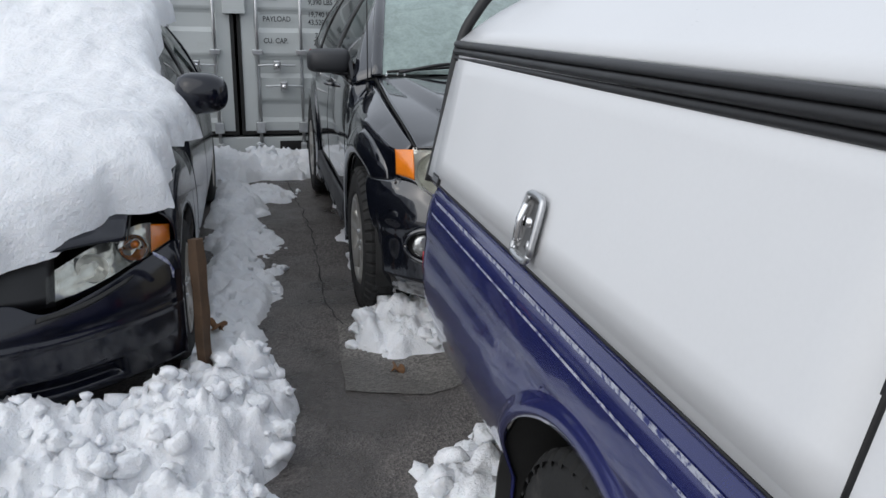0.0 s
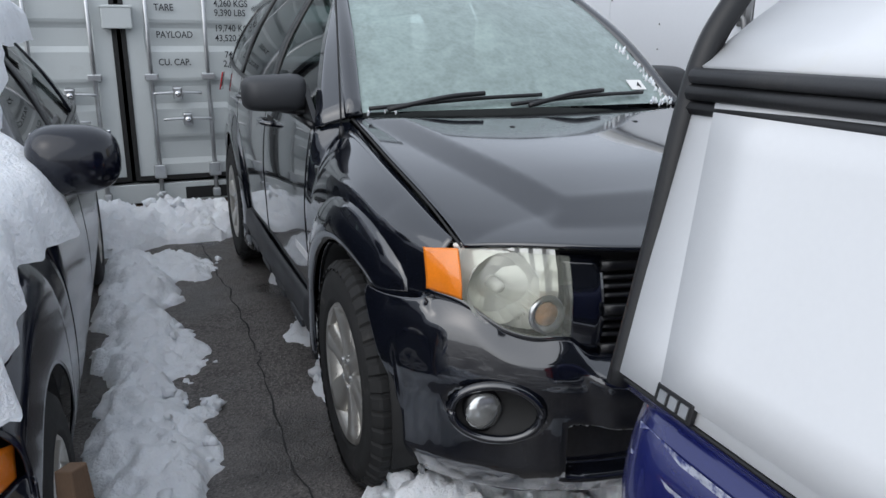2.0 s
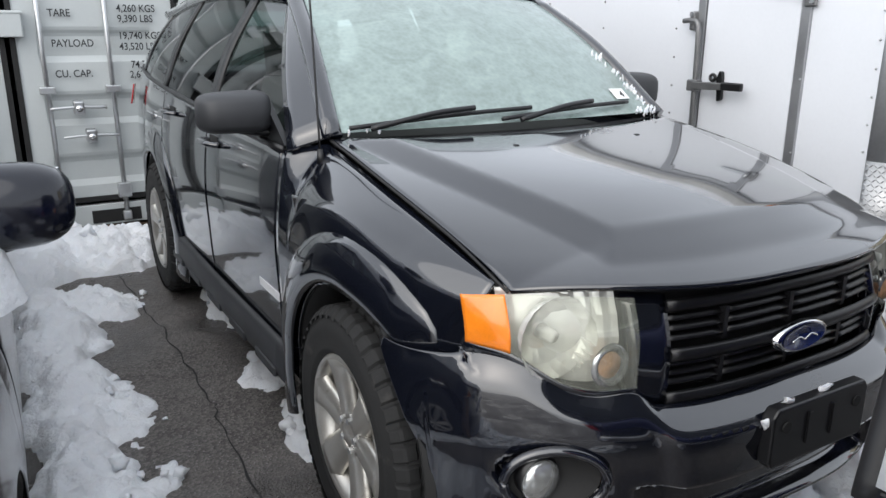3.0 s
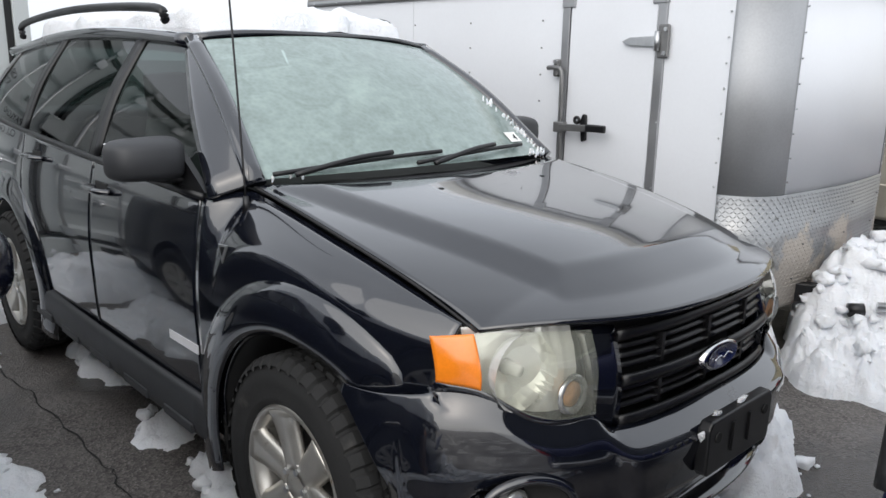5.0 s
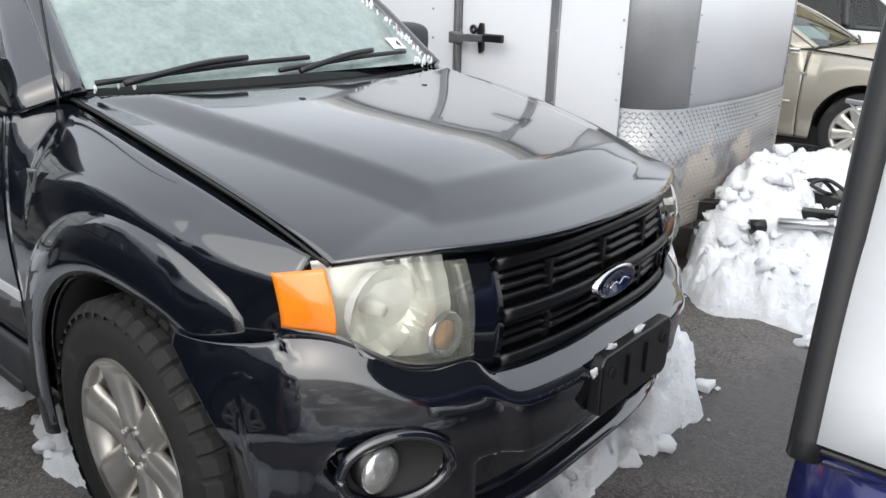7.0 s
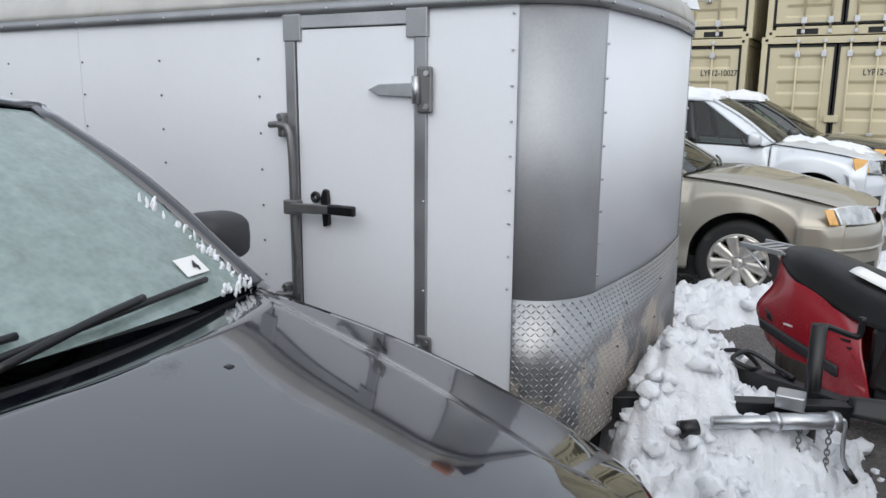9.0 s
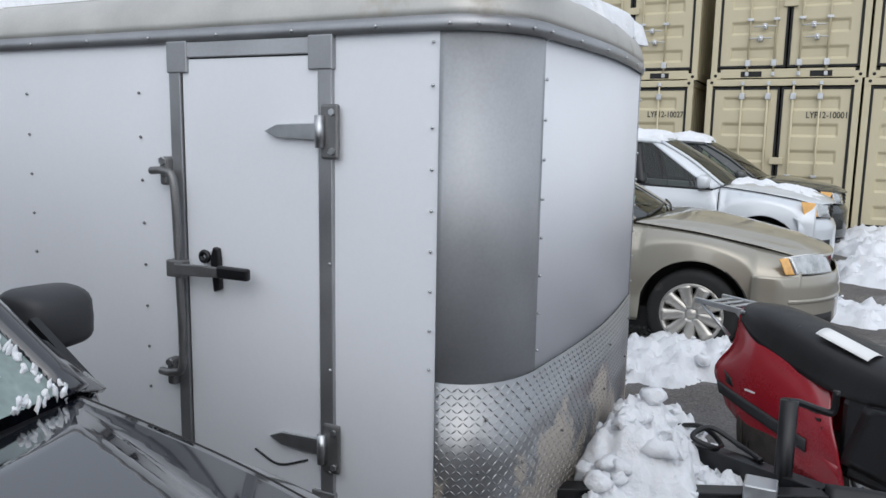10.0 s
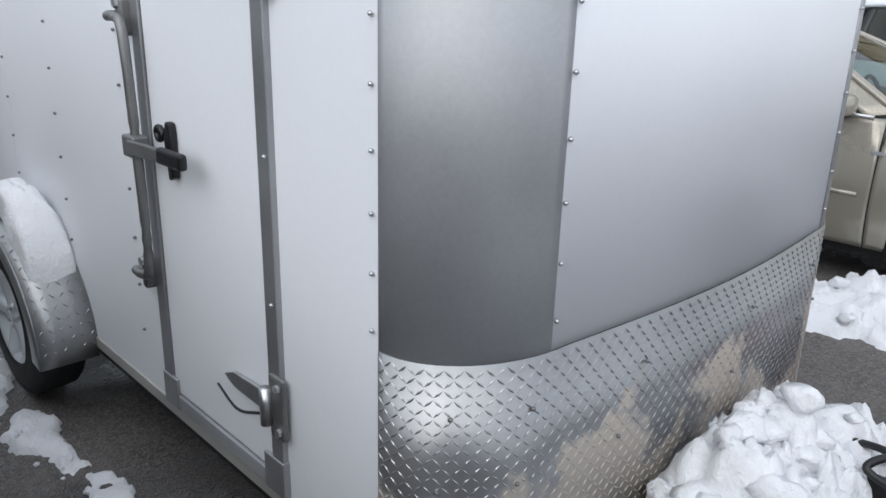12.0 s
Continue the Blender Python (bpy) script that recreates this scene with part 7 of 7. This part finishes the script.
# ---------------- cars in the row beyond ----------------
def champagne_sedan():
    s = dict(paint=GOLD_PAINT, wide=table([(-2.4, 0.78), (-1.4, 0.89), (0, 0.905), (0.9, 0.9), (1.4, 0.89), (1.8, 0.82), (2.1, 0.74)]),
             belt=table([(-2.4, 1.0), (-1.0, 1.03), (0.9, 0.98)]), front_axle=1.38, rear_axle=-1.4, wheel=0.335, arch=0.395, sill=0.24, cowl=0.9, lip=2.3, corner=2.12, nose_side=2.1, tail=-2.4,
             b_pillar=-0.1, c_pillar=-1.05, cowl_bow=0.14, cowl_z=1.0,
             edge_x=table([(0.8, 0.74), (1.4, 0.72), (2.12, 0.58)]), edge_z=table([(0.8, 0.99), (1.4, 0.93), (1.85, 0.84), (2.12, 0.78)]),
             mid_z=table([(0.9, 1.02), (1.4, 0.985), (1.9, 0.89), (2.3, 0.8)]), dome=0.02, lip_drop=0.02,
             profile=[(0.22, -0.05), (0.4, -0.01), (0.6, 0.0), (0.8, -0.015), (0.95, -0.045), (1.1, -0.07)],
             screen_top=(0.56, 0.05, 1.43), roof_back=-1.2, glass_back=-1.75, windows=[(0.75, -0.08, -0.1, -0.2, WINDOW), (-0.18, -1.0, -0.28, -0.9, WINDOW)],
             rim=0.225, tyre_w=0.21, spokes=9, alloy=ALLOY, spoke_w=1.05, moulding=STEEL)
    car, X, hood, screen, feet = vehicle("sedan", pose(8.28, 6.47, 0, 0, 0, 180), "champagne gold sedan with alloy wheels and amber corner lamps", "car", s)

    def plan(x):
        return 2.36 - 0.42 * (abs(x) / 0.86) ** 3

    def skin(u, v):
        a = u * 2 - 1
        x = math.copysign(0.86 * (1 - (1 - abs(a)) ** 1.35), a)
        z = lerp(0.2, 0.665, v)
        y = plan(x) - 0.05 * max(0, (z - 0.58) / 0.12) ** 1.5 - 0.06 * max(0, (0.32 - z) / 0.12)
        if abs(a) > 0.93:
            y = lerp(y, 1.78, (abs(a) - 0.93) / 0.07)
        return Vector((x, y, z))
    part("front_bumper", sheet(skin, 70, 24), GOLD_PAINT, car, thick=0.006)
    part("bumper_strip", sheet(lambda u, v: Vector(((u * 2 - 1) * 0.8, plan((u * 2 - 1) * 0.8) + 0.006, lerp(0.47, 0.5, v))), 30, 1), GOLD_PAINT, car, thick=0.012)
    gr = part("grille", sheet(lambda u, v: Vector(((u * 2 - 1) * 0.3, plan(0.3) - 0.09 - 0.06 * v, lerp(0.66, 0.8, v))), 8, 3), BLACK_MATT, car)
    for k in range(11):
        x = -0.27 + 0.054 * k
        part("grille_bar", box(x - 0.005, plan(x) - 0.13, 0.67, x + 0.005, plan(x) - 0.07, 0.79), CHROME, gr, smooth=False)
    for sd in (1, -1):
        hl = new("headlamp")
        hl.parent = car
        lo, hi = table([(0.34, 0.66), (0.8, 0.68)]), table([(0.34, 0.8), (0.6, 0.81), (0.8, 0.79)])
        fr = lambda x, z: plan(x) - 0.03 - 0.45 * max(0, z - 0.66)
        flat_lamp(hl, "reflector", fr, 0.35, 0.74, lo, hi, REFLECTOR, 0.03, sd)
        flat_lamp(hl, "amber_lens", fr, 0.74, 0.79, lo, hi, PALE_AMBER, 0.0, sd, label="amber corner lens")
        flat_lamp(hl, "lens", fr, 0.345, 0.74, lo, hi, CLEAR_LAMP, 0.0, sd)
        part("fog_intake", sheet(lambda u, v: Vector((sd * lerp(0.42, 0.72, u), plan(lerp(0.42, 0.72, u)) + 0.004, lerp(0.28, 0.38, v))), 8, 2), BLACK_MATT, car, thick=0.006)
        mirror(car, sd * 0.84, 0.62, 1.04, sd, GOLD_PAINT, 0.2, 0.13)
        bx = X(0.86, 0.8) + 0.003
        part("fender_badge", box(sd * bx, 0.83, 0.785, sd * (bx + 0.004), 0.9, 0.805), CHROME, car, smooth=False)
        for y in (0.87, -0.1):
            part("door_gap", sheet(lambda u, v: Vector((sd * (X(y, lerp(0.3, 0.97, v)) + 0.0035), y + (u - 0.5) * 0.008, lerp(0.3, 0.97, v))), 1, 10), BLACK_MATT, car)
        part("side_moulding", tube([(sd * X(0.8, 0.55), 0.8, 0.55), (sd * X(0, 0.55), 0, 0.55), (sd * X(-0.9, 0.55), -0.9, 0.55)], 0.014, 6, 12), GOLD_PAINT, car)
    for x0, x1 in ((0.6, -0.05), (0.05, -0.55)):
        part("wiper", tube([tuple(screen((x / 0.74 + 1) / 2, v) + Vector((0, 0.02, 0.02))) for x, v in ((x0, 0.0), ((x0 + x1) / 2, 0.05), (x1, 0.08))], 0.01, 6, 12), BLACK_PLASTIC, car)


champagne_sedan()


def pale_suv(name, m, label, paint, tall=1.0):
    s = dict(paint=paint, wide=table([(-2.1, 0.76), (-1.3, 0.86), (0, 0.87), (0.9, 0.87), (1.3, 0.86), (1.7, 0.79), (1.95, 0.7)]),
             belt=table([(-2.1, 1.12 * tall), (-1.0, 1.08 * tall), (0.9, 1.02 * tall)]), front_axle=1.28, rear_axle=-1.3, wheel=0.34, arch=0.4, sill=0.3, cowl=0.82, lip=2.05, corner=1.85, nose_side=1.85, tail=-2.05,
             b_pillar=-0.1, c_pillar=-1.0, cowl_bow=0.14, cowl_z=1.07 * tall,
             edge_x=table([(0.8, 0.7), (1.3, 0.69), (1.85, 0.6)]), edge_z=table([(0.8, 1.06 * tall), (1.3, 1.0 * tall), (1.85, 0.9 * tall)]),
             mid_z=table([(0.8, 1.1 * tall), (1.4, 1.06 * tall), (1.85, 0.98 * tall), (2.05, 0.92 * tall)]), dome=0.01,
             profile=[(0.25, -0.05), (0.45, -0.01), (0.65, 0.0), (0.85, -0.015), (1.0, -0.045), (1.15, -0.07)],
             screen_top=(0.57, 0.05, 1.58 * tall), roof_back=-1.7, glass_back=-1.95, windows=[(0.7, -0.08, -0.1, -0.2, WINDOW), (-0.18, -0.95, -0.28, -0.9, TINTED), (-1.05, -1.7, -1.0, -1.5, TINTED)],
             rim=0.2, spokes=6)
    car, X, hood, screen, feet = vehicle(name, m, label, "car", s)
    plan = lambda x: 2.08 - 0.42 * (abs(x) / 0.84) ** 3

    def skin(u, v):
        a = u * 2 - 1
        x = math.copysign(0.84 * (1 - (1 - abs(a)) ** 1.35), a)
        z = lerp(0.24, 0.74 * tall, v)
        y = plan(x) - 0.08 * max(0, (z - 0.6) / 0.14) ** 1.5
        if abs(a) > 0.93:
            y = lerp(y, 1.68, (abs(a) - 0.93) / 0.07)
        return Vector((x, y, z))
    part("front_bumper", sheet(skin, 50, 16), paint, car, thick=0.006)
    gr = part("grille", sheet(lambda u, v: Vector(((u * 2 - 1) * 0.36, plan(0.3) - 0.05 - 0.03 * v, lerp(0.7, 0.88, v) * tall)), 8, 3), BLACK_MATT, car)
    for k in range(3):
        part("grille_bar", box(-0.36, plan(0.3) - 0.06, 0.73 + 0.05 * k, 0.36, plan(0.3) - 0.03, 0.745 + 0.05 * k), GREY_PLASTIC, gr, smooth=False)
    for sd in (1, -1):
        hl = new("headlamp")
        hl.parent = car
        lo, hi = table([(0.4, 0.73 * tall), (0.78, 0.77 * tall)]), table([(0.4, 0.88 * tall), (0.78, 0.93 * tall)])
        fr = lambda x, z: plan(x) - 0.03 - 0.25 * max(0, z - 0.72)
        flat_lamp(hl, "reflector", fr, 0.4, 0.62, lo, hi, REFLECTOR, 0.03, sd)
        flat_lamp(hl, "amber_lens", fr, 0.62, 0.76, lo, hi, PALE_AMBER, 0.0, sd, label="amber corner lens")
        flat_lamp(hl, "lens", fr, 0.395, 0.62, lo, hi, CLEAR_LAMP, 0.0, sd)
        mirror(car, sd * 0.82, 0.6, 1.12 * tall, sd, paint, 0.2, 0.16)
        part("fog_intake", sheet(lambda u, v: Vector((sd * lerp(0.45, 0.68, u), plan(lerp(0.45, 0.68, u)) + 0.004, lerp(0.36, 0.48, v))), 8, 2), BLACK_MATT, car, thick=0.006)
        for y in (0.79, -0.1):
            part("door_gap", sheet(lambda u, v: Vector((sd * (X(y, lerp(0.36, 1.0, v)) + 0.0035), y + (u - 0.5) * 0.01, lerp(0.36, 1.0, v))), 1, 10), BLACK_MATT, car)
    return car


pale_suv("suv", pose(12.05, 6.15, 0, 0, 0, 180), "silver white SUV with snow on roof and hood", PEARL_PAINT)
pale_suv("suv", pose(14.5, 5.95, 0, 0, 0, 180), "dark green SUV with snow on its roof", DARK_PAINT, 0.98)
snow_cap("car_roof_snow", lambda x, y: 1.6, 11.49, 12.61, 6.05, 7.63, 0.13, "thick snow on the silver SUV roof", 8.5, 40, 40)
snow_cap("car_roof_snow", lambda x, y: 1.57, 13.94, 15.06, 5.85, 7.45, 0.13, "thick snow on the dark SUV roof", 9.5, 40, 40)
snow_cap("hood_snow", lambda x, y: table([(4.13, 0.92), (4.43, 0.97), (5.03, 1.06), (5.43, 1.1)])(y) - 0.04 * ((x - 12.05) / 0.6) ** 2, 11.57, 12.57, 4.23, 5.28, 0.06, "thin patchy snow on the silver SUV hood", 10.5, 40, 40, rough=0.05)


# ---------------- red scooter ----------------
def scooter():
    """Tail towards local +y; origin under the seat on the ground."""
    t = thing("motor_scooter", pose(5.42, 4.2, 0, 0, 0, -36) @ Matrix.Diagonal((1, 1, 0.97, 1)), "red motor scooter with black seat, parked by the trailer", "scooter")
    for y, nm in ((0.22, 1), (-1.05, 2)):
        wheel(t, 0.0, y, 0.2, 0.1, 0.11, -1, 5, GALV, detail=False)
    for sd in (-1, 1):
        tail = loft([[(sd * 0.1, 0.5, 0.34), (sd * 0.12, 0.56, 0.47), (sd * 0.1, 0.47, 0.62), (sd * 0.085, 0.45, 0.8)],
                     [(sd * 0.17, 0.3, 0.24), (sd * 0.18, 0.3, 0.48), (sd * 0.155, 0.3, 0.66), (sd * 0.12, 0.28, 0.74)],
                     [(sd * 0.19, 0.0, 0.16), (sd * 0.2, 0.0, 0.42), (sd * 0.17, 0.02, 0.58), (sd * 0.13, 0.04, 0.66)],
                     [(sd * 0.18, -0.25, 0.1), (sd * 0.19, -0.2, 0.3), (sd * 0.17, -0.14, 0.44), (sd * 0.13, -0.1, 0.56)]], 20, 24)
        bd = part("side_panel", tail, RED_PAINT, t, "glossy red side panel", thick=0.008)
        part("lower_trim", loft([[(sd * 0.12, 0.52, 0.36), (sd * 0.13, 0.53, 0.42)], [(sd * 0.19, 0.25, 0.33), (sd * 0.195, 0.25, 0.39)], [(sd * 0.205, -0.05, 0.27), (sd * 0.21, -0.05, 0.33)]], 3, 16), GREY_PLASTIC, bd, thick=0.012)
        part("lower_panel", loft([[(sd * 0.11, 0.48, 0.3), (sd * 0.12, 0.5, 0.36)], [(sd * 0.17, 0.2, 0.18), (sd * 0.192, 0.2, 0.33)], [(sd * 0.17, -0.2, 0.08), (sd * 0.195, -0.2, 0.26)]], 4, 16), RED_PAINT, bd, thick=0.008)
        for k in range(7):
            z = 0.26 + 0.034 * k
            part("vent_slot", box(sd * 0.175, -0.17 + 0.014 * k, z, sd * 0.196, -0.07 + 0.014 * k, z + 0.014), BLACK_MATT, bd, smooth=False)
        part("tail_vent", loft([[(sd * 0.12, 0.53, 0.44), (sd * 0.16, 0.4, 0.43)], [(sd * 0.11, 0.54, 0.52), (sd * 0.165, 0.42, 0.47)]], 6, 4), BLACK_PLASTIC, bd, thick=0.012)
        for k in range(3):
            part("name_bar", box(sd * 0.187, 0.14 + 0.03 * k, 0.43, sd * 0.192, 0.16 + 0.03 * k, 0.452), WHITE_LETTER, bd, smooth=False)
        part("name_bar", box(sd * 0.187, 0.25, 0.446, sd * 0.192, 0.31, 0.455), WHITE_LETTER, bd, smooth=False)
    st = part("seat", loft([[(-0.09, 0.44, 0.76), (-0.06, 0.44, 0.83), (0.06, 0.44, 0.83), (0.09, 0.44, 0.76)], [(-0.14, 0.3, 0.69), (-0.1, 0.3, 0.83), (0.1, 0.3, 0.83), (0.14, 0.3, 0.69)], [(-0.155, 0.08, 0.62), (-0.12, 0.08, 0.79), (0.12, 0.08, 0.79), (0.155, 0.08, 0.62)], [(-0.16, -0.15, 0.57), (-0.13, -0.15, 0.74), (0.13, -0.15, 0.74), (0.16, -0.15, 0.57)], [(-0.13, -0.42, 0.56), (-0.1, -0.44, 0.7), (0.1, -0.44, 0.7), (0.13, -0.42, 0.56)]], 20, 40), SEAT, t, "black vinyl seat", thick=0.02)
    part("seat_seam", tube([(-0.158, 0.06, 0.63), (-0.13, 0.1, 0.79), (0, 0.11, 0.815), (0.13, 0.1, 0.79), (0.158, 0.06, 0.63)], 0.006, 6, 30), BLACK_PLASTIC, st)
    part("paper_tag", sheet(lambda u, v: Vector((lerp(-0.14, -0.02, u), lerp(-0.25, 0.0, v), lerp(0.738, 0.8, v) + 0.018 * math.sin(u * 3) + 0.01)), 6, 6), PAPER, st, "white paper tag", thick=0.001)
    part("tail_cap", loft([[(-0.08, 0.46, 0.8), (0, 0.5, 0.81), (0.08, 0.46, 0.8)], [(-0.1, 0.47, 0.64), (0, 0.5, 0.64), (0.1, 0.47, 0.64)], [(-0.12, 0.56, 0.48), (0, 0.59, 0.48), (0.12, 0.56, 0.48)], [(-0.1, 0.5, 0.36), (0, 0.53, 0.36), (0.1, 0.5, 0.36)]], 10, 14), RED_PAINT, t, thick=0.008)
    rk = part("rear_rack", box(-0.1, 0.42, 0.8, 0.1, 0.46, 0.815), STEEL, t, "bare metal rear rack", smooth=False, bevel=0.004)
    for sx in (-0.1, 0.1):
        part("rack_rail", box(sx - 0.008, 0.44, 0.795, sx + 0.008, 0.74, 0.825), STEEL, rk, smooth=False, bevel=0.004)
        part("rack_strut", rod((sx, 0.7, 0.8), (sx * 0.8, 0.52, 0.66), 0.009), STEEL, rk)
    for k in range(3):
        part("rack_slat", box(-0.1, 0.52 + 0.07 * k, 0.805, 0.1, 0.545 + 0.07 * k, 0.818), STEEL, rk, smooth=False, bevel=0.004)
    part("engine", loft([[(-0.12, 0.36, 0.12), (-0.13, 0.36, 0.3), (0.0, 0.38, 0.34)], [(-0.15, 0.1, 0.12), (-0.16, 0.1, 0.28), (0.0, 0.1, 0.32)], [(-0.12, -0.2, 0.14), (-0.13, -0.2, 0.24), (0, -0.2, 0.3)]], 10, 14), ENGINE, t, "rusty brown engine casing", thick=0.06)
    for k in range(6):
        part("engine_fin", box(-0.175, 0.12 + 0.04 * k, 0.14, -0.1, 0.13 + 0.04 * k, 0.28), ENGINE, t, smooth=False)
    part("centre_tunnel", box(-0.165, -0.55, 0.2, 0.165, -0.16, 0.58), BLACK_PLASTIC, t, smooth=False, bevel=0.04)
    part("floor_board", box(-0.17, -0.75, 0.2, 0.17, -0.2, 0.28), BLACK_PLASTIC, t, smooth=False, bevel=0.03)
    part("leg_shield", loft([[(-0.18, -0.2, 0.28), (-0.17, -0.28, 0.56)], [(-0.21, -0.62, 0.26), (-0.2, -0.66, 0.62)], [(-0.2, -0.85, 0.3), (-0.19, -0.86, 0.8)]], 8, 14), BLACK_PLASTIC, t, thick=0.02)
    part("front_shield", loft([[(-0.22, -0.8, 0.3), (0, -0.92, 0.3), (0.22, -0.8, 0.3)], [(-0.22, -0.78, 0.6), (0, -0.9, 0.62), (0.22, -0.78, 0.6)], [(-0.15, -0.75, 0.92), (0, -0.84, 0.95), (0.15, -0.75, 0.92)]], 12, 14), RED_PAINT, t, thick=0.02)
    part("handlebar", tube([(-0.32, -0.66, 0.98), (-0.1, -0.74, 1.0), (0.1, -0.74, 1.0), (0.32, -0.66, 0.98)], 0.016, 8, 20), BLACK_PLASTIC, t)
    part("front_fork", rod((0, -1.02, 0.26), (0, -0.82, 0.7), 0.035), BLACK_PLASTIC, t)
    part("stand", tube([(0.12, -0.05, 0.16), (0.18, -0.05, 0.02), (0.24, -0.05, 0.005)], 0.012, 6, 10), GALV, t)


scooter()


# ---------------- small things ----------------
def plank():
    bm = box(-0.03, -0.018, 0, 0.03, 0.018, 0.62)
    bmesh.ops.subdivide_edges(bm, edges=bm.edges, cuts=5, use_grid_fill=True)
    for v in bm.verts:
        k = v.co.z / 0.62
        v.co.x *= 1 - 0.45 * max(0, k - 0.55)
        v.co += Vector((noise.noise(v.co * 12), noise.noise(v.co * 12 + Vector((3, 0, 0))), noise.noise(v.co * 9) * k)) * 0.012
    ob = part("plank", bm, WOOD, smooth=False, bevel=0.004)
    ob.matrix_world = pose(0.3, 4.38, 0, -2, 3, 60)
    tagged(ob, "weathered wooden plank leaning upright beside the car wheel", "plank")


def dry_leaf(m, size=0.09):
    bm = bmesh.new()
    n = 40
    rim = []
    for k in range(n):
        a = 2 * math.pi * k / n
        r = size * (0.35 + 0.65 * abs(math.cos(2.5 * a)) ** 1.4)
        rim.append(bm.verts.new((r * math.cos(a), r * math.sin(a), 0.012 + 0.02 * math.sin(3 * a + 1))))
    mid = bm.verts.new((0, 0, 0.012))
    for k in range(n):
        bm.faces.new((mid, rim[k], rim[(k + 1) % n]))
    ob = part("dry_leaf", bm, LEAF, thick=0.001)
    ob.matrix_world = m
    tagged(ob, "curled brown oak leaf on the ground", "leaf")


plank()
dry_leaf(pose(0.33, 4.75, 0.1, 25, 20, 40), 0.05)
dry_leaf(pose(1.08, 4.36, 0.004, 0, 5, 100), 0.04)
